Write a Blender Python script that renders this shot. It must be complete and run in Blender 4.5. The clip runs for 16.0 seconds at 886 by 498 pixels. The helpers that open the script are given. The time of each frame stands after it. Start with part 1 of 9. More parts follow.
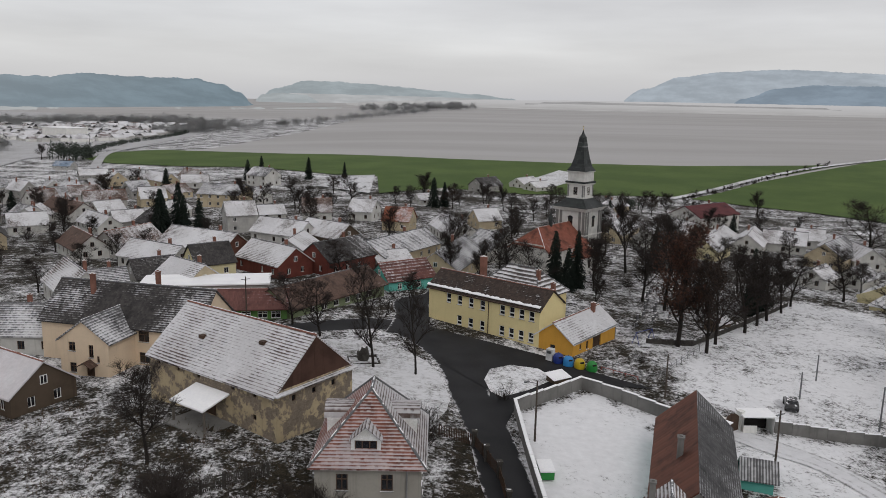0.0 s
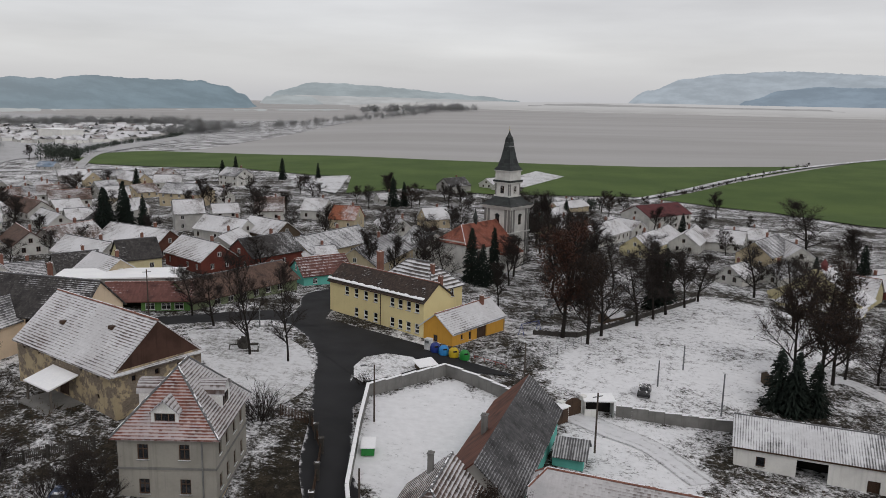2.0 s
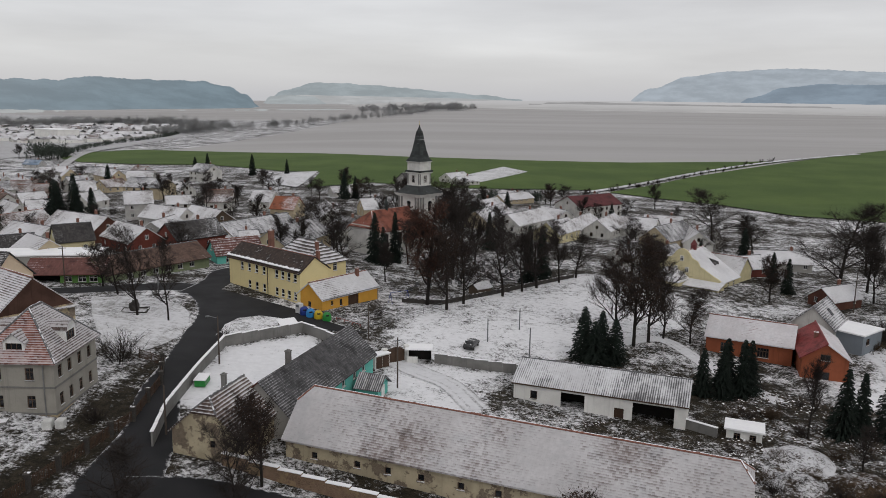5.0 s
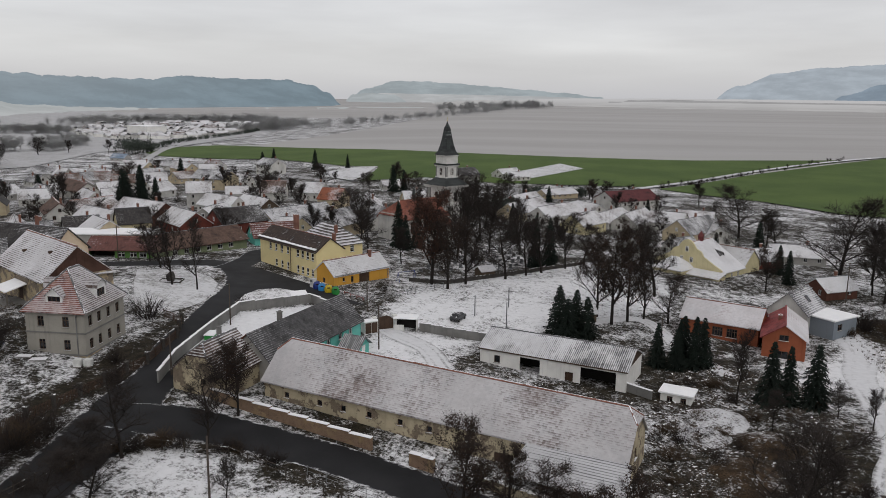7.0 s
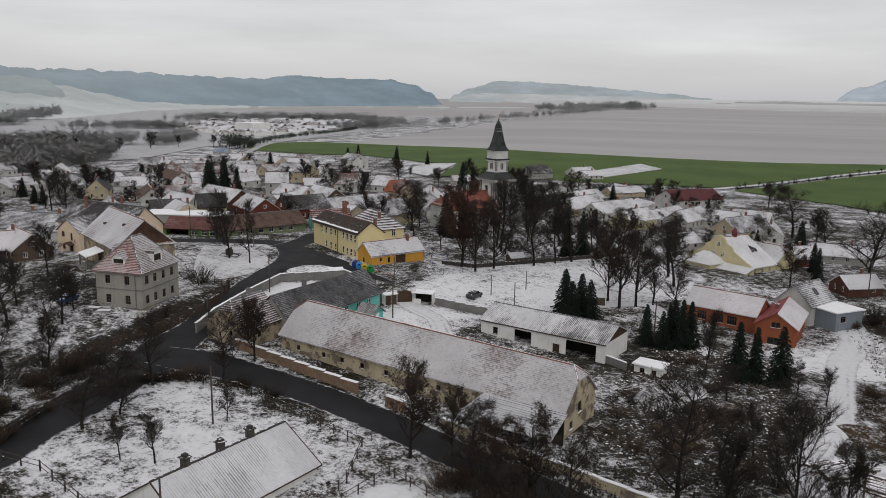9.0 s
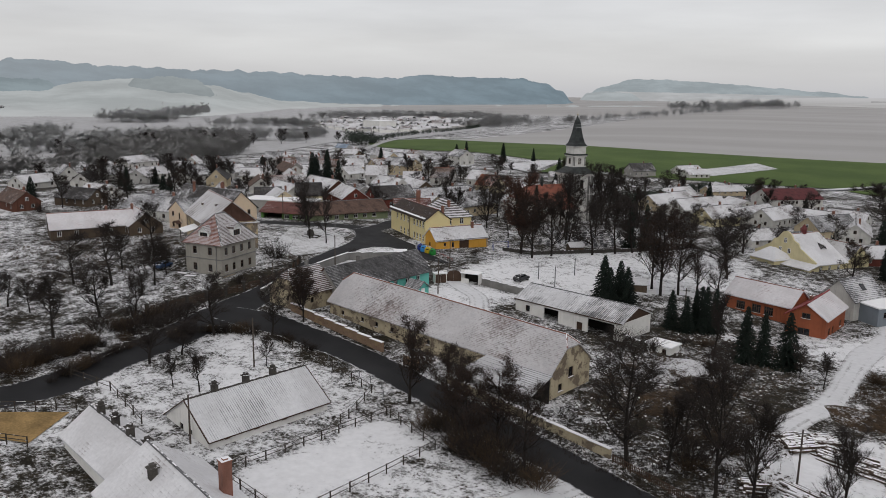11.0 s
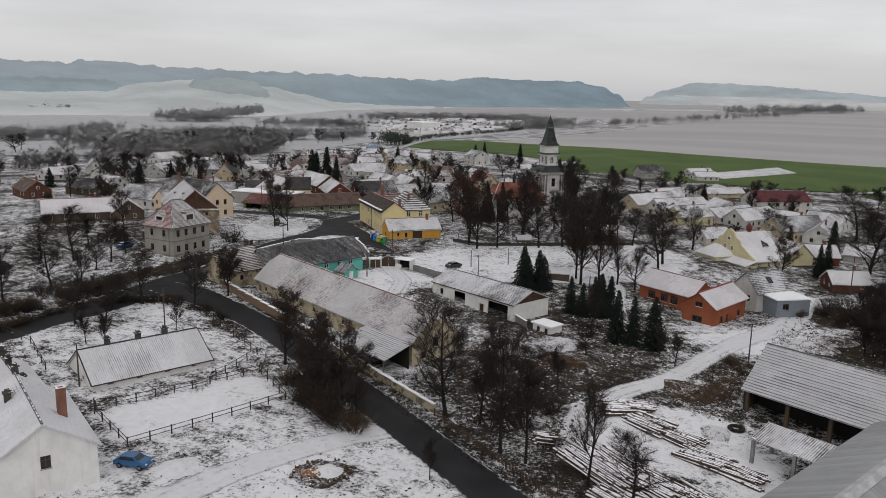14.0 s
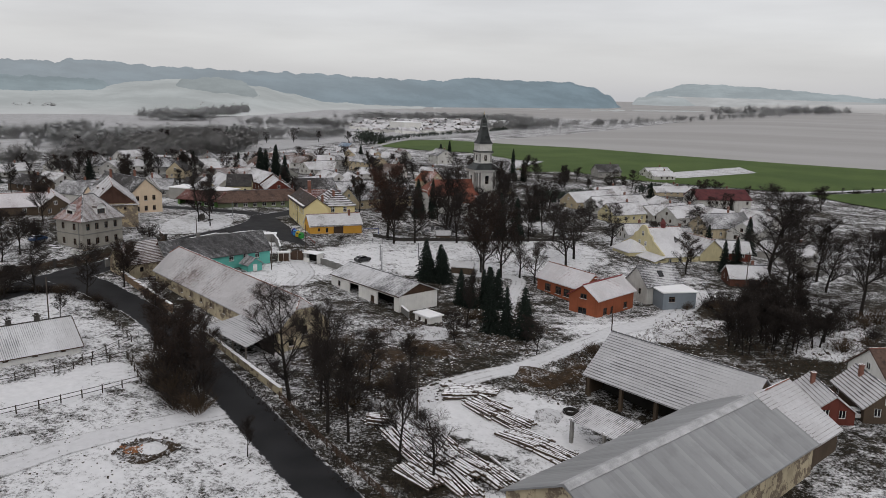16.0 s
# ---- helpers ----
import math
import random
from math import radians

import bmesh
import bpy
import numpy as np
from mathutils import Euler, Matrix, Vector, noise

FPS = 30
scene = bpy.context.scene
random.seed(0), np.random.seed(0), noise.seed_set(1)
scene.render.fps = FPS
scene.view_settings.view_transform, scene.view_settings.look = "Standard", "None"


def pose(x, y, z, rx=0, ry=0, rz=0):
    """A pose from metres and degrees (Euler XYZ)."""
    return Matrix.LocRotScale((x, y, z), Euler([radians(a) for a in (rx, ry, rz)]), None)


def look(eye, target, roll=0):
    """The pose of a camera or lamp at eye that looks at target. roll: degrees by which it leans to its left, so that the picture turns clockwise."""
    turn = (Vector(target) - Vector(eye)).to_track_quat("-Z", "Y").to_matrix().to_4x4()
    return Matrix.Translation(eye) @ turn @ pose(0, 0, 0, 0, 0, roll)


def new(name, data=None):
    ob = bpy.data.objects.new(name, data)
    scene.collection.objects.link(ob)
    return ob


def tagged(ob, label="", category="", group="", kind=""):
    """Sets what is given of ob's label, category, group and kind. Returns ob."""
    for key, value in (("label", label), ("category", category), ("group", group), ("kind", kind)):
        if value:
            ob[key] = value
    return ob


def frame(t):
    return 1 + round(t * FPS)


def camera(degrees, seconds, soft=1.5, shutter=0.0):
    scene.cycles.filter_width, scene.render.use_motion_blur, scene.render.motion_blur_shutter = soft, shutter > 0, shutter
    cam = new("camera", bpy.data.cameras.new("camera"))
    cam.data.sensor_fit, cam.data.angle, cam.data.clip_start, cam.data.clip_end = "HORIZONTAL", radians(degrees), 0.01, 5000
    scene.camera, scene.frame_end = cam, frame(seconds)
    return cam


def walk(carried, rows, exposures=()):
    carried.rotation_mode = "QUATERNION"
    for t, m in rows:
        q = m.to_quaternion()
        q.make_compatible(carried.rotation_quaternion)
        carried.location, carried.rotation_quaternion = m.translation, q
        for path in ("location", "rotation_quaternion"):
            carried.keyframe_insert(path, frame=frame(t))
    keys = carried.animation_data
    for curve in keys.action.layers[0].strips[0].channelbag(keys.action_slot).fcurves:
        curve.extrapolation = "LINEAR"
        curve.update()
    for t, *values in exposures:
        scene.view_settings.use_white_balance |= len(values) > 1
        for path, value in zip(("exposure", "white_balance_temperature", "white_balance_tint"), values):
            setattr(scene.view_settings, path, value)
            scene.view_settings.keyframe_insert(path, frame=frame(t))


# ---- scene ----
cam = camera(59.5, 16.0, soft=0.75)
PATH = [
    (0, (-2.175, -4.128, 38.799), (-2.278, -2.147, 38.416), 1.2),
    (0.5, (2.776, -4.488, 38.933), (2.653, -2.506, 38.555), 1.3),
    (1, (7.76, -5.27, 39.017), (7.638, -3.29, 38.638), 1.4),
    (1.5, (12.741, -6.648, 39.043), (12.619, -4.668, 38.665), 1.4),
    (2, (17.687, -8.54, 39.048), (17.564, -6.559, 38.669), 1.2),
    (2.5, (22.522, -10.818, 39.028), (22.399, -8.838, 38.65), 1.1),
    (3, (27.176, -13.38, 38.979), (27.053, -11.399, 38.6), 0.9),
    (3.5, (31.572, -16.152, 38.943), (31.451, -14.171, 38.564), 0.8),
    (4, (35.752, -19.194, 38.882), (35.637, -17.213, 38.503), 0.7),
    (4.2, (37.425, -20.477, 38.877), (37.312, -18.497, 38.498), 0.8),
    (6.3, (55.251, -34.485, 39.037), (54.988, -32.52, 38.649), 0.8),
    (6.5, (57.007, -35.768, 39.045), (56.721, -33.806, 38.656), 0.8),
    (7, (61.506, -38.823, 39.078), (61.158, -36.871, 38.689), 0.8),
    (7.5, (66.098, -41.749, 39.042), (65.686, -39.81, 38.653), 0.9),
    (8, (70.741, -44.522, 38.996), (70.267, -42.597, 38.607), 0.9),
    (8.5, (75.419, -47.167, 38.942), (74.886, -45.259, 38.551), 1),
    (9, (80.21, -49.701, 38.882), (79.609, -47.812, 38.489), 1.1),
    (9.5, (85.127, -51.987, 38.827), (84.453, -50.125, 38.432), 1.2),
    (10, (90.235, -53.771, 38.78), (89.485, -51.938, 38.382), 1),
    (12.3, (114.118, -57.685, 38.75), (113.094, -55.991, 38.349), 1.2),
    (12.5, (116.185, -57.695, 38.747), (115.161, -56.001, 38.347), 1.2),
    (13, (121.324, -56.978, 38.726), (120.3, -55.284, 38.326), 1.3),
    (13.5, (126.465, -55.816, 38.729), (125.426, -54.13, 38.33), 1.3),
    (14, (131.529, -54.345, 38.718), (130.484, -52.663, 38.32), 1.3),
    (14.5, (136.513, -52.616, 38.68), (135.47, -50.932, 38.282), 1.3),
    (15, (141.521, -50.785, 38.674), (140.479, -49.1, 38.276), 1.2),
    (15.5, (146.632, -48.998, 38.695), (145.593, -47.312, 38.298), 1.3),
    (16, (151.766, -47.236, 38.693), (150.729, -45.548, 38.296), 1.5),
]
walk(cam, [(t, look(eye, target, roll)) for t, eye, target, roll in PATH])

# ---- world and light: a low winter overcast ----
world = bpy.data.worlds.new("overcast_sky")
scene.world = world
world.use_nodes = True
wn, wl = world.node_tree.nodes, world.node_tree.links
wn.clear()
SUN_EL, SUN_AZ = 42.0, 150.0
w_out = wn.new("ShaderNodeOutputWorld")
w_sky = wn.new("ShaderNodeTexSky")
w_sky.sky_type, w_sky.sun_disc = "NISHITA", False
w_sky.sun_elevation, w_sky.sun_rotation = radians(SUN_EL), radians(SUN_AZ)
w_bg1 = wn.new("ShaderNodeBackground")
w_bg1.inputs["Strength"].default_value = 0.012
wl.new(w_sky.outputs[0], w_bg1.inputs["Color"])
w_co = wn.new("ShaderNodeTexCoord")
w_map = wn.new("ShaderNodeMapping")
w_map.inputs["Scale"].default_value = (1.0, 1.0, 7.0)
wl.new(w_co.outputs["Generated"], w_map.inputs["Vector"])
w_noise = wn.new("ShaderNodeTexNoise")
w_noise.inputs["Scale"].default_value, w_noise.inputs["Detail"].default_value = 3.2, 6.0
wl.new(w_map.outputs[0], w_noise.inputs["Vector"])
w_ramp = wn.new("ShaderNodeValToRGB")
w_ramp.color_ramp.elements[0].position, w_ramp.color_ramp.elements[0].color = 0.30, (0.600, 0.586, 0.594, 1)
w_ramp.color_ramp.elements[1].position, w_ramp.color_ramp.elements[1].color = 0.72, (0.755, 0.745, 0.752, 1)
wl.new(w_noise.outputs["Fac"], w_ramp.inputs["Fac"])
w_sep = wn.new("ShaderNodeSeparateXYZ")
wl.new(w_co.outputs["Generated"], w_sep.inputs[0])
w_hor = wn.new("ShaderNodeMapRange")
w_hor.inputs["From Min"].default_value, w_hor.inputs["From Max"].default_value = 0.0, 0.06
wl.new(w_sep.outputs["Z"], w_hor.inputs["Value"])
w_mix = wn.new("ShaderNodeMix")
w_mix.data_type = "RGBA"
w_mix.inputs["A"].default_value = (0.545, 0.545, 0.575, 1)
wl.new(w_hor.outputs[0], w_mix.inputs["Factor"])
wl.new(w_ramp.outputs[0], w_mix.inputs["B"])
w_bg2 = wn.new("ShaderNodeBackground")
w_bg2.inputs["Strength"].default_value = 0.90
wl.new(w_mix.outputs["Result"], w_bg2.inputs["Color"])
w_add = wn.new("ShaderNodeAddShader")
wl.new(w_bg1.outputs[0], w_add.inputs[0])
wl.new(w_bg2.outputs[0], w_add.inputs[1])
wl.new(w_add.outputs[0], w_out.inputs["Surface"])

sun = new("sun", bpy.data.lights.new("sun", "SUN"))
sun.data.energy, sun.data.angle, sun.data.color = 0.6, radians(30), (1.0, 0.97, 0.93)
sun.matrix_world = look((0, 0, 200), (-200 * math.sin(radians(SUN_AZ)), -200 * math.cos(radians(SUN_AZ)), 200 - 200 * math.tan(radians(SUN_EL))))


# ---- shape of the land ----
def ground_z(x, y):
    xs = max(-30.0, min(130.0, x))
    s = 0.165 * math.log1p(math.exp(min(50, (y - 112) / 5.0))) + 0.8 * math.log1p(math.exp(min(50, (-100 - x) / 20.0)))
    z = 0.4 - 0.035 * xs
    z += 2.6 * math.exp(-((x + 27) ** 2 + (y - 70) ** 2) / 578)
    z -= 1.2 * math.exp(-((x - 60) ** 2 + (y - 82) ** 2) / 968)
    z -= 1.4 * math.exp(-((x - 122) ** 2 + (y - 51) ** 2) / 300)
    z -= 0.9 / (1 + math.exp(min(50, (y - 44) / 5.0))) / (1 + math.exp(min(50, (24 - x) / 4.0)))
    z -= 1.8 * math.exp(-((x - 98) ** 2 + (y - 110) ** 2) / 900)
    z -= 0.7 * math.exp(-((x - 45) ** 2 + (y - 6) ** 2) / 800)
    far = (s ** -4 + 20.0 ** -4) ** -0.25 if s > 0.01 else 0.0
    away = (math.hypot(x - 60, y) - 55) / 12.0
    dell = 1.0 - 0.95 * math.exp(-((x + 520) ** 2 + (y - 950) ** 2) / 90000)
    far -= 0.0876 * (away if away > 40 else math.log1p(math.exp(away))) * dell
    return z / (1 + math.exp(min(50, (math.hypot(x - 20, y - 100) - 420) / 60))) - far


# ---- materials ----
class Nodes:
    """A small node graph writer for one material."""

    def __init__(self, name):
        self.m = bpy.data.materials.new(name)
        self.m.use_nodes = True
        self.t = self.m.node_tree
        self.t.nodes.clear()
        self.out = self.t.nodes.new("ShaderNodeOutputMaterial")
        self.b = self.t.nodes.new("ShaderNodeBsdfPrincipled")
        self.t.links.new(self.b.outputs[0], self.out.inputs["Surface"])

    def put(self, socket, v):
        if isinstance(v, bpy.types.NodeSocket):
            self.t.links.new(v, socket)
        elif isinstance(v, tuple) and len(v) == 3 and socket.type == "RGBA":
            socket.default_value = (*v, 1)
        else:
            socket.default_value = v

    def math(self, op, a, b=0.0, c=0.0):
        n = self.t.nodes.new("ShaderNodeMath")
        n.operation = op
        for i, v in enumerate((a, b, c)):
            self.put(n.inputs[i], v)
        return n.outputs[0]

    def pos(self, scale=(1, 1, 1)):
        c = self.t.nodes.new("ShaderNodeNewGeometry").outputs["Position"]
        return self.mapped(c, scale)

    def local(self, scale=(1, 1, 1)):
        return self.mapped(self.t.nodes.new("ShaderNodeTexCoord").outputs["Object"], scale)

    def mapped(self, v, scale):
        if scale == (1, 1, 1):
            return v
        n = self.t.nodes.new("ShaderNodeMapping")
        self.put(n.inputs["Vector"], v)
        n.inputs["Scale"].default_value = scale
        return n.outputs[0]

    def uv(self):
        n = self.t.nodes.new("ShaderNodeSeparateXYZ")
        self.t.links.new(self.t.nodes.new("ShaderNodeTexCoord").outputs["UV"], n.inputs[0])
        return n.outputs[0], n.outputs[1]

    def noise(self, v, scale, detail=4.0, rough=0.55):
        n = self.t.nodes.new("ShaderNodeTexNoise")
        self.put(n.inputs["Vector"], v)
        n.inputs["Scale"].default_value, n.inputs["Detail"].default_value, n.inputs["Roughness"].default_value = scale, detail, rough
        return n.outputs["Fac"]

    def white(self, x, y):
        c = self.t.nodes.new("ShaderNodeCombineXYZ")
        self.put(c.inputs[0], x)
        self.put(c.inputs[1], y)
        n = self.t.nodes.new("ShaderNodeTexWhiteNoise")
        n.noise_dimensions = "2D"
        self.t.links.new(c.outputs[0], n.inputs["Vector"])
        return n.outputs["Value"]

    def step(self, v, lo, hi):
        n = self.t.nodes.new("ShaderNodeMapRange")
        n.interpolation_type = "SMOOTHSTEP"
        self.put(n.inputs["Value"], v)
        self.put(n.inputs["From Min"], lo)
        self.put(n.inputs["From Max"], hi)
        return n.outputs[0]

    def mix(self, f, a, b):
        n = self.t.nodes.new("ShaderNodeMix")
        n.data_type = "RGBA"
        self.put(n.inputs["Factor"], f)
        self.put(n.inputs["A"], a)
        self.put(n.inputs["B"], b)
        return n.outputs["Result"]

    def attr(self, name):
        n = self.t.nodes.new("ShaderNodeAttribute")
        n.attribute_name = name
        return n.outputs["Fac"]

    def rnd(self):
        return self.t.nodes.new("ShaderNodeObjectInfo").outputs["Random"]

    def normal_z(self):
        n = self.t.nodes.new("ShaderNodeSeparateXYZ")
        self.t.links.new(self.t.nodes.new("ShaderNodeNewGeometry").outputs["Normal"], n.inputs[0])
        return n.outputs[2]

    def bump(self, h, strength, dist=0.05):
        n = self.t.nodes.new("ShaderNodeBump")
        n.inputs["Strength"].default_value, n.inputs["Distance"].default_value = strength, dist
        self.put(n.inputs["Height"], h)
        self.t.links.new(n.outputs[0], self.b.inputs["Normal"])

    def done(self, color, rough=0.8, metal=0.0, spec=0.3):
        self.put(self.b.inputs["Base Color"], color)
        self.put(self.b.inputs["Roughness"], rough)
        self.put(self.b.inputs["Metallic"], metal)
        self.put(self.b.inputs["Specular IOR Level"], spec)
        return self.m


SNOW = (0.86, 0.86, 0.88)


def plain(name, c, rough=0.75, metal=0.0, var=0.25, scale=3.0, spec=0.3, snow=0.0):
    """Painted or raw stuff: two scales of tone, a little relief, snow on upward faces."""
    n = Nodes(name)
    p = n.local()
    f = n.math("ADD", n.math("MULTIPLY", n.noise(p, scale * 0.25, 3), 0.6), n.math("MULTIPLY", n.noise(p, scale * 4, 5), 0.4))
    col = n.mix(n.step(f, 0.32, 0.68), tuple(v * (1 - var) for v in c), tuple(min(0.9, v * (1 + var)) for v in c))
    if snow:
        m = n.math("MULTIPLY", n.step(n.normal_z(), 0.55, 0.8), n.step(n.noise(n.pos(), 1.7, 5), 0.62 - snow * 0.4, 0.70 - snow * 0.4))
        col = n.mix(m, col, SNOW)
    n.bump(n.noise(p, scale * 8, 4), 0.25, 0.02)
    return n.done(col, rough, metal, spec)


def plaster(name, c, dirt=0.35, stone=0.0, stone_c=(0.2, 0.16, 0.12)):
    """Rendered wall; stone: share of bare masonry where the render is gone."""
    n = Nodes(name)
    p = n.pos()
    big, fine = n.noise(p, 0.35, 5, 0.6), n.noise(p, 5.0, 6, 0.65)
    col = n.mix(n.step(big, 0.35, 0.7), c, tuple(v * (1 - dirt * 0.5) for v in c))
    streak = n.noise(n.pos((2.2, 2.2, 0.15)), 1.0, 4)
    col = n.mix(n.math("MULTIPLY", n.step(streak, 0.52, 0.75), dirt), col, tuple(v * 0.55 for v in c))
    col = n.mix(n.math("MULTIPLY", n.step(fine, 0.5, 0.7), 0.25), col, tuple(v * 0.72 for v in c))
    h = fine
    if stone:
        v = n.t.nodes.new("ShaderNodeTexVoronoi")
        v.feature, v.inputs["Scale"].default_value = "DISTANCE_TO_EDGE", 2.6
        n.t.links.new(n.pos((1, 1, 1.6)), v.inputs["Vector"])
        joint = n.step(v.outputs["Distance"], 0.02, 0.09)
        rock = n.mix(n.noise(p, 1.7, 4), tuple(x * 0.6 for x in stone_c), tuple(x * 1.7 for x in stone_c))
        rock = n.mix(joint, tuple(min(0.5, x * 1.5) for x in stone_c), rock)
        mask = n.step(n.math("ADD", n.noise(p, 0.55, 5, 0.65), n.math("MULTIPLY", n.noise(p, 3.0, 4), 0.2)), 0.78 - stone * 0.42, 0.86 - stone * 0.42)
        col = n.mix(mask, col, rock)
        h = n.math("ADD", fine, n.math("MULTIPLY", joint, mask))
    n.bump(h, 0.4, 0.04)
    return n.done(col, 0.9, 0, 0.15)


def roofing(name, c1, c2, snow, row=0.36, colw=0.28, rough=0.75, metal=0.0, vert=False, patch=0.35, clump=0.12, solid=0.93, line=0.24, dirt=1.0):
    """Roof cover laid in courses, with snow caught on them. UV is in metres: u along the eave, v up the slope."""
    n = Nodes(name)
    u, v = n.uv()
    r, c = n.math("DIVIDE", v, row), n.math("DIVIDE", u, colw)
    fr, fc = n.math("FRACT", r), n.math("FRACT", c)
    tone = n.white(n.math("FLOOR", c), n.math("FLOOR", r))
    p = n.pos()
    age = n.noise(p, clump, 5, 0.6)
    col = n.mix(tone, c1, c2)
    col = n.mix(n.math("MULTIPLY", n.step(n.noise(p, 0.5, 5), 0.45, 0.75), dirt), col, tuple(x * 0.45 for x in c1))
    edge = n.math("PINGPONG", fc, 0.5) if vert else n.math("SUBTRACT", 1.0, fr)
    k = n.math("ADD", n.math("MULTIPLY", edge, line), n.math("MULTIPLY", age, 0.9))
    k = n.math("ADD", k, n.math("MULTIPLY", n.noise(n.pos((1, 1, 1)), 1.6, 6, 0.7), patch))
    k = n.math("ADD", k, n.math("MULTIPLY", tone, 0.10))
    lo = 1.30 - snow * 0.95
    mask = n.step(k, lo - 0.14, lo + 0.10)
    grain = n.mix(n.noise(p, 2.5, 5), (0.56, 0.56, 0.58), (0.86, 0.86, 0.88))
    grain = n.mix(n.step(n.noise(p, 0.16, 4), 0.38, 0.62), n.mix(0.35, grain, (0.44, 0.43, 0.44)), grain)
    col = n.mix(n.math("MULTIPLY", mask, solid), col, grain)
    n.bump(n.math("ADD", n.math("MULTIPLY", fr, 0.6), n.math("MULTIPLY", n.math("PINGPONG", fc, 0.5), 0.8)), 0.55, 0.05)
    return n.done(col, n.math("ADD", rough, n.math("MULTIPLY", mask, 0.15)), metal, 0.3)


def land(name, soil1, soil2, cover=None, snow_c=(0.88, 0.88, 0.90), contrast=0.03, fine=1.0):
    """Open ground: soil or grass under a thin, patchy snow; cover is a number or the sheet's own snow attribute."""
    n = Nodes(name)
    p = n.pos()
    a, b, c = n.noise(p, 0.07, 4, 0.6), n.noise(p, 0.55, 6, 0.68), n.noise(p, 2.4 * fine, 5, 0.78)
    k = n.math("ADD", n.math("ADD", n.math("MULTIPLY", a, 0.28), n.math("MULTIPLY", b, 0.32)), n.math("MULTIPLY", c, 0.40))
    if cover == "track":
        u, v = n.uv()
        v = n.math("ABSOLUTE", v)
        rut = n.step(n.math("ABSOLUTE", n.math("SUBTRACT", v, 0.42)), 0.06, 0.2)
        cov = n.math("SUBTRACT", 0.98, n.math("MULTIPLY", n.step(v, 0.55, 1.0), 0.46))
        cov = n.math("SUBTRACT", cov, n.math("MULTIPLY", n.math("SUBTRACT", 1.0, rut), 0.30))
    else:
        cov = n.attr("snow") if cover is None else cover
    lo = n.math("SUBTRACT", 0.66, n.math("MULTIPLY", cov, 0.34))
    mask = n.step(k, n.math("SUBTRACT", lo, contrast), n.math("ADD", lo, contrast))
    soil = n.mix(n.step(n.noise(p, 0.8, 5), 0.35, 0.7), soil1, soil2)
    soil = n.mix(n.step(n.noise(p, 6.0, 5), 0.4, 0.7), soil, tuple(x * 0.5 for x in soil1))
    col = n.mix(n.math("MULTIPLY", mask, 0.96), soil, n.mix(n.noise(p, 1.1, 5), tuple(x * 0.74 for x in snow_c), snow_c))
    n.bump(n.math("ADD", c, n.math("MULTIPLY", mask, 0.5)), 0.6, 0.12)
    return n, n.done(col, 0.92, 0, 0.12)


_, M_GROUND = land("village_ground", (0.020, 0.017, 0.012), (0.055, 0.045, 0.031), contrast=0.055)
# beyond the houses the sheet turns into bare, faintly frosted ploughland
gn = Nodes("ploughland")
gp = gn.pos()
band = gn.noise(gn.pos((0.0012, 0.006, 0.01)), 1.0, 5, 0.6)
gcol = gn.mix(gn.step(band, 0.35, 0.68), (0.36, 0.35, 0.342), (0.42, 0.411, 0.407))
gcol = gn.mix(gn.math("MULTIPLY", gn.step(gn.noise(gp, 0.05, 6, 0.7), 0.5, 0.75), 0.35), gcol, (0.40, 0.39, 0.40))
gn.bump(gn.noise(gp, 0.6, 5), 0.4, 0.3)
M_PLOUGH = gn.done(gcol, 0.95, 0, 0.1)
gn = Nodes("winter_wheat")
gp = gn.pos()
gcol = gn.mix(gn.step(gn.noise(gp, 0.02, 5, 0.65), 0.35, 0.7), (0.058, 0.094, 0.024), (0.086, 0.128, 0.034))
gcol = gn.mix(gn.math("MULTIPLY", gn.step(gn.noise(gn.pos((0.02, 0.2, 0.02)), 1.0, 5), 0.55, 0.8), 0.3), gcol, (0.10, 0.12, 0.05))
gn.bump(gn.noise(gp, 1.5, 5), 0.4, 0.2)
M_WHEAT = gn.done(gcol, 0.9, 0, 0.15)
_, M_MEADOW = land("frosted_meadow", (0.12, 0.11, 0.085), (0.20, 0.185, 0.155), 0.86, (0.56, 0.56, 0.575), 0.25, 0.12)
_, M_SNOWFIELD = land("snowy_pasture", (0.09, 0.085, 0.06), (0.14, 0.13, 0.10), 0.70, (0.84, 0.84, 0.86), 0.07, 0.9)
_, M_SQUARE = land("worn_snowy_lawn", (0.06, 0.055, 0.035), (0.12, 0.11, 0.08), 0.62, (0.78, 0.78, 0.80), 0.09, 0.9)
_, M_TRACK = land("trodden_snow_track", (0.10, 0.095, 0.085), (0.2, 0.19, 0.18), "track", (0.78, 0.78, 0.80), 0.10)

an = Nodes("wet_asphalt")
ap = an.pos()
au, av = an.uv()
acol = an.mix(an.step(an.noise(ap, 0.25, 5), 0.35, 0.7), (0.012, 0.012, 0.013), (0.024, 0.024, 0.026))
acol = an.mix(an.math("MULTIPLY", an.step(an.noise(ap, 9.0, 4), 0.5, 0.75), 0.4), acol, (0.036, 0.036, 0.038))
aedge = an.math("SUBTRACT", an.math("ABSOLUTE", av), 1.0)
asn = an.step(an.math("ADD", an.math("MULTIPLY", aedge, 0.9), an.math("MULTIPLY", an.noise(ap, 0.9, 6, 0.7), 0.6)), 0.22, 0.36)
acol = an.mix(asn, acol, (0.62, 0.62, 0.64))
an.bump(an.noise(ap, 20, 4), 0.2, 0.01)
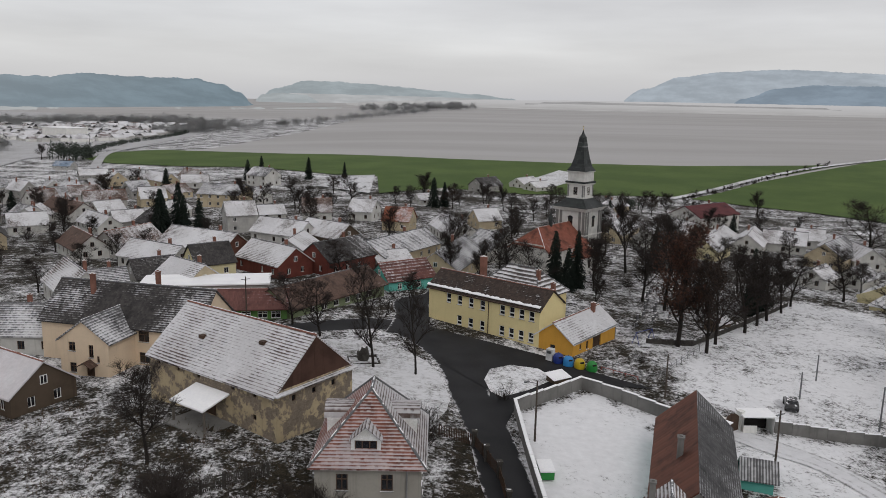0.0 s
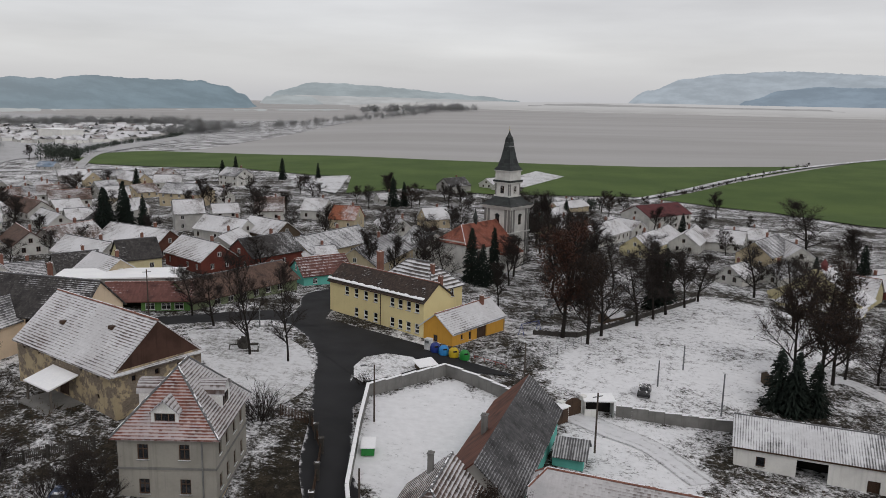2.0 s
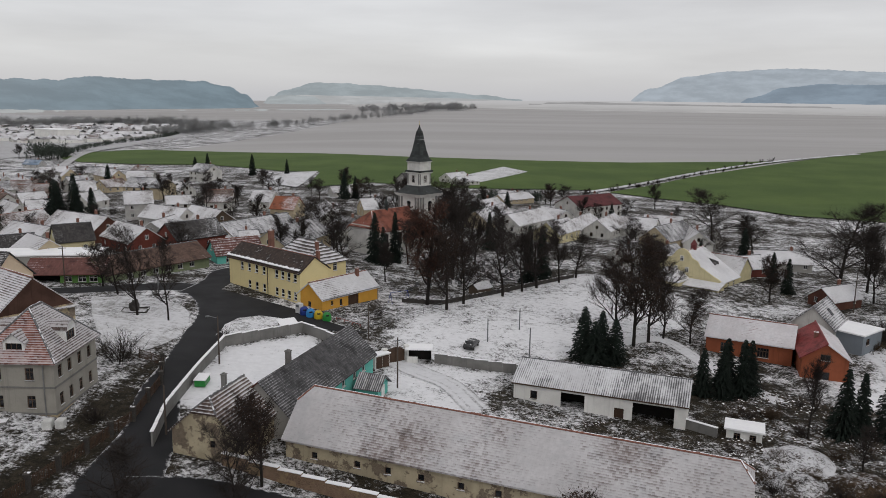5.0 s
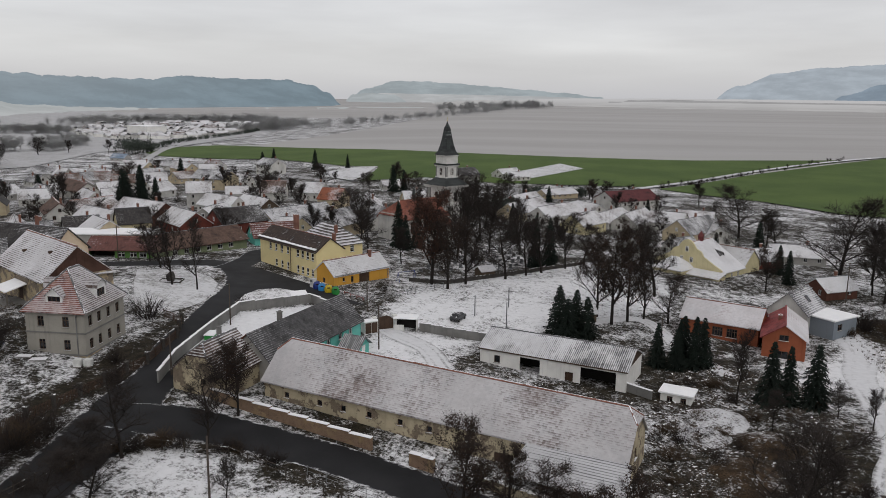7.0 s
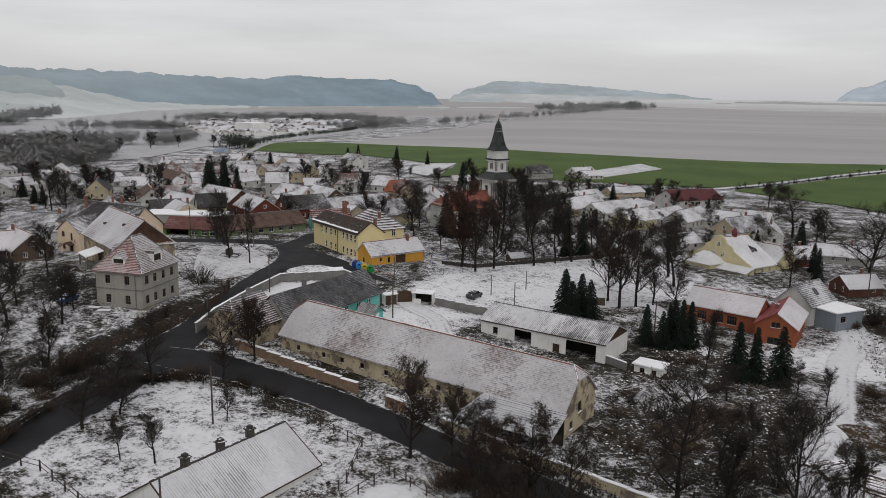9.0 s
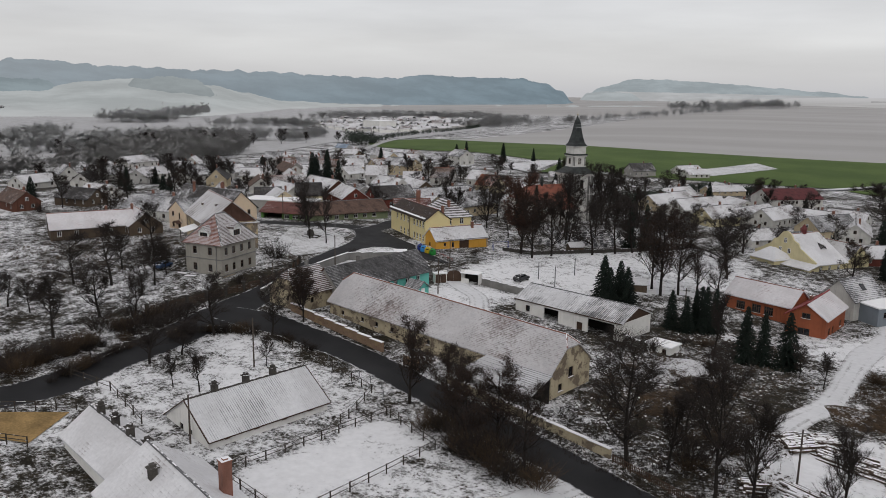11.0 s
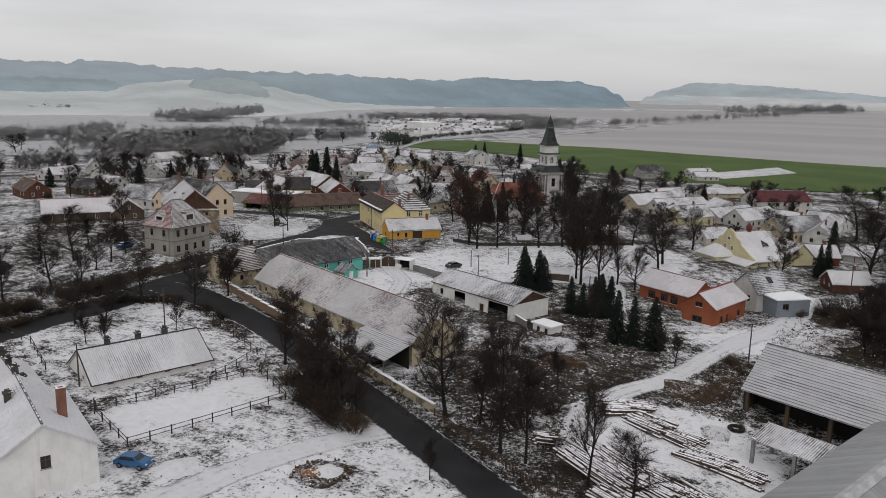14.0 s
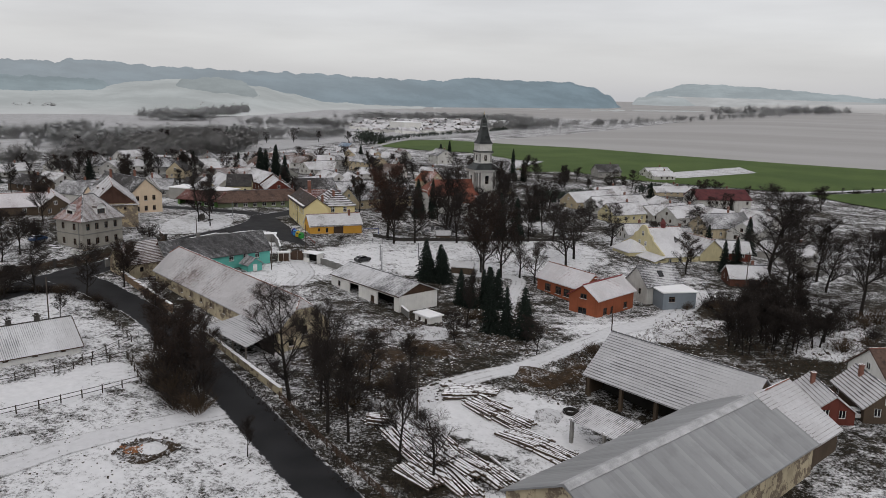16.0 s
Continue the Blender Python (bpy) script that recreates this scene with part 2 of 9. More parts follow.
M_ROAD = an.done(acol, an.math("ADD", 0.55, an.math("MULTIPLY", an.noise(ap, 0.5, 4), 0.35)), 0, 0.16)

M = {
    "grey": plaster("grey_render", (0.34, 0.33, 0.31)),
    "white": plaster("white_render", (0.56, 0.55, 0.52), 0.5),
    "pale": plaster("pale_render", (0.46, 0.45, 0.43), 0.5),
    "cream": plaster("cream_render", (0.50, 0.42, 0.29), 0.5),
    "yellow": plaster("yellow_render", (0.64, 0.57, 0.35)),
    "brick": plaster("red_brick_wall", (0.125, 0.058, 0.042), 0.7),
    "red": plaster("red_painted_wall", (0.16, 0.05, 0.038), 0.6),
    "brown": plaster("brown_boarded_wall", (0.10, 0.075, 0.055), 0.5),
    "gable": plaster("sooty_gable_brick", (0.085, 0.047, 0.036), 0.8),
    "school": plaster("pale_yellow_school_render", (0.74, 0.63, 0.34), 0.12),
    "orange": plaster("orange_render", (0.62, 0.33, 0.06), 0.2),
    "villa": plaster("grey_beige_villa_render", (0.34, 0.322, 0.285), 0.4),
    "beige": plaster("peach_beige_render", (0.70, 0.56, 0.41), 0.2),
    "granary": plaster("flaking_granary_wall", (0.48, 0.39, 0.25), 0.5, 0.55, (0.17, 0.14, 0.11)),
    "barn": plaster("patched_barn_wall", (0.50, 0.43, 0.30), 0.6, 0.45, (0.15, 0.12, 0.09)),
    "barnwhite": plaster("whitewashed_barn_wall", (0.78, 0.77, 0.74), 0.3),
    "teal": plaster("turquoise_render", (0.14, 0.46, 0.40), 0.15),
    "dullgreen": plaster("faded_green_render", (0.20, 0.235, 0.14), 0.5),
    "green": plaster("lime_green_render", (0.115, 0.235, 0.07), 0.4),
    "terra": plaster("orange_hollow_block_wall", (0.31, 0.098, 0.05), 0.45),
    "bluegrey": plaster("blue_grey_render", (0.22, 0.25, 0.28), 0.2),
    "church": plaster("weathered_church_render", (0.66, 0.65, 0.62), 0.5),
    "concrete": plaster("rough_concrete", (0.22, 0.215, 0.205), 0.6),
    "stonewall": plaster("brick_and_stone_wall", (0.30, 0.215, 0.13), 0.6, 0.6, (0.17, 0.115, 0.08)),
}
R = {
    "snow": roofing("tiles_under_thin_snow", (0.075, 0.055, 0.048), (0.14, 0.11, 0.095), 0.64, row=0.42, solid=0.9),
    "snowbrown": roofing("brown_tiles_half_under_snow", (0.085, 0.055, 0.042), (0.15, 0.10, 0.08), 0.46),
    "grey": roofing("grey_fibre_cement_with_snow", (0.085, 0.084, 0.087), (0.14, 0.138, 0.14), 0.50, row=0.42, solid=0.85),
    "darkgrey": roofing("dark_slates_with_thin_snow", (0.030, 0.028, 0.028), (0.062, 0.056, 0.054), 0.32),
    "brown": roofing("dark_brown_tiles", (0.075, 0.045, 0.035), (0.13, 0.08, 0.06), 0.25),
    "orange": roofing("orange_clay_tiles", (0.20, 0.065, 0.032), (0.29, 0.10, 0.055), 0.36),
    "maroon": roofing("maroon_sheet_roof", (0.085, 0.02, 0.022), (0.11, 0.028, 0.03), 0.12, row=2.0, colw=0.6),
    "redsnow": roofing("red_tiles_under_broken_snow", (0.17, 0.05, 0.045), (0.24, 0.08, 0.07), 0.86, solid=0.84, line=0.30, patch=0.2),
    "redbare": roofing("red_metal_tiles_nearly_bare", (0.20, 0.035, 0.035), (0.27, 0.055, 0.05), 0.20, solid=0.6, line=0.3),
    "blue": roofing("blue_grey_sheet_roof", (0.16, 0.22, 0.30), (0.2, 0.26, 0.34), 0.4),
    "school": roofing("blackened_school_tiles", (0.030, 0.021, 0.017), (0.062, 0.042, 0.034), 0.10, patch=0.6, clump=0.5),
    "schoolsnow": roofing("school_tiles_with_snow_grid", (0.06, 0.05, 0.047), (0.11, 0.095, 0.088), 0.50, row=0.8, colw=0.8, line=0.5, patch=0.15),
    "granary": roofing("granary_tiles_with_snow_courses", (0.075, 0.052, 0.044), (0.15, 0.105, 0.09), 0.58, row=0.36, colw=0.5, line=0.50, patch=0.34, clump=0.1, solid=0.84),
    "villa": roofing("villa_tiles_with_snow_courses", (0.085, 0.060, 0.052), (0.145, 0.105, 0.092), 0.54, row=0.30, colw=0.3, solid=0.66, line=0.42, patch=0.3),
    "barn": roofing("long_barn_tiles_with_snow", (0.165, 0.132, 0.122), (0.245, 0.205, 0.192), 0.70, row=0.28, colw=0.3, clump=0.07, solid=0.64, line=0.14, patch=0.3),
    "wave": roofing("corrugated_fibre_cement_with_snow", (0.075, 0.074, 0.077), (0.11, 0.11, 0.112), 0.62, row=1.6, colw=0.30, vert=True, line=0.42, solid=0.85, patch=0.25),
    "teal": roofing("grey_shingle_roof", (0.050, 0.049, 0.051), (0.088, 0.086, 0.088), 0.42, row=0.32, solid=0.45, patch=0.15, line=0.34),
    "rust": roofing("rust_brown_sheet_roof", (0.10, 0.038, 0.025), (0.14, 0.055, 0.035), 0.05, row=3.0, colw=0.8),
    "metal": roofing("dull_zinc_sheet_roof", (0.27, 0.274, 0.28), (0.34, 0.345, 0.35), 0.30, row=9.0, colw=0.7, rough=0.45, metal=0.25, vert=True, solid=0.35, patch=0.35, clump=0.3, dirt=0.25),
    "shop": roofing("red_brown_sheet_roof", (0.11, 0.045, 0.038), (0.15, 0.064, 0.054), 0.30, row=0.8),
    "copper": roofing("dark_patinated_spire_copper", (0.016, 0.019, 0.019), (0.036, 0.042, 0.041), 0.16, row=1.0, colw=0.7, rough=0.5),
    "nave": roofing("orange_red_nave_tiles", (0.18, 0.060, 0.040), (0.26, 0.092, 0.060), 0.24),
    "cottage": roofing("dark_cottage_tiles_with_snow_lines", (0.075, 0.05, 0.042), (0.13, 0.09, 0.075), 0.40, row=0.40, patch=0.2, line=0.42),
    "stable": roofing("corrugated_sheets_under_snow", (0.15, 0.155, 0.165), (0.21, 0.215, 0.225), 0.78, row=2.0, colw=0.30, vert=True, line=0.5, patch=0.14, clump=0.05, solid=0.85),
    "fresh": roofing("tiles_under_fuller_snow", (0.12, 0.085, 0.07), (0.18, 0.14, 0.12), 0.80, row=0.36, line=0.16, patch=0.3),
    "villared": roofing("red_villa_tiles_with_melted_snow", (0.155, 0.052, 0.035), (0.235, 0.088, 0.06), 0.40, row=0.30, colw=0.3, solid=0.55, line=0.42, patch=0.35),
    "tilelines": roofing("tiles_with_thin_snow_courses", (0.07, 0.05, 0.045), (0.13, 0.10, 0.09), 0.62, row=0.5, colw=1.4, line=0.75, patch=0.12, clump=0.06, solid=0.8),
    "openbarn": roofing("grey_waved_sheets_with_snow", (0.11, 0.108, 0.11), (0.14, 0.138, 0.14), 0.74, row=0.45, colw=9.0, solid=0.68, patch=0.10, line=0.58, dirt=0.3, clump=0.06),
}
_, M_PLOT = land("snowy_building_plot", (0.06, 0.055, 0.04), (0.11, 0.10, 0.075), 0.62, (0.74, 0.74, 0.76), 0.08)
_, M_VERGE = land("trodden_grass", (0.030, 0.028, 0.018), (0.07, 0.062, 0.04), 0.58, contrast=0.07)
M_BOULDER = plain("dark_boulder_stone", (0.06, 0.055, 0.05), 0.95, 0, 0.5, 2.0, 0.2, snow=0.2)
M_GLASS = plain("dark_window_glass", (0.012, 0.013, 0.016), 0.08, 0, 0.2, 1.0, 0.6)
M_FRAME_W = plain("white_window_frame", (0.76, 0.75, 0.72), 0.5)
M_FRAME_B = plain("brown_window_frame", (0.09, 0.055, 0.035), 0.6)
M_WOOD = plain("weathered_grey_wood", (0.13, 0.115, 0.10), 0.85, snow=0.4)
M_RAIL = plain("dark_wet_fence_wood", (0.055, 0.046, 0.038), 0.9, 0, 0.4, 2.0, 0.2, snow=0.15)
M_DOOR = plain("dark_brown_door_paint", (0.06, 0.035, 0.022), 0.6)
# Near-black standing in for shade inside buildings; tyres and slots use it too.
M_VOID = plain("shade_and_rubber_black", (0.02, 0.018, 0.016), 0.95)
M_RIDGE = plain("clay_ridge_tiles", (0.22, 0.10, 0.075), 0.8, snow=0.6)
M_RIDGE_G = plain("grey_ridge_caps", (0.13, 0.13, 0.135), 0.8, snow=0.35)
M_BRICK = plain("chimney_brick", (0.20, 0.095, 0.07), 0.9, snow=0.7)
M_CONC = plain("grey_concrete", (0.25, 0.245, 0.235), 0.9, snow=0.75)
M_STEEL = plain("dull_grey_steel", (0.20, 0.205, 0.21), 0.45, 0.6)
M_POLE = plain("tarred_wooden_pole", (0.075, 0.06, 0.05), 0.85)
M_SNOW = plain("lying_snow", SNOW, 0.9, 0, 0.06, 1.0, 0.15)
M_GUTTER = plain("grey_gutter_zinc", (0.22, 0.22, 0.22), 0.5, 0.4)


# ---- building blocks ----
def bm_box(bm, x0, x1, y0, y1, z0, z1):
    v = [bm.verts.new(p) for p in ((x0, y0, z0), (x1, y0, z0), (x1, y1, z0), (x0, y1, z0), (x0, y0, z1), (x1, y0, z1), (x1, y1, z1), (x0, y1, z1))]
    for f in ((3, 2, 1, 0), (4, 5, 6, 7), (0, 1, 5, 4), (1, 2, 6, 5), (2, 3, 7, 6), (3, 0, 4, 7)):
        bm.faces.new([v[i] for i in f])


def bm_tube(bm, a, b, r0, r1, n=6, cap=True):
    a, b = Vector(a), Vector(b)
    d = (b - a)
    if d.length < 1e-6:
        return
    q = d.to_track_quat("Z", "Y")
    ra = [bm.verts.new(a + q @ Vector((r0 * math.cos(6.2832 * i / n), r0 * math.sin(6.2832 * i / n), 0))) for i in range(n)]
    rb = [bm.verts.new(b + q @ Vector((r1 * math.cos(6.2832 * i / n), r1 * math.sin(6.2832 * i / n), 0))) for i in range(n)]
    for i in range(n):
        bm.faces.new((ra[i], ra[(i + 1) % n], rb[(i + 1) % n], rb[i]))
    if cap:
        bm.faces.new(ra[::-1])
        bm.faces.new(rb)


def part(name, bm, material, parent, label="", m=None):
    me = bpy.data.meshes.new(name)
    bm.to_mesh(me)
    bm.free()
    me.materials.append(material)
    ob = new(name, me)
    ob.parent = parent
    if m is not None:
        ob.matrix_basis = m
    if label:
        ob["label"] = label
    return ob


def shared(name, me, parent, m):
    ob = new(name, me)
    ob.parent, ob.matrix_basis = parent, m
    return ob


def thing(name, x, y, rot, label, category, group="", kind="", z=None):
    ob = new(name)
    ob.matrix_basis = pose(x, y, ground_z(x, y) if z is None else z, 0, 0, rot)
    return tagged(ob, label, category, group, kind)


def slab(bm, uv, polys, t=0.2):
    """Roof planes with thickness. polys: (points, u axis, origin); uv is in metres along the eave and up the slope."""
    for pts, ua in polys:
        P = [Vector(p) for p in pts]
        nrm = (P[1] - P[0]).cross(P[2] - P[0]).normalized()
        if nrm.z < 0:
            P, nrm = P[::-1], -nrm
        ua = Vector(ua)
        va = nrm.cross(ua).normalized()
        if va.z < 0:
            va = -va
        lo = min(p.dot(va) for p in P)
        top = [bm.verts.new(p) for p in P]
        bot = [bm.verts.new(p - Vector((0, 0, t))) for p in P]
        fs = [bm.faces.new(top), bm.faces.new(bot[::-1])]
        k = len(P)
        for i in range(k):
            fs.append(bm.faces.new((top[i], bot[i], bot[(i + 1) % k], top[(i + 1) % k])))
        for f in fs:
            for lp in f.loops:
                lp[uv].uv = (lp.vert.co.dot(ua), lp.vert.co.dot(va) - lo)


def roof_part(parent, L, W, he, hr, material, over=0.45, og=0.3, k0=0.0, k1=0.0, name="roof", t=0.2, dy=0.0, label="", ridge=None):
    """Saddle roof along x; k0, k1: hip share at the -x and +x ends (0 gable, 1 full hip); dy moves the ridge across."""
    bm = bmesh.new()
    uv = bm.loops.layers.uv.new("UVMap")
    polys = []
    X = L / 2 + og
    for s in (-1, 1):
        run = W / 2 - s * dy
        sl = (hr - he) / run
        ye, ze = s * (W / 2 + over), he - over * sl
        d0, d1 = k0 * (abs(ye) - s * dy), k1 * (abs(ye) - s * dy)
        rise = hr - ze
        y_of = lambda k: dy + (ye - dy) * k
        pts = [(-X, ye, ze), (X, ye, ze)]
        if k1 < 1:
            pts.append((X, y_of(k1), hr - k1 * rise))
        if k1 > 0:
            pts.append((X - d1 * 0.85, dy, hr))
        if k0 > 0:
            pts.append((-X + d0 * 0.85, dy, hr))
        if k0 < 1:
            pts.append((-X, y_of(k0), hr - k0 * rise))
        polys.append((pts, (1, 0, 0)))
    for s, k in ((-1, k0), (1, k1)):
        if k > 0:
            rise = hr - (he - over * (hr - he) / (W / 2))
            yy = (W / 2 + over) * k
            polys.append(([(s * X, -yy, hr - k * rise), (s * X, yy, hr - k * rise), (s * (X - yy * 0.85), dy, hr)], (0, 1, 0)))
    slab(bm, uv, polys, t)
    rf = part(name, bm, material, parent, label)
    if ridge:
        bm = bmesh.new()
        a = -X + k0 * (W / 2 + over) * 0.85
        b = X - k1 * (W / 2 + over) * 0.85
        bm_tube(bm, (a, dy, hr - 0.02), (b, dy, hr - 0.02), 0.14, 0.14, 6)
        for s, k, e in ((-1, k0, a), (1, k1, b)):
            if k > 0:
                rise = hr - (he - over * (hr - he) / (W / 2))
                for q in (-1, 1):
                    bm_tube(bm, (e, dy, hr), (s * X, q * (W / 2 + over) * k, hr - k * rise), 0.12, 0.12, 5)
        part("ridge", bm, ridge, rf)
    return rf


def facade(bm, a, b, z0, z1, holes=(), deep=0.22):
    """An upright wall face from a to b (outside on its right) with real openings (u0, u1, v0, v1) and their reveals."""
    a, b = Vector((*a, 0)), Vector((*b, 0))
    n = (b - a).length
    d = (b - a) / n
    inn = Vector((-d.y, d.x, 0)) * deep
    us = sorted({0.0, n, *(h[0] for h in holes), *(h[1] for h in holes)})
    vs = sorted({z0, z1, *(h[2] for h in holes), *(h[3] for h in holes)})
    P = lambda u, v: a + d * u + Vector((0, 0, v))
    for i in range(len(us) - 1):
        for j in range(len(vs) - 1):
            cu, cv = (us[i] + us[i + 1]) / 2, (vs[j] + vs[j + 1]) / 2
            if any(h[0] < cu < h[1] and h[2] < cv < h[3] for h in holes):
                continue
            bm.faces.new([bm.verts.new(p) for p in (P(us[i], vs[j]), P(us[i + 1], vs[j]), P(us[i + 1], vs[j + 1]), P(us[i], vs[j + 1]))])
    for u0, u1, v0, v1 in holes:
        ring = (P(u0, v0), P(u1, v0), P(u1, v1), P(u0, v1))
        for i in range(4):
            p, q = ring[i], ring[(i + 1) % 4]
            bm.faces.new([bm.verts.new(c) for c in (p, q, q + inn, p + inn)])


CACHE = {}


def window_mesh(w, h, cols, rows, frame_mat):
    key = ("win", round(w, 2), round(h, 2), cols, rows, frame_mat.name)
    if key not in CACHE:
        bm = bmesh.new()
        f, q = (0.13, 0.10) if cols == 1 and rows == 2 else (0.09, 0.04)
        bar = 0.40 if cols == 1 else 0.66
        us = [-w / 2, -w / 2 + f, *(x for i in range(1, cols) for x in (-w / 2 + w * i / cols - q, -w / 2 + w * i / cols + q)), w / 2 - f, w / 2]
        zs = [0, f, *(z for j in range(1, rows) for z in ((h * bar if rows == 2 else h * j / rows) - q, (h * bar if rows == 2 else h * j / rows) + q)), h - f, h]
        grid = {(i, j, k): bm.verts.new((us[i], 0.07 * k, zs[j])) for i in range(len(us)) for j in range(len(zs)) for k in (0, 1)}
        solid = lambda i, j: 0 <= i < len(us) - 1 and 0 <= j < len(zs) - 1 and (i % 2 == 0 or j % 2 == 0)
        for i in range(len(us) - 1):
            for j in range(len(zs) - 1):
                if solid(i, j):
                    bm.faces.new([grid[p] for p in ((i, j, 0), (i + 1, j, 0), (i + 1, j + 1, 0), (i, j + 1, 0))])
                    bm.faces.new([grid[p] for p in ((i, j + 1, 1), (i + 1, j + 1, 1), (i + 1, j, 1), (i, j, 1))])
                    for di, dj, p, r in ((-1, 0, (i, j), (i, j + 1)), (1, 0, (i + 1, j + 1), (i + 1, j)), (0, -1, (i + 1, j), (i, j)), (0, 1, (i, j + 1), (i + 1, j + 1))):
                        if not solid(i + di, j + dj):
                            bm.faces.new([grid[x] for x in ((*p, 0), (*r, 0), (*r, 1), (*p, 1))])
        me = bpy.data.meshes.new("window")
        bm.to_mesh(me)
        bm.free()
        me.materials.append(frame_mat)
        bm = bmesh.new()
        bm_box(bm, -w / 2 + 0.05, w / 2 - 0.05, 0.03, 0.045, 0.05, h - 0.05)
        pane = bpy.data.meshes.new("pane")
        bm.to_mesh(pane)
        bm.free()
        pane.materials.append(M_GLASS)
        bm = bmesh.new()
        bm_box(bm, -w / 2 - 0.08, w / 2 + 0.08, -0.22, 0.02, -0.07, 0.0)
        sill = bpy.data.meshes.new("sill")
        bm.to_mesh(sill)
        bm.free()
        sill.materials.append(M_CONC)
        CACHE[key] = (me, pane, sill)
    return CACHE[key]


def side_frame(side, L, W, u, v, inset):
    """Pose of a fitting on one wall of a block: u along the wall from its left end seen from outside, v its foot, inset into the wall."""
    if side == "f":
        return pose(-L / 2 + u, -W / 2 + inset, v, 0, 0, 0)
    if side == "r":
        return pose(L / 2 - inset, -W / 2 + u, v, 0, 0, 90)
    if side == "b":
        return pose(L / 2 - u, W / 2 - inset, v, 0, 0, 180)
    return pose(-L / 2 + inset, W / 2 - u, v, 0, 0, 270)


def add_window(parent, L, W, side, u, v, w, h, cols=2, rows=2, frame=None, inset=0.12, sill=True):
    me, pane, sl = window_mesh(w, h, cols, rows, frame or M_FRAME_W)
    ob = shared("window", me, parent, side_frame(side, L, W, u, v, inset))
    shared("pane", pane, ob, Matrix())
    if sill:
        shared("sill", sl, ob, Matrix())
    return ob


def add_door(parent, L, W, side, u, v, w, h, material=None, inset=0.14, name="door"):
    bm = bmesh.new()
    bm_box(bm, -w / 2, w / 2, 0, 0.06, 0, h)
    door = part(name, bm, material or M_DOOR, parent, "", side_frame(side, L, W, u, v, inset))
    n = max(2, round(w / 0.5))
    for i in range(n):
        x0 = -w / 2 + w * i / n
        bm = bmesh.new()
        bm_box(bm, x0 + 0.05, x0 + w / n - 0.05, -0.03, 0.0, 0.1, h - 0.1)
        part("panel", bm, material or M_DOOR, door)
    return door


def block(parent, L, W, he, hr, material, k0=0.0, k1=0.0, holes=None, base=-1.6, dy=0.0, name="wall", gables=True):
    """Outer walls of a rectangular house with gables under the roof."""
    holes = holes or {}
    bm = bmesh.new()
    c = [(-L / 2, -W / 2), (L / 2, -W / 2), (L / 2, W / 2), (-L / 2, W / 2)]
    for i, s in enumerate("frbl"):
        facade(bm, c[i], c[(i + 1) % 4], base, he, holes.get(s, ()))
    if gables:
        for s, k in ((-1, k0), (1, k1)):
            if k < 1:
                x = s * L / 2
                zt = hr - k * (hr - he) - 0.12
                pts = [(x, -W / 2, he), (x, W / 2, he)]
                pts += [(x, dy, hr - 0.12)] if k == 0 else [(x, k * W / 2, zt), (x, -k * W / 2, zt)]
                vs = [bm.verts.new(p) for p in (pts if s > 0 else pts[::-1])]
                bm.faces.new(vs)
    return part(name, bm, material, parent)


def chimney(parent, x, y, z0, z1, w=0.55, material=None):
    bm = bmesh.new()
    bm_box(bm, x - w / 2, x + w / 2, y - w / 2, y + w / 2, z0, z1)
    bm_box(bm, x - w / 2 - 0.07, x + w / 2 + 0.07, y - w / 2 - 0.07, y + w / 2 + 0.07, z1, z1 + 0.12)
    bm_box(bm, x - w / 4, x + w / 4, y - w / 4, y + w / 4, z1 + 0.12, z1 + 0.25)
    return part("chimney", bm, material or M_BRICK, parent)


def gutter(parent, L, W, he, over, side=-1):
    bm = bmesh.new()
    y = side * (W / 2 + over)
    bm_tube(bm, (-L / 2, y, he - over * 0.5), (L / 2, y, he - over * 0.5), 0.08, 0.08, 6)
    bm_tube(bm, (L / 2 - 0.3, side * (W / 2 + 0.08), he - 0.3), (L / 2 - 0.3, side * (W / 2 + 0.08), 0), 0.06, 0.06, 6)
    return part("gutter", bm, M_GUTTER, parent)

# ---- ground sheet ----
def inside(x, y, poly):
    hit = False
    for i in range(len(poly)):
        (x0, y0), (x1, y1) = poly[i - 1], poly[i]
        if (y0 > y) != (y1 > y) and x < (x1 - x0) * (y - y0) / (y1 - y0) + x0:
            hit = not hit
    return hit


SPORT = [(33, 122), (25, 100), (35, 91), (50, 90), (62, 105), (80, 120), (86, 148), (66, 166), (48, 140)]
YARD = [(4, 64), (3, 86), (12, 96.5), (21, 90), (15, 66), (10, 60)]
COURT = [(27, 84), (34, 88), (46, 86), (42, 70), (30, 66)]
BRUSH = [(70, 40), (84, 30), (100, 26), (98, 44), (92, 56), (100, 64), (98, 82), (80, 92), (72, 66)]
GARDEN = [(-60, 84), (-24, 69), (-14, 58), (-20, 30), (-70, 50)]
CHURCH = [(2, 150), (22, 128), (56, 152), (50, 190), (10, 200)]
SCHOOLYARD = [(-14, 100), (8, 92), (22, 100), (16, 108), (8, 108), (-12, 120)]
PADDOCK = [(44.5, 2), (51, 24), (60.4, 19.6), (55.6, -1.6)]
BARNYARD = [(44, 76), (70, 70), (70, 50), (48, 54), (40, 66)]
LOGYARD = [(94, 46), (104, 20), (124, 20), (122, 40), (112, 52)]
THICKET = [(111, 84), (111, 112), (118, 128), (160, 128), (160, 70), (124, 72)]
VERGE = [(66, 30), (104, 13), (112, 18), (97, 30), (92, 42), (84, 34), (70, 40)]
LOGDARK = [(96, 30), (101, 22), (110, 17), (120, 26), (112, 31), (101, 33)]
FORE = [(54, -16), (62, 20), (78, 19), (104, 7), (100, -20), (70, -30)]
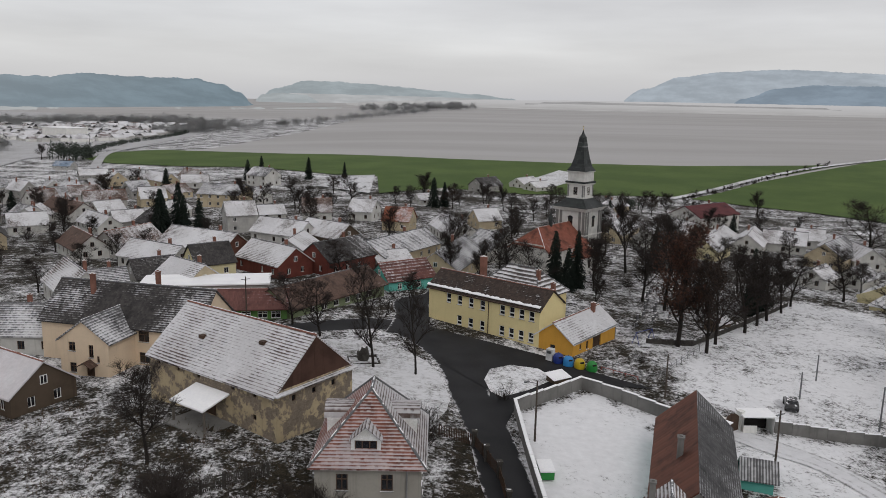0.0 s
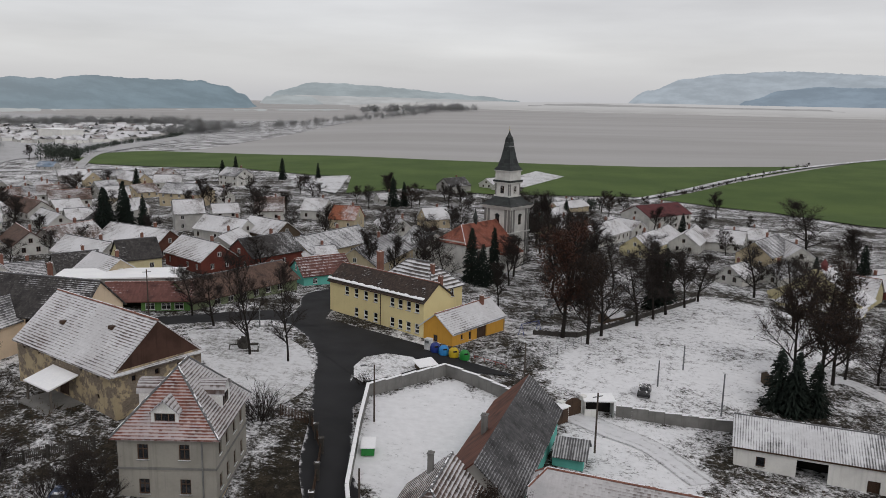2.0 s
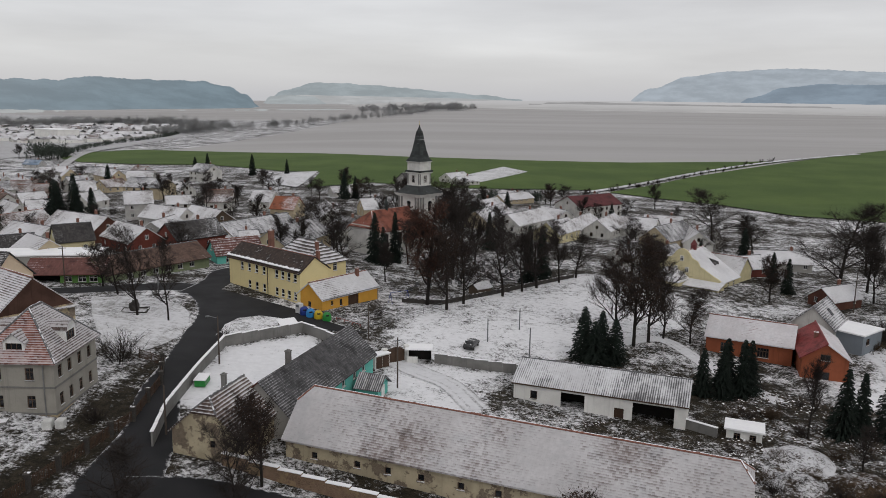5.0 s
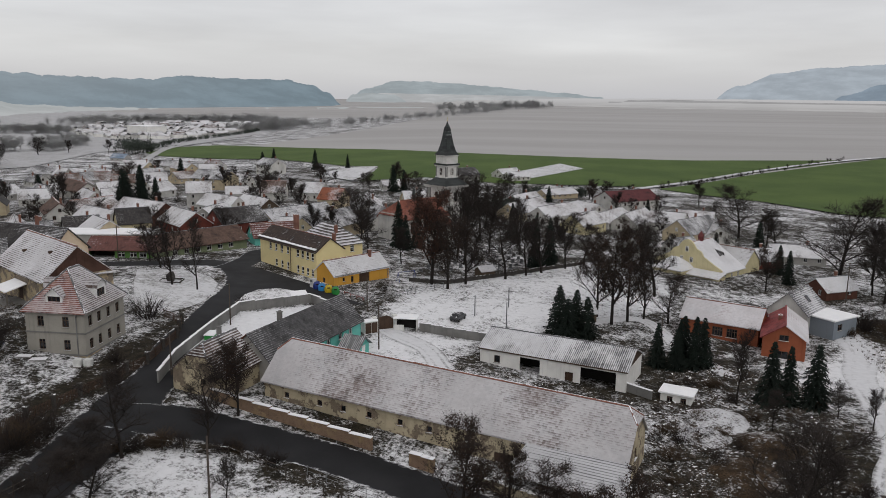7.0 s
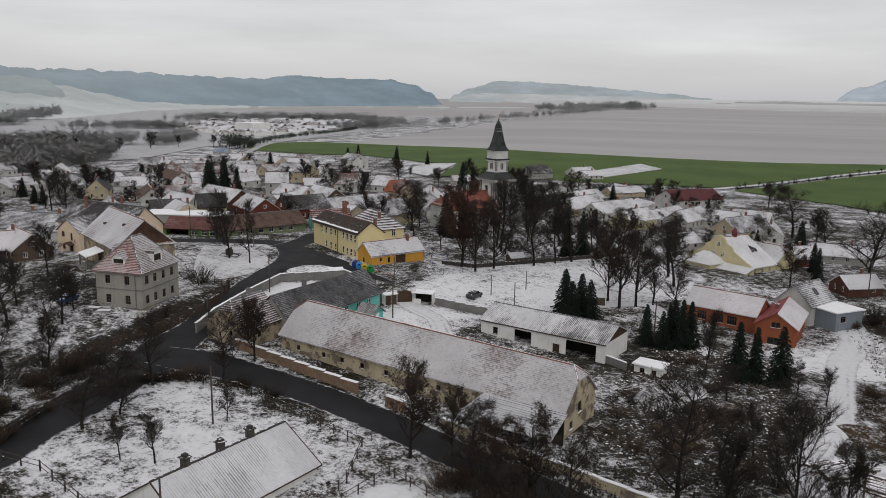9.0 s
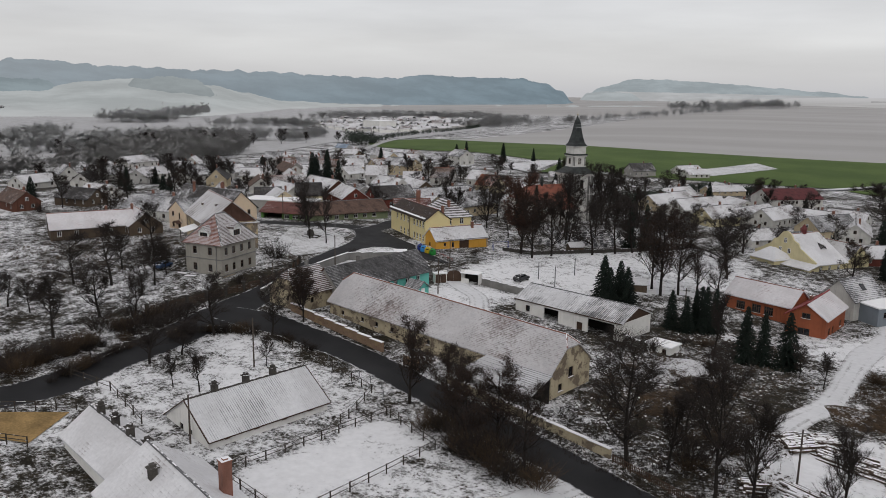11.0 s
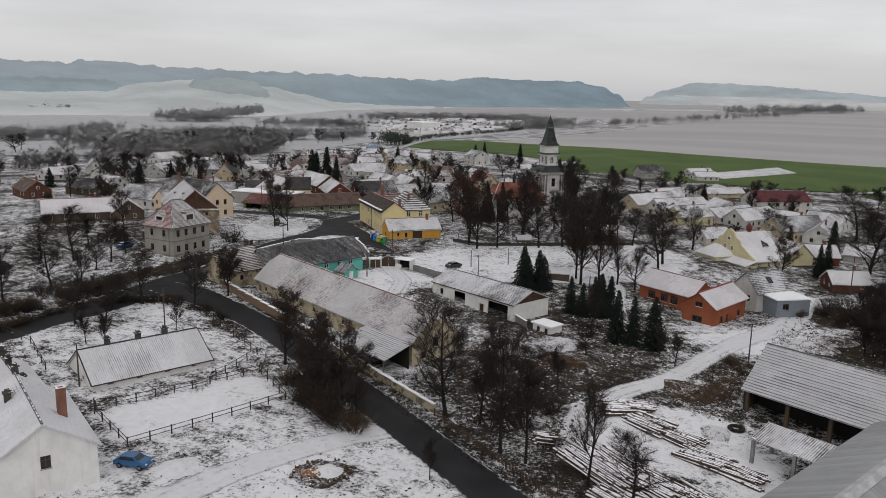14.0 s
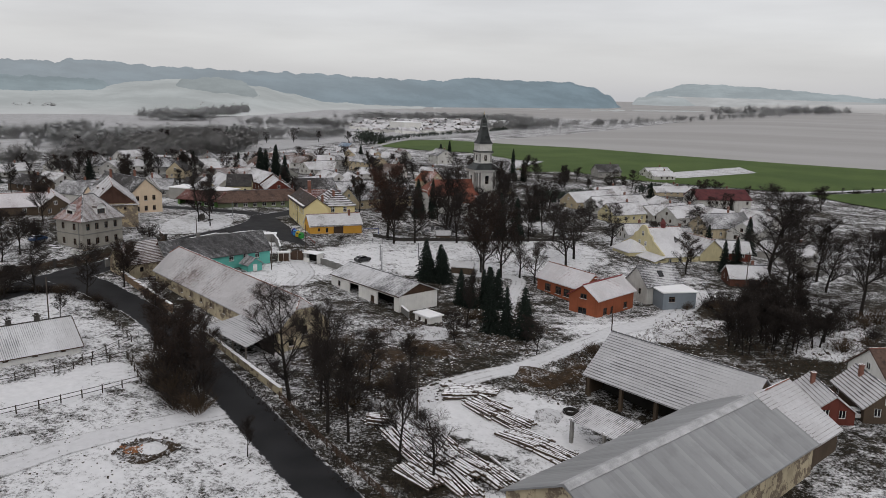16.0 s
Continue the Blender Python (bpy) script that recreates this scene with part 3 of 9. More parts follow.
SPRUCES = [(69, 71), (84, 66), (94, 80), (86, 98), (74, 94)]
PATCH = [(49, 6), (53, 4.6), (56, 13), (51.5, 14.5)]
PLOT = [(16, 107.5), (23, 101.5), (34.5, 119), (27, 122)]
FRONT = [(-6, 52), (-5, 77), (1, 76), (3, 56), (1, 36), (-3, 34)]
ORCHARD = [(11, 10), (9.6, 20), (11.5, 29), (16, 34), (24, 35.4), (34, 32.6), (44, 28.6), (46, 21), (40, 2), (28, 5)]
TILTH = [(137, 93), (146, 94), (147, 122), (139, 121)]
WORKS = [(96, 84), (104, 92), (112, 112), (124, 108), (120, 90), (108, 78)]
SHADE = [(86, 46), (92, 40), (100, 60), (96, 74), (84, 74), (80, 60)]
LAWN = [(-24, 51), (-5, 53), (-4, 34), (-30, 20), (-60, 42)]
MUD = [(-40, 80), (-24, 68), (-17, 60), (-24, 55), (-34, 60), (-44, 72)]
COVERS = [(SPORT, 0.625), (YARD, 0.76), (COURT, 0.63), (BRUSH, 0.39), (GARDEN, 0.39), (CHURCH, 0.42), (SCHOOLYARD, 0.40), (FORE, 0.55), (PADDOCK, 0.70), (BARNYARD, 0.40), (LOGYARD, 0.68),
          (THICKET, 0.28), (VERGE, 0.37), (LOGDARK, 0.28), (SPRUCES, 0.28), (PATCH, 0.78), (MUD, 0.34), (FRONT, 0.24), (ORCHARD, 0.56), (LAWN, 0.43), (PLOT, 0.52), (WORKS, 0.60), (SHADE, 0.30), (TILTH, 0.56)]


def snow_cover(x, y):
    v = 0.41 if y < 120 and x > 0 else 0.43 if y < 130 else 0.40 if x > 60 else 0.37
    if y > 430 or x < -230:
        v = 0.46
    for poly, c in COVERS:
        if inside(x, y, poly):
            v = c
    return v


def spread(lo, hi, step, far_lo, far_hi, grow=1.25):
    a = list(np.arange(lo, hi + 0.01, step))
    s, v = step, hi
    while v < far_hi:
        s = min(s * grow, 150.0)
        v += s
        a.append(v)
    s, v = step, lo
    while v > far_lo:
        s = min(s * grow, 150.0)
        v -= s
        a.insert(0, v)
    return a


gx = spread(-80, 170, 2.0, -4900, 4900)
gy = spread(-30, 220, 2.0, -600, 4950)
verts, faces, cover, slots = [], [], [], []
for y in gy:
    for x in gx:
        verts.append((x, y, ground_z(x, y)))
        cover.append(snow_cover(x, y))
nx = len(gx)
for j in range(len(gy) - 1):
    for i in range(nx - 1):
        faces.append((j * nx + i, j * nx + i + 1, (j + 1) * nx + i + 1, (j + 1) * nx + i))
        cx, cy = gx[i], gy[j]
        slots.append(1 if (cy > 470 and cx > -60) or (cy > 530 and cx > -285) or cy > 1500 or cx > 330 else 0)
me = bpy.data.meshes.new("ground")
me.from_pydata(verts, [], faces)
me.attributes.new("snow", "FLOAT", "POINT").data.foreach_set("value", cover)
me.materials.append(M_GROUND)
me.materials.append(M_PLOUGH)
me.polygons.foreach_set("material_index", slots)
ground = tagged(new("ground", me), "patchy snow over dark winter grass and soil", "ground", kind="structure")


def sheet(name, outline, material, lift, step, label, category="field", ax=None, ay=None):
    """A patch of land cover that follows the ground, cut out of a fine grid by its outline."""
    xs, ys = [p[0] for p in outline], [p[1] for p in outline]
    bm = bmesh.new()
    vs = [bm.verts.new((x, y, 0)) for x, y in outline]
    bm.faces.new(vs)
    lo, hi = min(xs), max(xs)
    for axis, a, b in (((1, 0, 0), min(xs), max(xs)), ((0, 1, 0), min(ys), max(ys))):
        v = a + step
        while v < b:
            bmesh.ops.bisect_plane(bm, geom=bm.verts[:] + bm.edges[:] + bm.faces[:], plane_co=(v, v, 0), plane_no=axis)
            v += step
    for v in bm.verts:
        v.co.z = ground_z(v.co.x, v.co.y) + lift
    bmesh.ops.recalc_face_normals(bm, faces=bm.faces[:])
    for f in bm.faces:
        if f.normal.z < 0:
            f.normal_flip()
    ob = part(name, bm, material, None)
    return tagged(ob, label, category, kind="structure")


def strip(name, line, material, lift, label, category="road", step=1.6):
    """A road or track: line of (x, y, width), smoothed; UV v runs -1..1 across."""
    P = [Vector(p) for p in line]
    dense = []
    for i in range(len(P) - 1):
        p0, p1, p2, p3 = P[max(i - 1, 0)], P[i], P[i + 1], P[min(i + 2, len(P) - 1)]
        k = max(2, int((p2 - p1).length / step))
        for j in range(k):
            t = j / k
            dense.append(0.5 * ((2 * p1) + (p2 - p0) * t + (2 * p0 - 5 * p1 + 4 * p2 - p3) * t * t + (3 * p1 - p0 - 3 * p2 + p3) * t ** 3))
    dense.append(P[-1])
    bm = bmesh.new()
    uv = bm.loops.layers.uv.new("UVMap")
    rows, acc = [], 0.0
    for i, p in enumerate(dense):
        q = dense[min(i + 1, len(dense) - 1)] - dense[max(i - 1, 0)]
        q = Vector((q.x, q.y))
        q.normalize()
        acc += (p - dense[i - 1]).length if i else 0
        row = []
        for s in (-1.0, -0.5, 0.0, 0.5, 1.0):
            x, y = p.x - q.y * s * p.z / 2, p.y + q.x * s * p.z / 2
            row.append((bm.verts.new((x, y, ground_z(x, y) + lift)), acc, s))
        rows.append(row)
    for a, b in zip(rows, rows[1:]):
        for i in range(4):
            f = bm.faces.new((a[i + 1][0], a[i][0], b[i][0], b[i + 1][0]))
            for lp, src in zip(f.loops, (a[i + 1], a[i], b[i], b[i + 1])):
                lp[uv].uv = (src[1], src[2])
            f.normal_update()
            if f.normal.z < 0:
                f.normal_flip()
    return tagged(part(name, bm, material, None), label, category, kind="structure")


sheet("green_field", [(-300, 560), (-318, 640), (-290, 672), (-160, 604), (-29, 563), (61, 563), (143, 568), (236, 590), (272, 606), (160, 482), (99, 399),
      (16, 373), (-23, 378), (-50, 345), (-62, 425), (-88, 430), (-100, 440), (-150, 478), (-200, 490), (-262, 520)], M_WHEAT, 0.45, 22, "green winter wheat field beyond the village")
sheet("green_field", [(102, 392), (165, 478), (280, 606), (347, 682), (420, 760), (560, 760), (560, 380), (300, 250), (172, 318), (149, 360)], M_WHEAT, 0.45, 22, "green winter wheat field right of the farm lane")
sheet("snowy_strip", [(-84, 372), (-80, 420), (-64, 430), (-54, 342)], M_PLOT, 0.6, 10, "snow-covered strip between gardens and the field")
sheet("snowy_strip", [(24, 402), (22, 436), (46, 505), (62, 478), (34, 408)], M_PLOT, 0.6, 10, "snowy building plot at the field's edge")
strip("farm_lane", [(92, 388, 4), (98, 396, 4), (158, 480, 4.5), (219, 553, 5), (275, 611, 6), (360, 690, 7)], M_PLOT, 0.75, "snowy farm lane between two green fields", step=8)
sheet("frosted_meadow", [(-330, 700), (-345, 560), (-300, 420), (-420, 240), (-900, 60), (-2600, 300), (-2600, 1900), (-900, 1600), (-420, 1200)], M_MEADOW, 0.5, 60, "pale frosted meadows west of the village")
strip("country_road", [(-160, 330, 6), (-200, 380, 6), (-255, 487, 6.5), (-312, 618, 7), (-330, 711, 8), (-335, 800, 9), (-330, 900, 10)], M_MEADOW, 0.7, "snow-dusted country road leaving the village", step=8)

strip("road", [(-30, -75, 7.5), (-10, -25, 7.5), (9, 0, 7.5), (9.5, 18, 7.5), (8.5, 32, 8.5), (6.5, 44, 8.5), (4.5, 56, 6.2), (1.2, 66, 5.4), (-0.6, 78, 5.2), (-3.0, 90, 5.2), (-5.5, 103, 5.6), (-11, 115, 6.5), (-19, 121, 7), (-34, 114, 6), (-52, 108, 5.5)],
      M_ROAD, 0.05, "wet black village street winding past the square")
strip("road", [(7, 42, 7), (14, 42.5, 8.5), (22, 42, 7), (33, 40.4, 6.2), (44, 37, 6), (60, 30.5, 6), (76, 23.6, 6), (92, 16.2, 6), (103, 11.5, 6), (140, -4, 6), (190, -24, 6)], M_ROAD, 0.07, "wet black side road along the long barn")
strip("road", [(-14, 116, 7), (-14, 128, 6.5), (-15, 138, 7), (-10, 146, 7), (-12, 162, 5), (-28, 190, 5), (-40, 214, 5), (-72, 236, 5)], M_ROAD, 0.09, "wet black street going on behind the school")
sheet("school_forecourt", [(-6.5, 101), (-11.5, 117), (-11, 121.2), (7.5, 110), (14.6, 104), (22.4, 99.4), (11.8, 98.9), (5.5, 93.5), (2.6, 88.2), (0.8, 80), (-1, 84), (-0.6, 93)], M_ROAD, 0.11, 2.0, "dark wet asphalt forecourt with worn snow", "yard")
sheet("grass_verge", [(-1.4, 97), (-0.6, 101.6), (2.4, 104.2), (6.4, 103.6), (8.6, 100.0), (4.6, 94.6), (0.9, 91.0), (-0.6, 92.6)], M_VERGE, 0.15, 1.5, "snowy grass triangle between street and forecourt", "verge")
sheet("square", [(-30, 107), (-26, 109.6), (-22, 110.6), (-18.4, 110.0), (-15, 108.2), (-12, 105.6), (-9.6, 102.2), (-7.6, 97.2), (-6.4, 92), (-5.7, 88), (-5.9, 84), (-6.8, 80.4), (-8.4, 78), (-11, 77.6), (-14, 80), (-24, 96)], M_SQUARE, 0.13, 2.0, "snowy grass square with trees beside the street", "lawn")
strip("driveway", [(78, 20.6, 4), (73, 11.5, 4.2), (70, 2, 4.5), (68, -9, 5), (60, -22, 5)], M_TRACK, 0.06, "rutted snowy driveway", "track")
strip("yard_track", [(99, 28, 4), (96, 42, 4.5), (98, 51, 4), (102, 60.5, 3.6), (104.6, 76, 4), (107, 90, 5), (112, 106, 6), (112, 132, 4)], M_TRACK, 0.06, "snowy vehicle track through the builders' yard", "track")
strip("court_track", [(28, 88, 4), (33, 84, 4.5), (38, 80, 4), (42, 72, 4)], M_TRACK, 0.06, "tyre-marked snow in the farm court", "track")
strip("field_track", [(86, 84, 3), (80, 98, 3), (74, 112, 3.4), (62, 104, 3)], M_TRACK, 0.05, "muddy snow track past the spruces", "track")

# ---- backdrop ridges at the horizon, haze painted into their glow ----
PAINTED_MIST = (0.50, 0.495, 0.505)


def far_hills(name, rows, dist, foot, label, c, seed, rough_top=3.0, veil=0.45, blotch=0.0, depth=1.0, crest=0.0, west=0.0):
    """A self-lit backdrop ridge with mist painted into its colour: rows of (azimuth, crest elevation in degrees) about
    the village, dist metres off or by azimuth.
    """
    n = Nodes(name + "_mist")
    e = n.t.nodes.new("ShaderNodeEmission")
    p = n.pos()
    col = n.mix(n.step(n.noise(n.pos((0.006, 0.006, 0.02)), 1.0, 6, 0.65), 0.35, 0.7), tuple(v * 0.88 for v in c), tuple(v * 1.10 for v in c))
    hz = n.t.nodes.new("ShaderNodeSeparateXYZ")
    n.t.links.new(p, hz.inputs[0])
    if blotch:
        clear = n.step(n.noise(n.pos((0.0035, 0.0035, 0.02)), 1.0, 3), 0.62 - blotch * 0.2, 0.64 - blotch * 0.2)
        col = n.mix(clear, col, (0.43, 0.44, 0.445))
    # Blend the mist colour in towards the foot, crest and west.
    col = n.mix(n.math("MULTIPLY", n.step(hz.outputs[2], foot + 30.0, foot - 5.0), veil), col, PAINTED_MIST)
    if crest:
        col = n.mix(n.math("MULTIPLY", n.step(hz.outputs[2], 4.0, 42.0), crest), col, PAINTED_MIST)
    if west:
        col = n.mix(n.math("MULTIPLY", n.step(hz.outputs[0], -900.0, -1900.0), west), col, PAINTED_MIST)
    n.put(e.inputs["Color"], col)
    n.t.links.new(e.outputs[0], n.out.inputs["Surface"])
    bm = bmesh.new()
    prev = None
    az0, az1 = rows[0][0], rows[-1][0]
    az = az0
    while az <= az1 + 1e-6:
        for (a, ea), (b, eb) in zip(rows, rows[1:]):
            if a <= az <= b:
                f = (az - a) / (b - a)
                f = f * f * (3 - 2 * f)
                el = ea + (eb - ea) * f
        d = float(np.interp(az, [q[0] for q in dist], [q[1] for q in dist])) if isinstance(dist, list) else dist
        zt = 39 + d * math.tan(radians(el))
        wob = noise.noise(Vector((az * 1.3, seed, 0))) * rough_top * 2 + noise.noise(Vector((az * 7, seed, 4))) * rough_top + noise.noise(Vector((az * 31, seed, 8))) * rough_top * 0.6
        col3 = []
        for k, (dd, fz) in enumerate(((-420, 0.0), (-240, 0.45), (-90, 0.85), (0, 1.0), (160, 0.6))):
            r = d + dd * depth
            z = foot + (zt + wob - foot) * fz + (noise.noise(Vector((az * 5, k * 3.1, seed))) * rough_top if 0 < k < 3 else 0)
            col3.append(bm.verts.new((40 + r * math.sin(radians(az)), r * math.cos(radians(az)), z)))
        if prev:
            for i in range(4):
                bm.faces.new((prev[i], col3[i], col3[i + 1], prev[i + 1]))
        prev = col3
        az += 0.1
    return tagged(part(name, bm, n.m, None), label, "hill", kind="structure")


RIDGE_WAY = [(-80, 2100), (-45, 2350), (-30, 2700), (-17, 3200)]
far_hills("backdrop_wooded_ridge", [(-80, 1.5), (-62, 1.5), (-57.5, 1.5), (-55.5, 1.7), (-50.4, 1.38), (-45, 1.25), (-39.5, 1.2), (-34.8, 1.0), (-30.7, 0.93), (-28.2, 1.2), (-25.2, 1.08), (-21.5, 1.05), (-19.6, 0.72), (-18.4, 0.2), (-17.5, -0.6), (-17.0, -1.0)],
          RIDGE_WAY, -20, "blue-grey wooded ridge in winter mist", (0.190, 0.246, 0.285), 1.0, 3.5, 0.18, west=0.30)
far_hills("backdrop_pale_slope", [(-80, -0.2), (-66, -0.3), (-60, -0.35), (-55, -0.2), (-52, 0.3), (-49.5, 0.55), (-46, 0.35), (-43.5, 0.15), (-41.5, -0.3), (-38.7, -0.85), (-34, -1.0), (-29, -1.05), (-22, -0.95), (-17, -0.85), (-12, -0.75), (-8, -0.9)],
          [(-80, 1700), (-45, 1950), (-38, 2150), (-17, 2600), (-8, 2900)], -20, "pale frosted slope below the ridge, hazed towards its foot", (0.388, 0.410, 0.416), 6.0, 1.2, 0.75, depth=1.6)
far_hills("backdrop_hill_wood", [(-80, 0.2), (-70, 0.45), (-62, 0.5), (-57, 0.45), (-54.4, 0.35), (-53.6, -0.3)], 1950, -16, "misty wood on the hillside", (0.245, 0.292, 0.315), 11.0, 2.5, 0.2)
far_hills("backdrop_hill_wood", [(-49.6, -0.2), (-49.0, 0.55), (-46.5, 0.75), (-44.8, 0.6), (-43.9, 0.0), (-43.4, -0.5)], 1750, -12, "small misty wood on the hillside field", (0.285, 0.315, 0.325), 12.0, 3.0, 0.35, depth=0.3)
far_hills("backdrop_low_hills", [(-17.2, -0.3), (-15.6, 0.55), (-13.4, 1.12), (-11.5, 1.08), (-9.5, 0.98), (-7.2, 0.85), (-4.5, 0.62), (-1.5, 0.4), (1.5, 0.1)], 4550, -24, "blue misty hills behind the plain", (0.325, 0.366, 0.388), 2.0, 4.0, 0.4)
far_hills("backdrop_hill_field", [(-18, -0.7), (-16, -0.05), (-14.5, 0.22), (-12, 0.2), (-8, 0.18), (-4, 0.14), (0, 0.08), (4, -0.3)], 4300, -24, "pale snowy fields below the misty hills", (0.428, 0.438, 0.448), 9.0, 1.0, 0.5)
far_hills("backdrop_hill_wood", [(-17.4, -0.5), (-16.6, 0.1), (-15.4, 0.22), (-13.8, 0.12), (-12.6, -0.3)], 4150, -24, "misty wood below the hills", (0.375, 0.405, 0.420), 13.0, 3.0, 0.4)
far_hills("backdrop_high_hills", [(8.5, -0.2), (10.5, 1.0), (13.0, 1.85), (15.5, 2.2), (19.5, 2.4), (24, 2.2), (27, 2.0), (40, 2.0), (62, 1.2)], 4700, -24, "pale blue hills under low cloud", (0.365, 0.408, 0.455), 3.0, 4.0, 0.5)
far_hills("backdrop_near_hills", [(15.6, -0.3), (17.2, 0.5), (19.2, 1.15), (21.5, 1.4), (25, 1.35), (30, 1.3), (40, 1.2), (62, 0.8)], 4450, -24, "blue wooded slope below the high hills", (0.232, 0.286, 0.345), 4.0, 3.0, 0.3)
far_hills("backdrop_plain_rise", [(-20, -1.1), (-17, -0.75), (-12, -0.45), (-6, -0.15), (0, 0.02), (6, 0.10), (14, 0.12), (25, 0.12), (62, 0.12)], 4000, -12, "bare rising plain with mist painted towards its crest", (0.395, 0.388, 0.388), 7.0, 0.8, 0.0, depth=5.0, crest=0.9)
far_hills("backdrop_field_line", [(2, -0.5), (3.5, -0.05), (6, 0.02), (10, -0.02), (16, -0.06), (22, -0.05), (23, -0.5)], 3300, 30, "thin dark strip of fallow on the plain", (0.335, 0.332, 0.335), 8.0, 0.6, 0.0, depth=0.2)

# ---- main buildings ----
def site(name, a, b, W, z, label, category="house", group=""):
    """A building whose front wall runs from a to b with its outside on the right, W deep behind it."""
    dx, dy = b[0] - a[0], b[1] - a[1]
    L = math.hypot(dx, dy)
    cx, cy = (a[0] + b[0]) / 2 - dy / L * W / 2, (a[1] + b[1]) / 2 + dx / L * W / 2
    return thing(name, cx, cy, math.degrees(math.atan2(dy, dx)), label, category, group, z=z), L


def holes_of(ws, side):
    return [(u - w / 2, u + w / 2, v, v + h) for s, u, v, w, h in ws if s == side]


def glaze(ob, L, W, ws, **kw):
    for s, u, v, w, h in ws:
        add_window(ob, L, W, s, u, v, w, h, **kw)


def shade_core(ob, L, W, h):
    """Near-black box, floor to ceiling, set back behind open doorways to stand in for the shade inside."""
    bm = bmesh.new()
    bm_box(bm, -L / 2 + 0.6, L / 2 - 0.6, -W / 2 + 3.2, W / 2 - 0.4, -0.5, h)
    return part("shade_lining", bm, M_VOID, ob, "black box standing in for shade inside")


# school
sch, L = site("school", (-11.3, 127.8), (7.1, 114.1), 7.0, 0.0, "pale yellow two-storey school with a blackened tile roof", "school")
W = 7.0
ws = [("f", u * 1.057, 4.5, 1.05, 1.65) for u in (4.2, 6.5, 8.8, 11.1, 14.9, 16.7, 18.5, 20.3)] + [("f", u * 1.057, 1.0, 1.05, 1.65) for u in (6.5, 8.8, 11.1, 14.9, 16.7, 18.5, 20.3)]
block(sch, L, W, 6.8, 9.3, M["school"], holes={"f": holes_of(ws, "f")})
glaze(sch, L, W, ws, cols=1, rows=2, frame=M_FRAME_W)
roof_part(sch, L, W, 6.8, 9.3, R["school"], 0.4, 0.35, ridge=M_RIDGE, label="sooty dark tile roof with a snow line at the eave")
bm = bmesh.new()
prev = None
for i in range(61):
    x = -L / 2 - 0.2 + (L + 0.4) * i / 60
    d = random.uniform(0.22, 0.5)
    y0, y1 = -W / 2 - 0.42, -W / 2 - 0.42 + d
    ring = [bm.verts.new(p) for p in ((x, y0, 6.97), (x, y0, 7.09), (x, y1, 7.09 + d * 0.56), (x, y1, 6.97 + d * 0.5))]
    if prev:
        for k in range(4):
            bm.faces.new((prev[k], ring[k], ring[(k + 1) % 4], prev[(k + 1) % 4]))
    prev = ring
part("eave_snow", bm, M_SNOW, sch, "strip of snow lying along the eave")
bm = bmesh.new()
bm_tube(bm, (-L / 2, -W / 2 - 0.42, 6.46), (L / 2, -W / 2 - 0.42, 6.46), 0.08, 0.08)
bm_tube(bm, (-L / 2 + 13.0, -W / 2 - 0.07, 6.4), (-L / 2 + 13.0, -W / 2 - 0.07, 0), 0.07, 0.07)
part("gutter", bm, M_DOOR, sch, "brown gutter and downpipe")
bm = bmesh.new()
bm_box(bm, -L / 2 - 0.03, L / 2 + 0.03, -W / 2 - 0.05, W / 2 + 0.03, -1.6, 0.45)
part("plinth", bm, M["concrete"], sch)
chimney(sch, -3.1, 1.0, 8.2, 12.4, 0.9)
chimney(sch, L / 2 - 1.0, 1.8, 7.2, 9.9, 0.6)
wing = thing("school_wing", 4.9, 129.6, 323.3, "pale yellow school wing with snow-latticed hipped roof", "school", z=0.0)
block(wing, 13.0, 9.0, 6.6, 10.4, M["school"], 1, 1, holes={"r": [(2.0, 3.1, 4.4, 5.9), (5.6, 6.7, 4.4, 5.9)]})
glaze(wing, 13.0, 9.0, [("r", 2.55, 4.4, 1.1, 1.5), ("r", 6.15, 4.4, 1.1, 1.5)])
wr = roof_part(wing, 13.0, 9.0, 6.6, 10.4, R["schoolsnow"], 0.4, 0.4, 1, 1, ridge=M_RIDGE_G)
chimney(wing, 4.2, -1.2, 8.0, 10.4, 0.6)

# orange outbuilding
gar, L = site("orange_outbuilding", (12.1, 110.7), (20.6, 122.8), 7.0, -0.45, "orange rendered outbuilding with snowy roof and dark gateway", "outbuilding")
W = 7.0
block(gar, L, W, 3.0, 5.6, M["orange"], holes={"f": [(6.6, 9.4, 0.1, 2.7), (2.2, 2.8, 1.4, 2.2), (4.4, 5.1, 0.9, 2.2)], "l": [(3.0, 3.9, 0.9, 2.0)]})
add_door(gar, L, W, "f", 8.0, 0.1, 2.8, 2.6, M_DOOR, 0.2, "gate")
glaze(gar, L, W, [("f", 2.5, 1.4, 0.6, 0.8), ("f", 4.75, 0.9, 0.7, 1.3), ("l", 3.45, 0.9, 0.9, 1.1)], frame=M_FRAME_B, cols=1, rows=1)
roof_part(gar, L, W, 3.0, 5.6, R["snow"], 0.3, 0.25, ridge=M_RIDGE)
chimney(gar, 4.4, -0.6, 4.8, 6.5, 0.6)
gutter(gar, L, W, 3.0, 0.3)

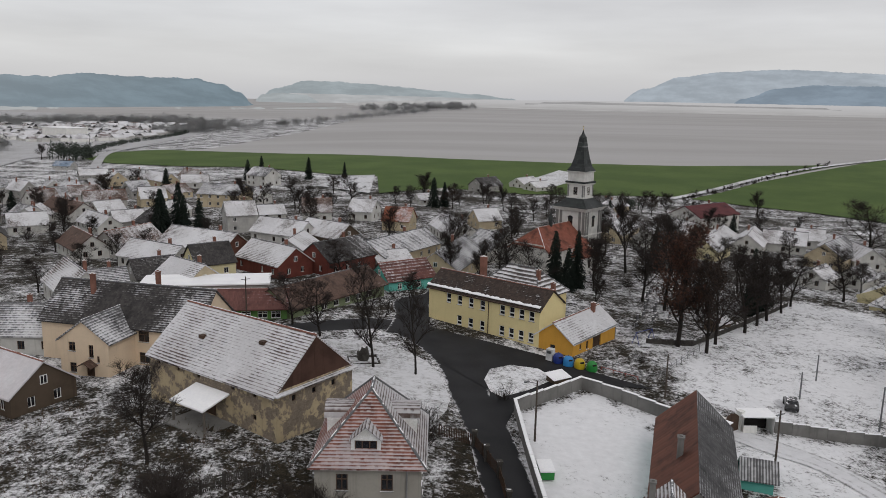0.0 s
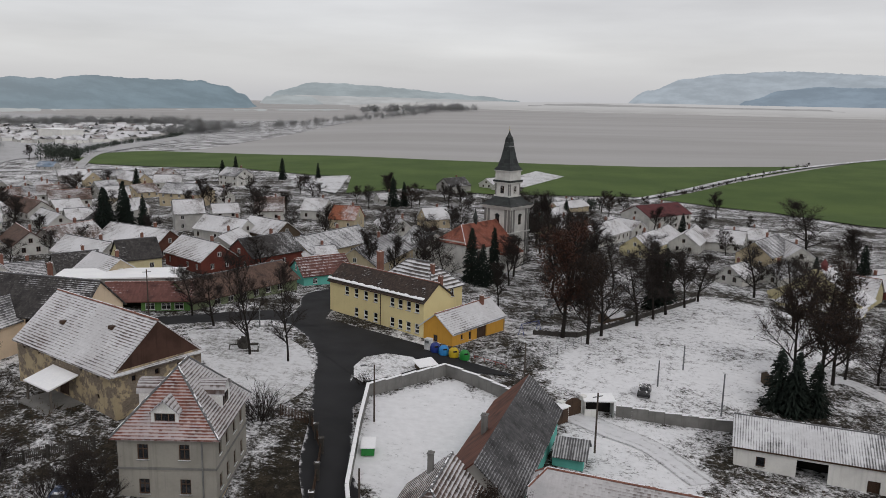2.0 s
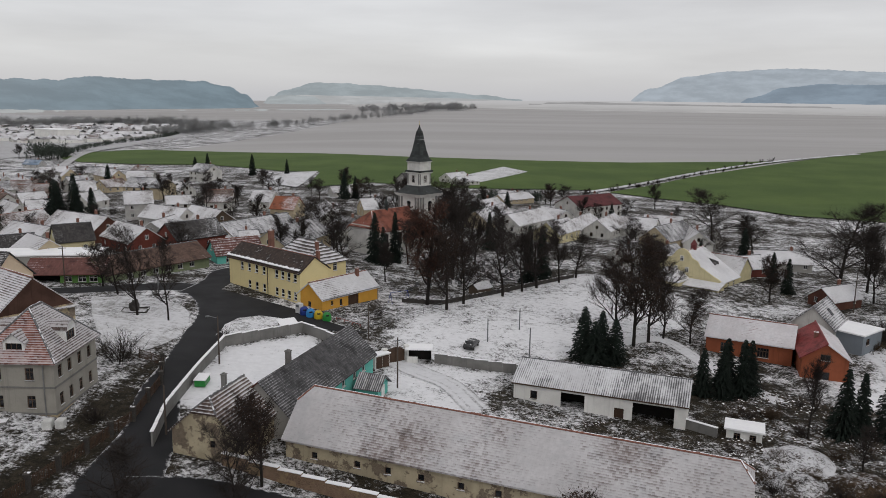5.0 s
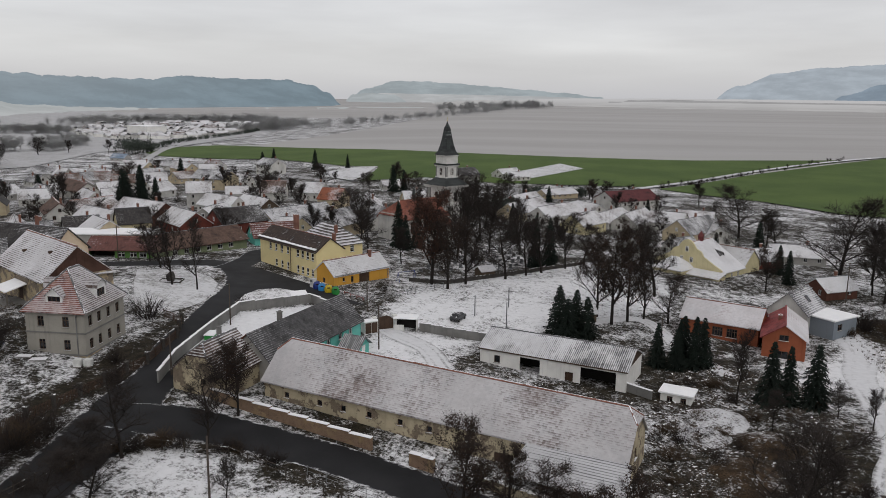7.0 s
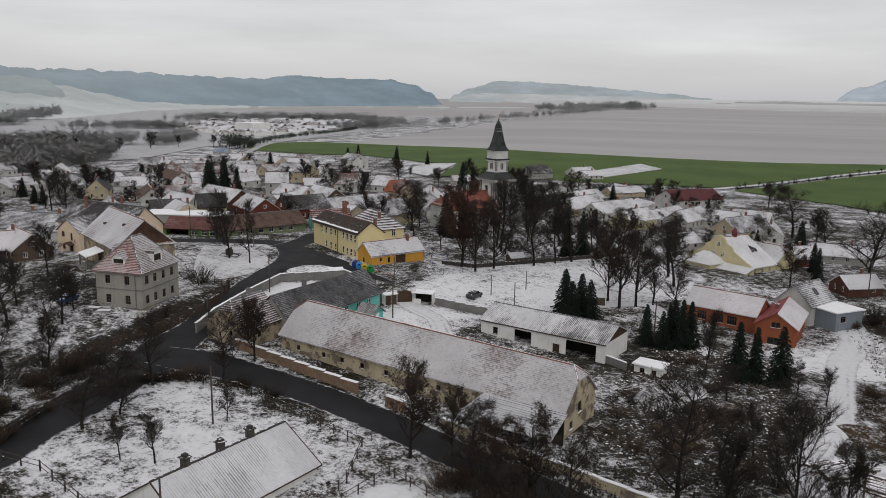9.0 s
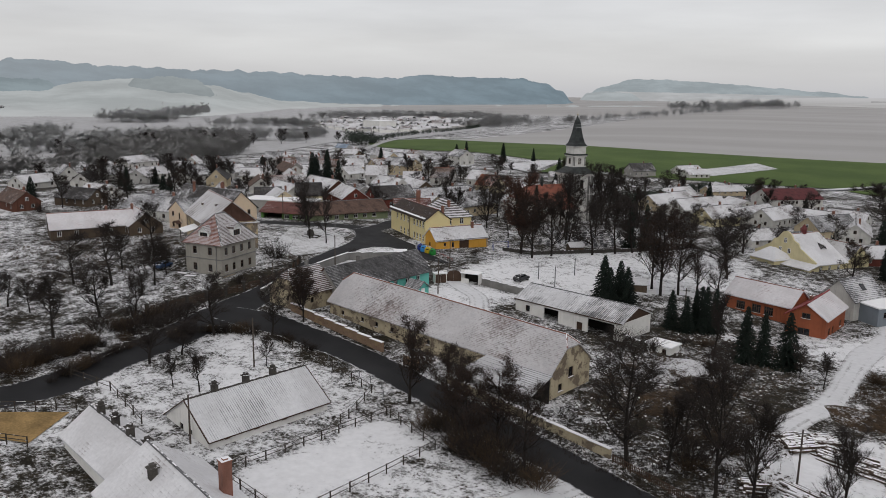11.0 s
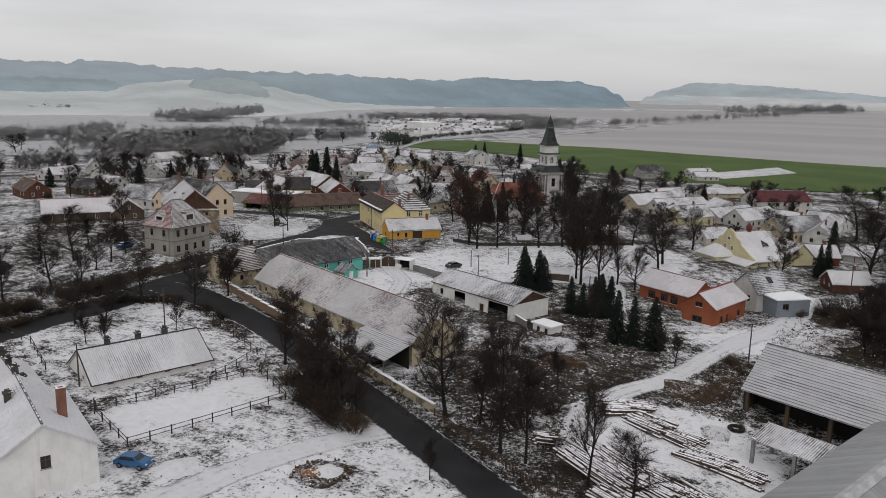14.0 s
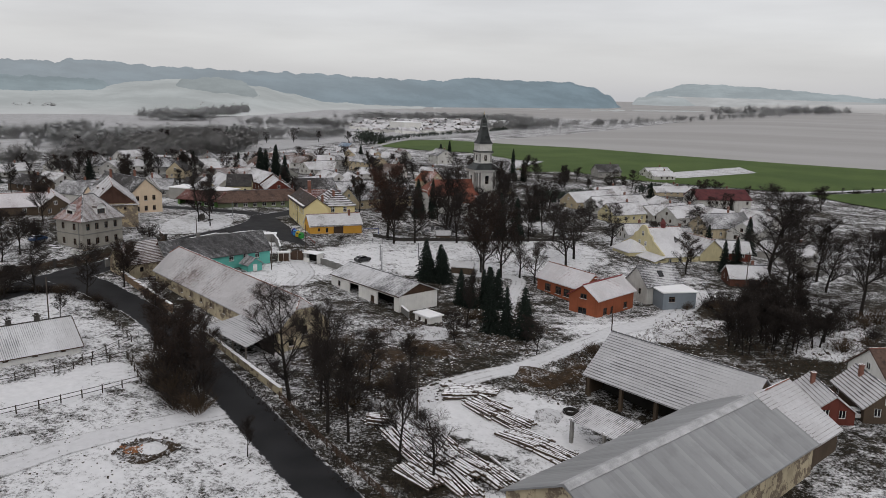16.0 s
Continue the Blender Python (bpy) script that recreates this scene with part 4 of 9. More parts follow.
# granary
grn, L = site("granary", (-40.5, 80.1), (-22.4, 68.5), 11.2, 4.3, "old stone granary with snow-streaked tile roof", "granary")
W = 11.2
slits = [("f", u, 3.9, 0.55, 0.5) for u in (1.8, 5.4, 9.0, 14.8, 18.2)] + [("r", u, 3.6, 0.6, 0.7) for u in (2.4, 5.3, 8.2)] + [("f", 18.1, 1.4, 0.6, 0.6)]
block(grn, L, W, 5.2, 10.0, M["granary"], holes={"f": holes_of(slits, "f") + [(9.7, 11.9, 0.1, 2.5)], "r": holes_of(slits, "r")}, base=-3.2)
glaze(grn, L, W, slits, frame=M_FRAME_B, cols=1, rows=1, sill=False)
add_door(grn, L, W, "f", 10.8, 0.1, 2.2, 2.4, M_DOOR, 0.2)
roof_part(grn, L, W, 5.2, 10.0, R["granary"], 0.5, 0.1, ridge=M_RIDGE)
bm = bmesh.new()
x = L / 2
vs = [bm.verts.new(p) for p in ((x + 0.04, -W / 2, 5.3), (x + 0.04, W / 2, 5.3), (x + 0.04, 0, 9.85))]
bm.faces.new(vs)
part("gable", bm, M["gable"], grn, "sooty red brick gable")
bm = bmesh.new()
slab(bm, bm.loops.layers.uv.new("UVMap"), [([(x - 0.05, -W / 2 - 0.4, 5.05), (x + 0.55, -W / 2 - 0.4, 4.95), (x + 0.55, W / 2 + 0.4, 4.95), (x - 0.05, W / 2 + 0.4, 5.05)], (0, 1, 0))], 0.14)
part("cornice", bm, R["snow"], grn, "tiled cornice with snow")
for u, y in ((-4.2, -3.0), (4.8, -2.0)):
    bm = bmesh.new()
    zz = 10.0 - abs(y) * 4.8 / 5.6
    bm_box(bm, u - 0.35, u + 0.35, y - 0.3, y + 0.3, zz - 0.1, zz + 0.3)
    part("roof_hatch", bm, M_DOOR, grn)
bm = bmesh.new()
slab(bm, bm.loops.layers.uv.new("UVMap"), [([(-2.0, -W / 2 - 3.6, 2.5), (3.6, -W / 2 - 3.6, 2.5), (3.6, -W / 2 - 0.1, 3.4), (-2.0, -W / 2 - 0.1, 3.4)], (1, 0, 0))], 0.16)
cp = part("canopy", bm, M_SNOW, grn, "flat snow-covered canopy")
for px in (-1.8, 3.4):
    bm = bmesh.new()
    bm_box(bm, px - 0.1, px + 0.1, -W / 2 - 3.4, -W / 2 - 3.2, -1.2, 2.4)
    part("post", bm, M_WOOD, cp)
bm = bmesh.new()
bm_box(bm, -2.4, 4.2, -W / 2 - 4.2, -W / 2, -2.4, 0.1)
part("loading_ramp", bm, M["concrete"], grn)

# villa
vil, L = site("villa", (-15.7, 55.5), (-6.75, 56.05), 10.7, 1.55, "grey two-storey villa with red hipped roof and dormers", "villa")
W = 10.7
ws = [("f", u, v, 1.0, 1.5) for u in (2.3, 6.1) for v in (4.7, 1.3)] + [("r", u, v, 0.95, 1.5) for u in (1.5, 3.8, 6.3, 8.8) for v in (4.7, 1.3)]
ws += [("l", u, v, 1.0, 1.5) for u in (3.0, 8.0) for v in (4.7, 1.3)]
block(vil, L, W, 7.1, 12.3, M["villa"], 1, 1, holes={s: holes_of(ws, s) for s in "frl"}, base=-1.6)
glaze(vil, L, W, ws, cols=2, rows=2, frame=M_FRAME_B)
for z0, z1, o in ((3.75, 3.95, 0.08), (0.55, 0.75, 0.10), (6.75, 7.1, 0.14)):
    bm = bmesh.new()
    outer = [(-L / 2 - o, -W / 2 - o), (L / 2 + o, -W / 2 - o), (L / 2 + o, W / 2 + o), (-L / 2 - o, W / 2 + o)]
    inner = [(-L / 2, -W / 2), (L / 2, -W / 2), (L / 2, W / 2), (-L / 2, W / 2)]
    vs = {(k, i, z): bm.verts.new((*r[i], z)) for k, r in enumerate((outer, inner)) for i in range(4) for z in (z0, z1)}
    for i in range(4):
        j = (i + 1) % 4
        bm.faces.new((vs[0, i, z0], vs[0, j, z0], vs[0, j, z1], vs[0, i, z1]))
        bm.faces.new((vs[0, i, z1], vs[0, j, z1], vs[1, j, z1], vs[1, i, z1]))
        bm.faces.new((vs[1, i, z0], vs[1, j, z0], vs[0, j, z0], vs[0, i, z0]))
    part("string_course", bm, M["concrete"], vil, "projecting stucco band")
bm = bmesh.new()
uv = bm.loops.layers.uv.new("UVMap")
a, b, e = L / 2 + 0.5, W / 2 + 0.5, 6.95
rl = 1.4
polys = [([(-a, -b, e), (a, -b, e), (0, -rl, 12.3)], (1, 0, 0)), ([(a, -b, e), (a, b, e), (0, rl, 12.3), (0, -rl, 12.3)], (0, 1, 0)),
         ([(a, b, e), (-a, b, e), (0, rl, 12.3)], (1, 0, 0)), ([(-a, b, e), (-a, -b, e), (0, -rl, 12.3), (0, rl, 12.3)], (0, 1, 0))]
slab(bm, uv, polys[1:3], 0.18)
vr = part("roof", bm, R["villa"], vil, "tiled hip roof slopes with snow courses")
bm = bmesh.new()
slab(bm, bm.loops.layers.uv.new("UVMap"), [polys[0], polys[3]], 0.18)
part("roof", bm, R["villared"], vil, "red tiled hip roof slopes with little snow")
bm = bmesh.new()
for sx in (-1, 1):
    for sy in (-1, 1):
        bm_tube(bm, (sx * a, sy * b, e), (0, sy * rl, 12.32), 0.13, 0.13, 6)
bm_tube(bm, (0, -rl, 12.32), (0, rl, 12.32), 0.13, 0.13, 6)
part("ridge", bm, M_RIDGE_G, vr)


def dormer(parent, x, y, z, rot, w, h, depth, material, arched=False):
    m = pose(x, y, z, 0, 0, rot)
    bm = bmesh.new()
    facade(bm, (-w / 2, 0), (w / 2, 0), 0, h, [(-0.0 + 0.3, w - 0.3, 0.25, h - 0.15)], 0.12)
    facade(bm, (w / 2, 0), (w / 2, depth), 0, h)
    facade(bm, (-w / 2, depth), (-w / 2, 0), 0, h)
    if arched:
        pts = [(w / 2 * math.cos(t), 0, h + w * 0.42 * math.sin(t)) for t in np.linspace(0, math.pi, 10)]
    else:
        pts = [(w / 2, 0, h), (0, 0, h + w * 0.42), (-w / 2, 0, h)]
    bm.faces.new([bm.verts.new(p) for p in pts])
    d = part("dormer", bm, M_FRAME_W, parent, "white-sided dormer", m)
    bm = bmesh.new()
    uv = bm.loops.layers.uv.new("UVMap")
    o = 0.15
    prof = pts if arched else [(w / 2 + o, 0, h - 0.12), (0, 0, h + w * 0.42 + 0.06), (-w / 2 - o, 0, h - 0.12)]
    rings = [[bm.verts.new((x, y, z + dz)) for x, _, z in prof] for y, dz in ((-0.25, 0.06), (depth, 0.06), (depth, -0.06), (-0.25, -0.06))]
    for a in range(4):
        for i in range(len(prof) - 1):
            f = bm.faces.new((rings[a][i], rings[(a + 1) % 4][i], rings[(a + 1) % 4][i + 1], rings[a][i + 1]))
            for lp in f.loops:
                lp[uv].uv = (lp.vert.co.y, lp.vert.co.x)
    for e in (0, -1):
        bm.faces.new([r[e] for r in rings])
    part("dormer_roof", bm, material, d)
    me, pane, sl = window_mesh(w - 0.6, h - 0.4, 3, 1, M_FRAME_B)
    wd = shared("window", me, d, pose(0, 0.06, 0.25))
    shared("pane", pane, wd, Matrix())
    return d


dormer(vil, -0.2, -W / 2 + 0.5, 7.75, 0, 2.5, 1.4, 2.6, R["villa"])
dormer(vil, L / 2 - 0.5, 0.2, 7.8, 90, 2.6, 1.6, 2.6, R["villa"], True)
dormer(vil, -L / 2 + 0.5, 0.2, 7.8, 270, 2.6, 1.6, 2.6, R["villa"], True)
bm = bmesh.new()
bm_box(bm, -L / 2 - 0.07, L / 2 + 0.07, -W / 2 - 0.07, W / 2 + 0.07, -1.7, 0.5)
part("plinth", bm, M["granary"], vil, "dark damp stone plinth")
bm = bmesh.new()
bm_tube(bm, (L / 2 - 1.2, -W / 2 - 0.12, 7), (L / 2 - 1.2, -W / 2 - 0.12, -1.2), 0.08, 0.08)
part("downpipe", bm, M_GUTTER, vil)

# peach house beside the granary
bei = thing("peach_house", -50.5, 99.5, 350, "peach rendered house with dark slate roof", "house", z=1.9)
bw = [("r", u, v, 1.0, 1.4) for u in (2.5, 5.0, 7.5) for v in (4.2, 1.2)] + [("f", u, v, 1.6, 1.5) for u in (16.0, 19.5) for v in (3.9, 0.9)]
block(bei, 24, 10, 6.2, 10.6, M["beige"], holes={"f": holes_of(bw, "f"), "r": holes_of(bw, "r")})
glaze(bei, 24, 10, bw, frame=M_FRAME_B)
roof_part(bei, 24, 10, 6.2, 10.6, R["darkgrey"], 0.5, 0.3, ridge=M_RIDGE_G)
chimney(bei, 2, 2, 9, 12)
chimney(bei, -6, -1.5, 9, 11.8)
bwg = thing("peach_gable_wing", -52.6, 93.2, 80, "peach gabled wing with small canopy over the door", "house", z=1.8)
gw = [("l", 1.8, 3.9, 1.0, 1.2), ("l", 4.6, 3.2, 0.7, 1.7), ("l", 1.8, 1.0, 1.0, 1.3), ("l", 5.6, 2.6, 0.4, 0.9)]
block(bwg, 8.0, 7.2, 5.6, 8.2, M["beige"], holes={"l": holes_of(gw, "l") + [(3.8, 5.0, 0.0, 2.1)]})
glaze(bwg, 8.0, 7.2, gw, frame=M_FRAME_B)
add_door(bwg, 8.0, 7.2, "l", 4.4, 0, 1.2, 2.1)
roof_part(bwg, 8.0, 7.2, 5.6, 8.2, R["grey"], 0.4, 0.3, ridge=M_RIDGE_G)
bm = bmesh.new()
slab(bm, bm.loops.layers.uv.new("UVMap"), [([(-5.5, -1.9, 2.3), (-3.9, -1.9, 2.3), (-3.9, -0.8, 3.0), (-5.5, -0.8, 3.0)], (1, 0, 0)), ([(-5.5, 0.3, 2.3), (-3.9, 0.3, 2.3), (-3.9, -0.8, 3.0), (-5.5, -0.8, 3.0)], (1, 0, 0))], 0.1)
part("porch_roof", bm, R["brown"], bwg)

# turquoise long house
tea, L = site("turquoise_house", (20.6, 57.1), (26.5, 80.6), 7.6, 0.1, "long turquoise house with grey and rusty roof", "house")
W = 7.6
tw = [("f", u, 1.0, 1.1, 1.4) for u in (21.0, 18.0, 14.5)]
block(tea, L, W, 2.9, 6.5, M["teal"], holes={"f": holes_of(tw, "f")}, gables=False)
glaze(tea, L, W, tw)
for sx, z0, mt, nm in ((-1, -1.6, M["grey"], "bare grey plastered gable wall"), (1, 2.9, M["teal"], "turquoise gable")):
    bm = bmesh.new()
    xa, xb = sorted((sx * (L / 2 + 0.05), sx * (L / 2 - 0.25)))
    low = [(-W / 2 + 0.01, z0), (W / 2 - 0.01, z0)] if sx > 0 else [(-W / 2 - 0.03, z0), (W / 2 + 0.03, z0), (W / 2 + 0.03, 2.7)]
    prof = low + [(0, 6.3)] + ([(-W / 2 - 0.03, 2.7)] if sx < 0 else [])
    va = [bm.verts.new((xa, y, z)) for y, z in prof]
    vb = [bm.verts.new((xb, y, z)) for y, z in prof]
    bm.faces.new(va[::-1])
    bm.faces.new(vb)
    for i in range(len(prof)):
        bm.faces.new((va[i], va[(i + 1) % len(prof)], vb[(i + 1) % len(prof)], vb[i]))
    part("gable", bm, mt, tea, nm)
for s, mt, nm in ((-1, R["teal"], "grey shingled roof slope"), (1, R["rust"], "rusty sheet roof slope")):
    bm = bmesh.new()
    uv = bm.loops.layers.uv.new("UVMap")
    X = L / 2 + 0.4
    slab(bm, uv, [([(-X, s * (W / 2 + 0.5), 2.45), (X, s * (W / 2 + 0.5), 2.45), (X, 0, 6.5), (-X, 0, 6.5)], (1, 0, 0))], 0.18)
    part("roof", bm, mt, tea, nm)
chimney(tea, -2.6, 1.6, 4.6, 6.9, 0.6, M["concrete"])
por = thing("porch", 27.4, 73.8, 75.9, "small turquoise porch under a gabled snowy roof", "porch", z=-1.2)
block(por, 3.4, 3.4, 2.1, 2.1, M["teal"], gables=False)
bm = bmesh.new()
vs = [bm.verts.new(p) for p in ((-1.7, -1.62, 2.1), (1.7, -1.62, 2.1), (0, -1.62, 3.3))]
bm.faces.new(vs)
part("gable", bm, M["teal"], por)
bm = bmesh.new()
slab(bm, bm.loops.layers.uv.new("UVMap"), [([(q * 2.1, -2.2, 1.85), (q * 2.1, 1.7, 1.85), (0, 1.7, 3.45), (0, -2.2, 3.45)], (0, 1, 0)) for q in (-1, 1)], 0.14)
part("roof", bm, R["wave"], por)
add_door(por, 3.4, 3.4, "f", 1.7, 0, 1.0, 1.95, M_FRAME_W, -0.05)

# gabled cottage at the corner
cot = thing("corner_cottage", 13.9, 54.7, 78.3, "crumbling cottage with snowy striped tile roof", "house", z=0.1)
cw = [("l", 5.0, 1.4, 0.7, 0.9), ("f", 3.0, 1.0, 0.8, 1.0)]
block(cot, 8.2, 8.2, 3.2, 6.8, M["barn"], 0.35, 0, holes={s: holes_of(cw, s) for s in "lf"})
glaze(cot, 8.2, 8.2, cw, cols=1, rows=1, frame=M_FRAME_B, sill=False)
roof_part(cot, 8.2, 8.2, 3.2, 6.8, R["cottage"], 0.4, 0.2, 0.35, 0, ridge=M_RIDGE_G)
chimney(cot, 2.6, 1.6, 5.0, 7.2, 0.5, M["concrete"])

# long barn, built down the slope
def sag(ob, k):
    """Let a building follow falling ground: its parts drop by k per metre along x and stay plumb."""
    for c in ob.children_recursive:
        if c.parent == ob and c.matrix_basis == Matrix() and c.data.users == 1:
            for v in c.data.vertices:
                v.co.z -= k * v.co.x
        elif c.parent == ob:
            c.location.z -= k * c.location.x
        elif c.parent.matrix_basis == Matrix() and c.data.users == 1:
            for v in c.data.vertices:
                v.co.z -= k * v.co.x


brn, L = site("long_barn", (21.2, 53.3), (67.6, 40.2), 9.7, -2.55, "long stone barn with pink snow-dusted tile roof", "barn")
W = 9.7
bwn = [("f", u, 2.1, 0.75, 0.8) for u in (3.6, 8.8, 12.4, 16.2, 20.6, 24.6, 29.6)]
bwr = [("r", 4.9, 2.4, 1.2, 1.5), ("r", 2.4, 0.9, 1.0, 1.1)]
block(brn, L, W, 4.3, 8.5, M["barn"], 0.3, 0.3, holes={"f": holes_of(bwn, "f") + [(33.0, 35.4, -0.9, 1.7)], "r": holes_of(bwr, "r")}, base=-2.6)
glaze(brn, L, W, bwn, frame=M_FRAME_B, cols=1, rows=1)
add_door(brn, L, W, "f", 34.2, -0.9, 2.4, 2.6, M_DOOR, 0.2, "gate")
glaze(brn, L, W, bwr, frame=M_FRAME_B, cols=1, rows=1)
roof_part(brn, L, W, 4.3, 8.5, R["barn"], 0.45, 0.3, 0.3, 0.3, ridge=M_RIDGE)
sag(brn, 0.02)
lean = thing("barn_lean_to", 61.7, 39.2, 344.2, "open lean-to with pale sheet roof against the barn", "lean-to", z=-3.2)
bm = bmesh.new()
slab(bm, bm.loops.layers.uv.new("UVMap"), [([(-6.4, -3.9, 3.2), (6.8, -3.9, 3.1), (6.2, 1.9, 4.4), (-5.6, 1.9, 4.4)], (1, 0, 0))], 0.12)
part("roof", bm, R["openbarn"], lean)
for px in (-5.9, -2.0, 2.0, 6.2):
    bm = bmesh.new()
    bm_box(bm, px - 0.09, px + 0.09, -3.7, -3.5, -1.0, 3.05)
    part("post", bm, M_WOOD, lean)
bm = bmesh.new()
bm_box(bm, -6.0, 6.3, -3.75, -3.55, 2.92, 3.07)
part("beam", bm, M_WOOD, lean)
# Black sheet before the barn wall, put there as the lean-to's shade.
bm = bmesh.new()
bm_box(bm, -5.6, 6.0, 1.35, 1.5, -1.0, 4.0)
part("shade_sheet", bm, M_VOID, lean, "black sheet standing in for shade at the back")

# white barn
whb, L = site("white_barn", (46.9, 78.1), (69.2, 71.4), 9.8, -3.05, "whitewashed barn with dark gateways and waved snowy roof", "barn")
W = 9.8
hs = [(2.4, 3.4, 1.2, 2.4), (6.7, 10.0, -0.3, 2.75), (14.0, 15.3, -0.3, 1.7), (16.4, 21.8, -0.6, 2.8)]
block(whb, L, W, 3.4, 5.4, M["barnwhite"], holes={"f": hs})
shade_core(whb, L, W, 3.2)
glaze(whb, L, W, [("f", 2.9, 1.2, 1.0, 1.2)], frame=M_FRAME_B, cols=1, rows=1)
add_door(whb, L, W, "f", 14.65, 0, 1.3, 1.7, M_DOOR, 0.3)
roof_part(whb, L, W, 3.4, 5.4, R["wave"], 0.25, 0.3, ridge=M_RIDGE_G)
bm = bmesh.new()
bm_box(bm, -L / 2 - 0.3, L / 2 + 0.3, -W / 2 - 0.28, -W / 2 - 0.20, 3.1, 3.28)
part("fascia", bm, M_DOOR, whb)
bm = bmesh.new()
a = [bm.verts.new((L / 2 + dx, y, z)) for dx in (0.02, 0.08) for y, z in ((-W / 2 + 0.1, 3.3), (W / 2 - 0.1, 3.3), (0, 5.25))]
bm.faces.new(a[3:])
for i in range(3):
    bm.faces.new((a[i], a[(i + 1) % 3], a[3 + (i + 1) % 3], a[3 + i]))
part("gable_boarding", bm, M_DOOR, whb, "dark weathered gable boards")
shd, L = site("small_shed", (74.0, 69.9), (78.1, 68.6), 3.0, -4.05, "small white flat-roofed shed with two windows", "shed")
sw = [("f", 1.3, 0.9, 0.8, 0.9), ("f", 3.2, 0.9, 0.8, 0.9)]
block(shd, L, 3.0, 2.2, 2.2, M["barnwhite"], gables=False, holes={"f": holes_of(sw, "f")})
glaze(shd, L, 3.0, sw, frame=M_FRAME_B)
bm = bmesh.new()
bm_box(bm, -L / 2 - 0.3, L / 2 + 0.3, -1.8, 1.8, 2.2, 2.42)
part("roof_slab", bm, M_SNOW, shd, "flat slab roof under snow")

# orange block house
red1, L = site("block_workshop", (81.2, 108.6), (94.0, 103.0), 7.2, -4.5, "orange hollow-block building with snowy red sheet roof", "house")
rw = [("f", u, 0.9, 1.9, 1.7) for u in (3.4, 6.8, 9.4)]
block(red1, L, 7.2, 3.85, 6.5, M["terra"], holes={"f": holes_of(rw, "f")})
glaze(red1, L, 7.2, rw, cols=4, rows=2, frame=M_FRAME_B)
roof_part(red1, L, 7.2, 3.85, 6.5, R["redsnow"], 0.5, 0.3, ridge=M_RIDGE)
red2 = thing("block_house", 98.4, 103.2, 76.5, "unplastered orange block house with snowy red roof", "house", z=-5.1)
rg = [("l", 3.45, 3.2, 1.6, 1.1), ("l", 3.2, 0.7, 2.1, 1.4)]
rs = [("f", 2.8, 0.8, 1.4, 1.5), ("f", 5.2, 0.1, 1.0, 2.1), ("f", 10.2, 1.0, 1.4, 1.3)]
block(red2, 13.1, 6.9, 4.55, 6.9, M["terra"], holes={"l": holes_of(rg[1:], "l"), "f": holes_of(rs, "f")})
glaze(red2, 13.1, 6.9, rg[1:] + rs, cols=2, rows=1, frame=M_FRAME_B)
add_window(red2, 13.1, 6.9, "l", 3.4, 4.0, 1.5, 1.0, 2, 1, M_FRAME_B, -0.04)
for q, mt, nm in ((-1, R["redsnow"], "snow-covered roof slope with red ridge"), (1, R["redbare"], "red metal-tile roof slope nearly bare of snow")):
    bm = bmesh.new()
    slab(bm, bm.loops.layers.uv.new("UVMap"), [([(-7.05, q * 3.9, 4.24), (7.05, q * 3.9, 4.24), (7.05, 0, 6.9), (-7.05, 0, 6.9)], (1, 0, 0))], 0.18)
    part("roof", bm, mt, red2, nm)
bm = bmesh.new()
bm_tube(bm, (-7.05, 0, 6.92), (7.05, 0, 6.92), 0.16, 0.16, 6)
part("ridge", bm, plain("red_ridge_caps", (0.22, 0.04, 0.04), 0.6), red2)
chimney(red2, -1.0, 0.9, 5, 7.0, 0.6)
bm = bmesh.new()
bm_box(bm, -6.2, -0.5, -6.6, -3.6, -0.9, 0.1)
part("terrace", bm, M_SNOW, red2, "concrete terrace under snow")
gry = thing("white_cottage", 104.4, 119.2, 55, "white gabled cottage with grey sheet roof and skylights", "house", z=-3.9)
block(gry, 9.5, 7.6, 3.4, 7.0, M["white"], holes={"l": [(1.6, 2.5, 1.0, 2.3), (4.6, 5.5, 1.0, 2.3)]})
glaze(gry, 9.5, 7.6, [("l", 2.05, 1.0, 0.9, 1.3), ("l", 5.05, 1.0, 0.9, 1.3)], frame=M_FRAME_B)
rr = roof_part(gry, 9.5, 7.6, 3.4, 7.0, R["grey"], 0.3, 0.3, ridge=M_RIDGE_G)
bm = bmesh.new()
slab(bm, bm.loops.layers.uv.new("UVMap"), [([(-0.6, -2.4, 4.85), (0.7, -2.4, 4.85), (0.7, -1.3, 5.9), (-0.6, -1.3, 5.9)], (1, 0, 0))], 0.08)
part("skylight", bm, M_GLASS, rr)
flt = thing("flat_roofed_annex", 109.6, 115.8, 42, "blue-grey flat-roofed annex with snow on its roof", "annex", z=-4.0)
fw = [("f", 2.0, 1.0, 1.4, 1.2), ("r", 2.8, 0.8, 1.8, 1.4)]
block(flt, 7.4, 6.4, 3.0, 3.0, M["bluegrey"], gables=False, holes={"f": holes_of(fw, "f"), "r": holes_of(fw, "r")})
glaze(flt, 7.4, 6.4, fw, frame=M_FRAME_B)
bm = bmesh.new()
bm_box(bm, -4.0, 4.0, -3.5, 3.5, 3.0, 3.25)
part("roof_slab", bm, M_SNOW, flt)

